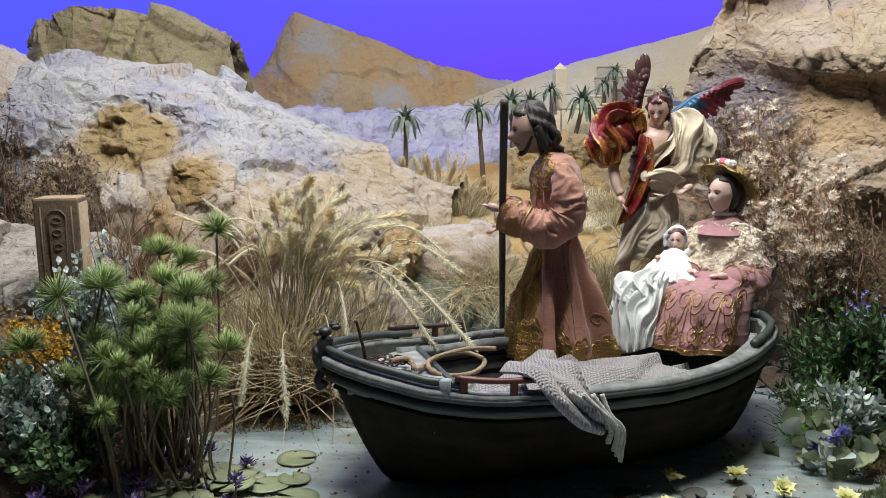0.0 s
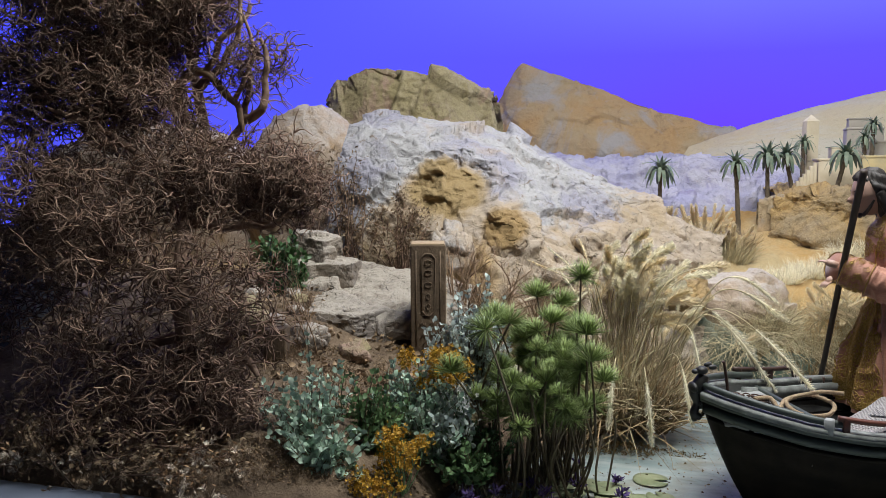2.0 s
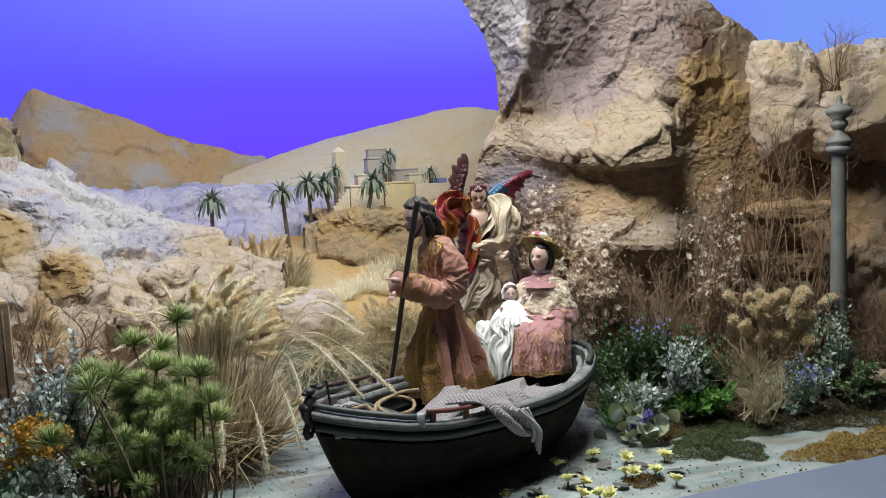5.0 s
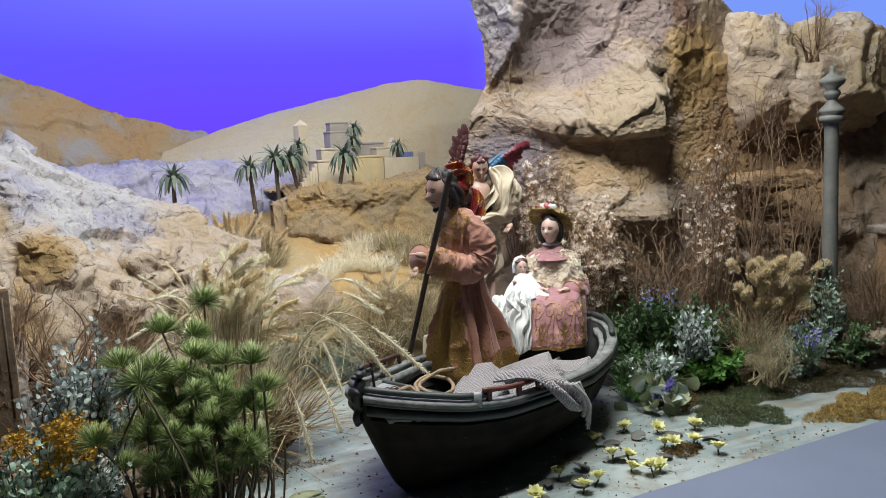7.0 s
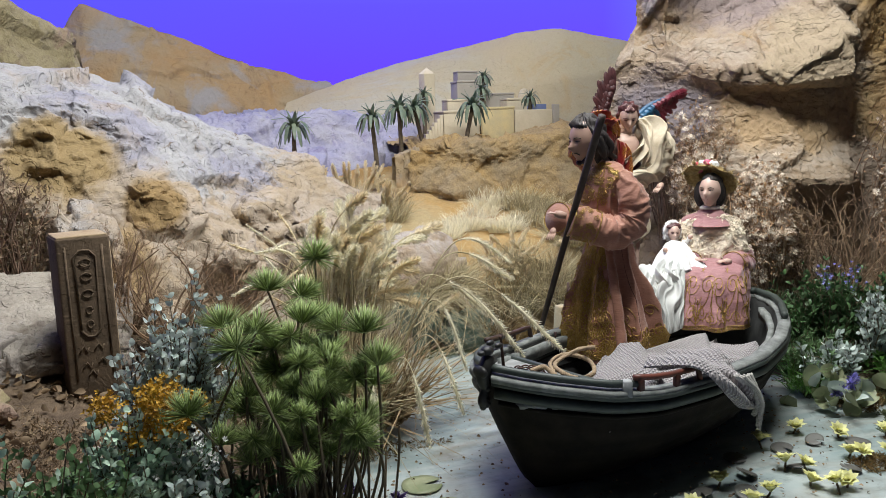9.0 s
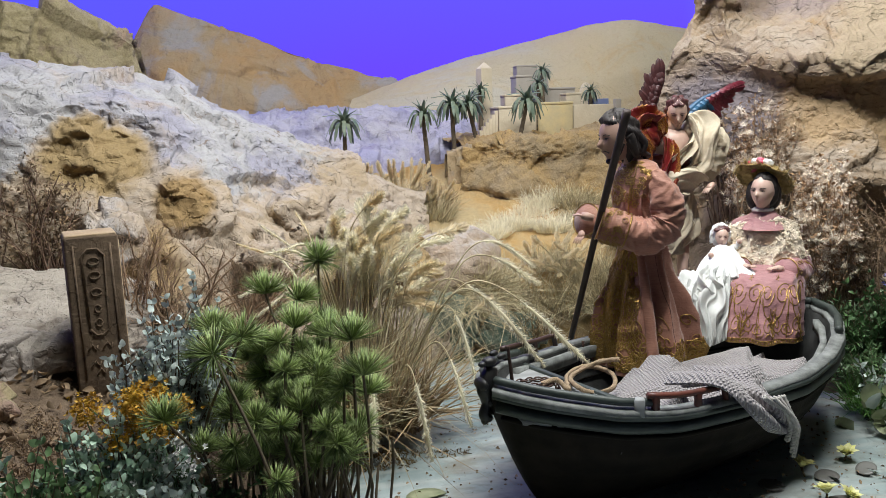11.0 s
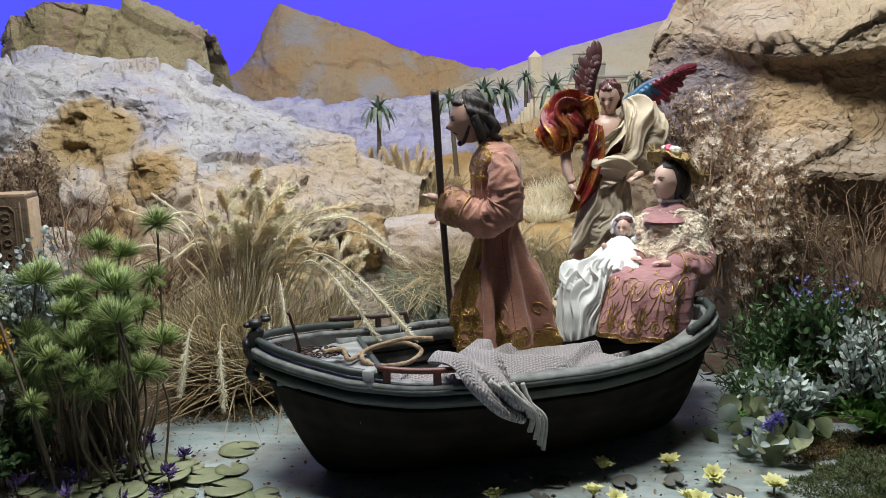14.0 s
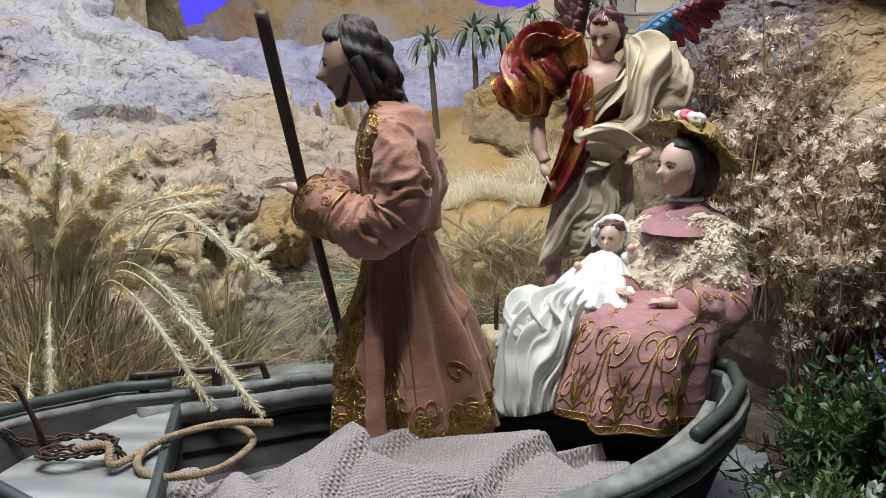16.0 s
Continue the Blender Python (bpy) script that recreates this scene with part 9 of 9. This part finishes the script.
moss("moss_cushion", "rusty moss along the cliff bank edge", (0.84, 1.42, 0), (0.07, 0.05, 0.025), 700, MOSS_B, 115)
moss("moss_cushion", "brown moss tuft beside the pedestal", (1.50, 1.18, 0), (0.2, 0.07, 0.03), 1400, MOSS_B, 116)
moss("moss_cushion", "green-grey moss under the far bank", (0.05, 2.17, 0), (0.22, 0.04, 0.02), 1400, MOSS, 117)
moss("moss_cushion", "bright moss tuft at the bank edge", (-0.56, 1.12, 0), (0.03, 0.02, 0.03), 300, MOSS, 118)
moss("moss_cushion", "olive moss on the village terrace", (0.80, 2.84, 0.2), (0.10, 0.05, 0.03), 900, MOSS_Y, 119)
moss("moss_cushion", "olive moss on the village terrace", (0.42, 2.90, 0.2), (0.06, 0.04, 0.03), 500, MOSS_Y, 120)
moss("moss_cushion", "brown roots and litter under the bank", (-0.30, 1.58, 0), (0.16, 0.05, 0.02), 900, MOSS_B, 121)

# crumbled soil and dead leaves on the near bank
for k, (x, y, rx_, ry_, n) in enumerate(((-0.70, 1.42, 0.20, 0.10, 2600), (-0.95, 1.35, 0.20, 0.14, 2600), (-0.62, 1.62, 0.16, 0.08, 1600), (-0.55, 1.32, 0.12, 0.10, 1400), (-1.2, 1.45, 0.2, 0.1, 1500), (-0.90, 1.04, 0.18, 0.06, 1500))):
    moss("bank_litter", "crumbled brown soil with dead twigs on the bank", (x, y, 0), (rx_, ry_, 0.02), n, LITTER, 160 + k)
rk = np.random.default_rng(77)
for k in range(26):
    x, y = rk.uniform(-1.25, -0.5), rk.uniform(1.28, 1.75)
    if shore_side(np.array([x]), np.array([y]))[0] < 0.03:
        continue
    r = rk.uniform(0.015, 0.045)
    solo("bank_stone", blob((x, y, float(lift(np.array([x]), np.array([y]))[0]) + r * 0.3), (r * 1.4, r, r * 0.8), 26, 18, rk.uniform(0, 180), chip=r * 0.35, chips=r * 1.3, fine=0.002, seed=170 + k), STONE_GREY if k % 3 else STONE_OLIVE, "small rough grey-brown stone half sunk in the bank", "stone", "bank stones")

# leaf litter on the near bank
rngl = np.random.default_rng(44)
n = 1500
lx, ly = rngl.uniform(-1.5, -0.45, n), rngl.uniform(1.1, 1.75, n)
keep = shore_side(lx, ly) > 0.01
lx, ly = lx[keep], ly[keep]
tv, tf = t_leaf(0.6, 0.5)
solo("leaf_litter", scatter(tv, tf, np.stack([lx, ly, lift(lx, ly) + 0.008 + 0.012 * rngl.random(len(lx))], 1), frames_from(unit(rngl, len(lx)) * [1, 1, 0.4], rngl.random(len(lx)) * 6.28), 0.010 + 0.012 * rngl.random(len(lx))), LITTER,
     "scattered dry brown leaves on the bank", "leaf litter", kind="stuff")
n = 2200
lx, ly = rngl.uniform(-0.5, 1.0, n), rngl.uniform(1.0, 2.05, n)
keep = (shore_side(lx, ly) < -0.005)
lx, ly = lx[keep], ly[keep]
solo("water_litter", scatter(tv, tf, np.stack([lx, ly, 0.004 + 0.003 * rngl.random(len(lx))], 1), frames_from(unit(rngl, len(lx)) * [1, 1, 0.15], rngl.random(len(lx)) * 6.28), 0.004 + 0.006 * rngl.random(len(lx)) ** 2), LITTER,
     "tiny dry crumbs strewn on the water", "leaf litter", kind="stuff")


# water plants
def pad(x, y, r, mat, turn, label, tilt=0.0, z=0.004):
    a = np.linspace(0.25, 2 * np.pi - 0.25, 22)
    ring = [np.stack([np.cos(a) * k, np.sin(a) * k, 0.02 * k * k * np.sin(3 * a) + 0.02 * k], 1) for k in (0.35, 0.7, 1.0)]
    top = np.concatenate([[[0.05, 0, 0.0]], *ring]) * r
    low = top - [0, 0, 0.0012]
    k = len(top)
    f = [(0, i + 1, i + 2) for i in range(21)] + [(1 + j * 22 + i, 1 + (j + 1) * 22 + i, 2 + (j + 1) * 22 + i, 2 + j * 22 + i) for j in range(2) for i in range(21)]
    f += [tuple(q + k for q in t[::-1]) for t in f]
    f += [(45 + i, 45 + i + k, 46 + i + k, 46 + i) for i in range(21)]
    m = np.array(pose(x, y, z + r * abs(math.sin(radians(tilt))), tilt, 0, turn))
    v = np.concatenate([top, low]) @ m[:3, :3].T + m[:3, 3]
    solo("lily_pad", (v, f), mat, label, "lily pad", "lily pads")


rp = random.Random(3)
pads = [(-0.135, 1.17), (-0.10, 1.215), (-0.16, 1.235), (-0.19, 1.16), (-0.24, 1.20), (-0.28, 1.26), (-0.22, 1.28), (-0.31, 1.19), (-0.36, 1.25), (-0.27, 1.32), (-0.34, 1.34), (-0.18, 1.31), (-0.40, 1.19), (-0.25, 1.12), (-0.33, 1.12), (-0.43, 1.13), (-0.20, 1.40), (-0.48, 1.18), (-0.38, 1.31), (-0.15, 1.12)]
for x, y in pads:
    pad(x + rp.gauss(0, 0.008), y, rp.uniform(0.022, 0.040), PAD, rp.uniform(0, 360), "green round lily pad floating by the bank", rp.uniform(0, 6))
for k in range(26):
    x, y = rp.gauss(-0.33, 0.09), rp.uniform(1.06, 1.32)
    if shore_side(np.array([x]), np.array([y]))[0] < 0.0:
        pad(x, y, rp.uniform(0.018, 0.042), PAD, rp.uniform(0, 360), "green round lily pad floating by the bank", rp.uniform(0, 5), 0.006 + 0.0006 * k)
for x, y in ((0.20, 1.12), (0.24, 1.17), (0.31, 1.14), (0.36, 1.20), (0.50, 1.27), (0.46, 1.19), (0.58, 1.27), (0.66, 1.24), (0.39, 1.27), (0.55, 1.15), (0.71, 1.17), (0.13, 1.14)):
    pad(x, y + 0.012, rp.uniform(0.016, 0.026), PAD_GREY, rp.uniform(0, 360), "dull grey lily pad among the water lilies", rp.uniform(0, 25))


def lily_data(seed):
    rng = np.random.default_rng(seed)
    tv, tf = t_leaf(0.62, 0.25)
    P, W, S = [], [], []
    for ring, (k, open_, l) in enumerate(((8, 1.1, 1.0), (7, 0.65, 0.9), (5, 0.3, 0.75))):
        for j in range(k):
            a = 6.283 * j / k + ring * 0.4 + rng.normal(0, 0.1)
            P.append((0, 0, 0))
            W.append((math.cos(a) * open_, math.sin(a) * open_, 0.8))
            S.append(0.020 * l * (0.9 + 0.2 * rng.random()))
    W = np.array(W)
    out = np.stack([-W[:, 0], -W[:, 1], 0 * W[:, 0]], 1)
    z = W / np.linalg.norm(W, axis=1, keepdims=True)
    x = out - z * (out * z).sum(1, keepdims=True)
    x /= np.linalg.norm(x, axis=1, keepdims=True)
    return scatter(tv, tf, np.array(P, float), np.stack([x, np.cross(z, x), z], 2), np.array(S))


LILY_ME = [mesh_data("petals", *lily_data(s), LILY) for s in range(3)]
STALK_ME = mesh_data("stalk", *tube([(0, 0, -0.03), (0.002, 0.001, -0.015), (0, 0, 0)], 0.0016, 5), STEM_D)
for k, (x, y) in enumerate(((0.082, 1.108), (0.107, 1.102), (0.19, 1.14), (0.286, 1.191), (0.29, 1.113), (0.338, 1.126), (0.465, 1.305), (0.442, 1.207), (0.438, 1.142), (0.474, 1.196), (0.462, 1.107), (0.494, 1.114), (0.584, 1.337), (0.588, 1.2), (0.60, 1.185), (0.652, 1.174), (0.731, 1.251), (0.645, 1.29), (0.66, 1.11))):
    z = rp.uniform(0.008, 0.018)
    li = thing("water_lily", "pale yellow water lily in bloom on a short stalk", "water lily", "water lilies", at=(x, y, 0.0))
    for nm, me in (("petals", LILY_ME[k % 3]), ("stalk", STALK_ME)):
        ob = new(nm, me)
        ob.parent = li
        ob.matrix_basis = pose(0, 0, z, rp.gauss(0, 12), rp.gauss(0, 12), rp.uniform(0, 360)) @ Matrix.Diagonal((1.3, 1.3, 1.2, 1))


def violet(x, y, h, seed, mat=VIOLET, s=1.0):
    rng = np.random.default_rng(seed)
    t = thing("violet_water_flower", "small spiky violet flower standing in the water", "flower", "violet water flowers", at=(x, y, 0))
    top = np.array([x + rng.normal(0, 0.006), y, h])
    part("stem", tube(bent((x, y, 0), top, 0, 6, rng), 0.0016, 5, False), STEM_D, t)
    tv, tf = t_leaf(0.3, 0.2)
    n = 26
    d = unit(rng, n)
    d[:, 2] = np.abs(d[:, 2]) + 0.1
    part("petals", scatter(tv, tf, np.repeat(top[None], n, 0) + rng.normal(0, 0.004, (n, 3)), frames_from(d, rng.random(n) * 6.28), s * (0.012 + 0.008 * rng.random(n))), mat, t)


for k, (x, y) in enumerate(((-0.418, 1.351), (-0.442, 1.264), (-0.337, 1.361), (-0.272, 1.335), (-0.535, 1.141), (-0.29, 1.139), (-0.256, 1.239), (-0.494, 1.2), (-0.38, 1.14), (-0.23, 1.15), (-0.34, 1.28), (-0.40, 1.22))):
    violet(x, y - 0.02, 0.025 + 0.025 * rp.random(), 700 + k, s=0.95)
# broad-leaved plant with blue-violet flowers
bl_ = thing("broad_leaf_plant", "low plant with round fleshy leaves and violet flowers at the bank", "plant", at=(0.755, 1.43, 0))
tv, tf = t_leaf(0.95, 0.15, 0.6)
rngb = np.random.default_rng(9)
n = 46
pos = np.stack([0.765 + rngb.normal(0, 0.035, n), 1.415 + rngb.normal(0, 0.04, n), 0.02 + 0.05 * rngb.random(n)], 1)
for i in range(n):
    part("leaf", scatter(tv, tf, pos[i:i + 1], frames_from(unit(rngb, 1) + [[0, -0.2, 0.25]], rngb.random(1) * 6.28), np.array([0.030 + 0.012 * rngb.random()])), EUC_PALE if i % 4 == 0 else PAD, bl_)
for q in ((0.745, 1.375, 0.06), (0.76, 1.37, 0.075), (0.735, 1.385, 0.05), (0.775, 1.38, 0.08)):
    d = unit(rngb, 40)
    tv2, tf2 = t_leaf(0.3)
    part("violet_bloom", scatter(tv2, tf2, np.repeat([q], 40, 0), frames_from(d + [0, -0.3, 0.3], rngb.random(40) * 6), 0.012 + 0.006 * rngb.random(40)), BLUEFL, bl_)


# palms
def palm(x, y, z0, z1, r, lean, seed):
    rng = np.random.default_rng(seed)
    t = thing("palm_tree", "small model palm with drooping green fronds", "palm tree", "palms", at=(x + lean, y, z0))
    tr = catmull([(x + lean, y, z0 - 0.02), (x + lean * 0.5, y, (z0 + z1) / 2), (x, y, z1)], 24)
    part("trunk", tube(tr, (0.0095 - 0.003 * np.linspace(0, 1, 24)) * (1 + 0.12 * (np.arange(24) % 2)), 9), PALM_T, t)
    m = 26
    for k in range(m):
        a = 6.283 * k * 0.382 + rng.normal(0, 0.12)
        d = np.array([math.cos(a), math.sin(a), 0])
        e = np.array([x, y, z1])
        if k < 10:
            c = catmull([e, e + d * r * (0.10 + 0.02 * k) + [0, 0, r * 0.42], e + d * r * (0.26 + 0.07 * k) + [0, 0, r * (0.86 - 0.05 * k)]], 9)
        else:
            u = (k - 10) / (m - 11)
            c = catmull([e, e + d * r * 0.42 + [0, 0, r * (0.34 - 0.30 * u)], e + d * r * (0.80 - 0.22 * u) + [0, 0, r * (0.02 - 0.55 * u)], e + d * r * (0.92 - 0.26 * u) - [0, 0, r * (0.24 + 0.55 * u)]], 9)
        side = np.cross(np.gradient(c, axis=0), [0.02, 0.01, 1.0])
        side /= np.linalg.norm(side, axis=1, keepdims=True) + 1e-9
        wd = r * 0.088 * np.array([0.7, 0.9, 1.0, 1.0, 0.95, 0.85, 0.65, 0.4, 0.08])[:, None]
        dn = np.array([0, 0, 0.03 * r])
        v = np.concatenate([c + side * wd - dn, c, c - side * wd - dn])
        f = [(i, i + 1, i + 10, i + 9) for i in range(8)] + [(i + 9, i + 10, i + 19, i + 18) for i in range(8)]
        part("frond", (v, f), PALM_L, t)


for k, (x, y, z0, z1, r, lean) in enumerate(((-0.172, 2.97, 0.42, 0.645, 0.085, -0.003), (0.10, 2.905, 0.42, 0.67, 0.075, 0.02), (0.22, 2.97, 0.42, 0.70, 0.085, 0.01), (0.29, 3.0, 0.43, 0.70, 0.08, 0.06), (0.378, 3.156, 0.58, 0.755, 0.055, 0.0), (0.47, 2.86, 0.44, 0.70, 0.085, -0.06),
                                             (0.613, 3.10, 0.62, 0.82, 0.05, 0.0), (0.56, 2.99, 0.62, 0.765, 0.05, 0.0), (0.782, 3.03, 0.64, 0.735, 0.05, 0.0))):
    palm(x, y, z0, z1, r * 1.02, lean, 900 + k)

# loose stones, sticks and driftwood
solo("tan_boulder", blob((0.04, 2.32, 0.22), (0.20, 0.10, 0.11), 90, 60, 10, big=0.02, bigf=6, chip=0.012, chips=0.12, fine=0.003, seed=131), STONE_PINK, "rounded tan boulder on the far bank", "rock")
TEAL = rock_mat("teal_stained_rock", (0.13, 0.22, 0.19), (0.24, 0.26, 0.20), (0.32, 0.26, 0.17), 9.0)
solo("teal_rock", blob((-0.02, 2.24, 0.09), (0.13, 0.07, 0.10), 80, 50, 0, chip=0.02, chips=0.1, fine=0.003, seed=133), TEAL, "low rock stained teal at the waterline", "rock")
solo("teal_rock", blob((0.20, 2.20, 0.05), (0.10, 0.05, 0.07), 60, 40, 0, chip=0.015, chips=0.09, fine=0.003, seed=134), TEAL, "low rock stained teal at the waterline", "rock")
sbk = thing("mooring_stone", "rough stone block with a short iron rod", "stone", at=(0.385, 1.93, 0))
part("block", box(0.09, 0.07, 0.16, pose(0.395, 1.95, 0.0, 3, 2, 20), 0.006, 2), STONE_SAND, sbk)
part("rod", tube([(0.38, 1.94, 0.15), (0.379, 1.94, 0.19), (0.38, 1.94, 0.225)], 0.004, 8), RUST, sbk, "short dark iron rod")
dr = thing("driftwood", "twisted pale driftwood branch on the bank by the cliff", "branch", at=(1.56, 1.22, 0.03))
for pts in ([(1.50, 1.22, 0.14), (1.53, 1.2, 0.08), (1.58, 1.19, 0.04), (1.68, 1.18, 0.03)], [(1.53, 1.2, 0.08), (1.60, 1.2, 0.12), (1.68, 1.2, 0.17)], [(1.48, 1.17, 0.02), (1.55, 1.17, 0.05), (1.66, 1.16, 0.02)]):
    p = catmull(pts, 22)
    part("limb", tube(p + 0.006 * np.stack([vnoise(p * 40, 1), vnoise(p * 40, 2), vnoise(p * 40, 3)], 1), np.linspace(0.006, 0.012, 22), 8), TWIG_TAN, dr)
# rock shelves and boulders of the cliff
for k, (c, r) in enumerate((((1.66, 1.80, 0.555), (0.15, 0.16, 0.042)), ((1.62, 1.80, 0.38), (0.16, 0.10, 0.05)), ((1.60, 1.78, 0.30), (0.17, 0.10, 0.05)), ((1.62, 1.36, 0.08), (0.12, 0.06, 0.05)))):
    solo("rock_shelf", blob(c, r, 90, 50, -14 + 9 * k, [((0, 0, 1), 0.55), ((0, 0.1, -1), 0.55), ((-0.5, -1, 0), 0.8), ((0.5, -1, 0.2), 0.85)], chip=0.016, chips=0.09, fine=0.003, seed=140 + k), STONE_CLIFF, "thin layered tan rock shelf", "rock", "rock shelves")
for k, (c, r, m, tn) in enumerate((((1.76, 1.98, 0.93), (0.12, 0.16, 0.25), STONE_ROSE, 18), ((2.02, 1.86, 0.92), (0.24, 0.22, 0.24), STONE_ROSE, -14), ((2.46, 1.62, 1.0), (0.26, 0.24, 0.42), STONE_CLIFF, -20))):
    solo("cliff_boulder", blob(c, r, 130, 90, tn, [((-0.8, -1, 0.3), 0.78), ((0.5, -1, 0.1), 0.8), ((0, 0, 1), 0.88), ((-0.2, -0.6, 1), 0.9), ((0, -0.5, -1), 0.7)], big=0.015, bigf=6, chip=0.018, chips=0.16, fine=0.004, seed=150 + k), m, "large split boulder at the top of the cliff", "rock", "cliff boulders")
for k, (c, r, m) in enumerate((((-0.62, 2.07, 0.44), (0.08, 0.06, 0.07), STONE_PALE), ((-0.36, 2.24, 0.40), (0.10, 0.09, 0.08), STONE_PALE), ((-0.24, 2.15, 0.33), (0.12, 0.08, 0.08), STONE_PALE), ((-0.46, 2.05, 0.33), (0.12, 0.07, 0.07), STONE_PALE), ((-0.10, 2.22, 0.28), (0.10, 0.07, 0.07), STONE_BANK), ((-0.78, 1.98, 0.40), (0.09, 0.06, 0.09), STONE_PALE))):
    solo("rock_outcrop", blob(c, r, 80, 56, 30 * k, [((-0.3, -1, 0.4), 0.8), ((0.6, -0.6, 0.5), 0.85)], big=0.01, bigf=9, chip=0.02, chips=0.08, fine=0.003, seed=190 + k), m, "broken tan rock jutting from the slope", "rock", "rock outcrops")
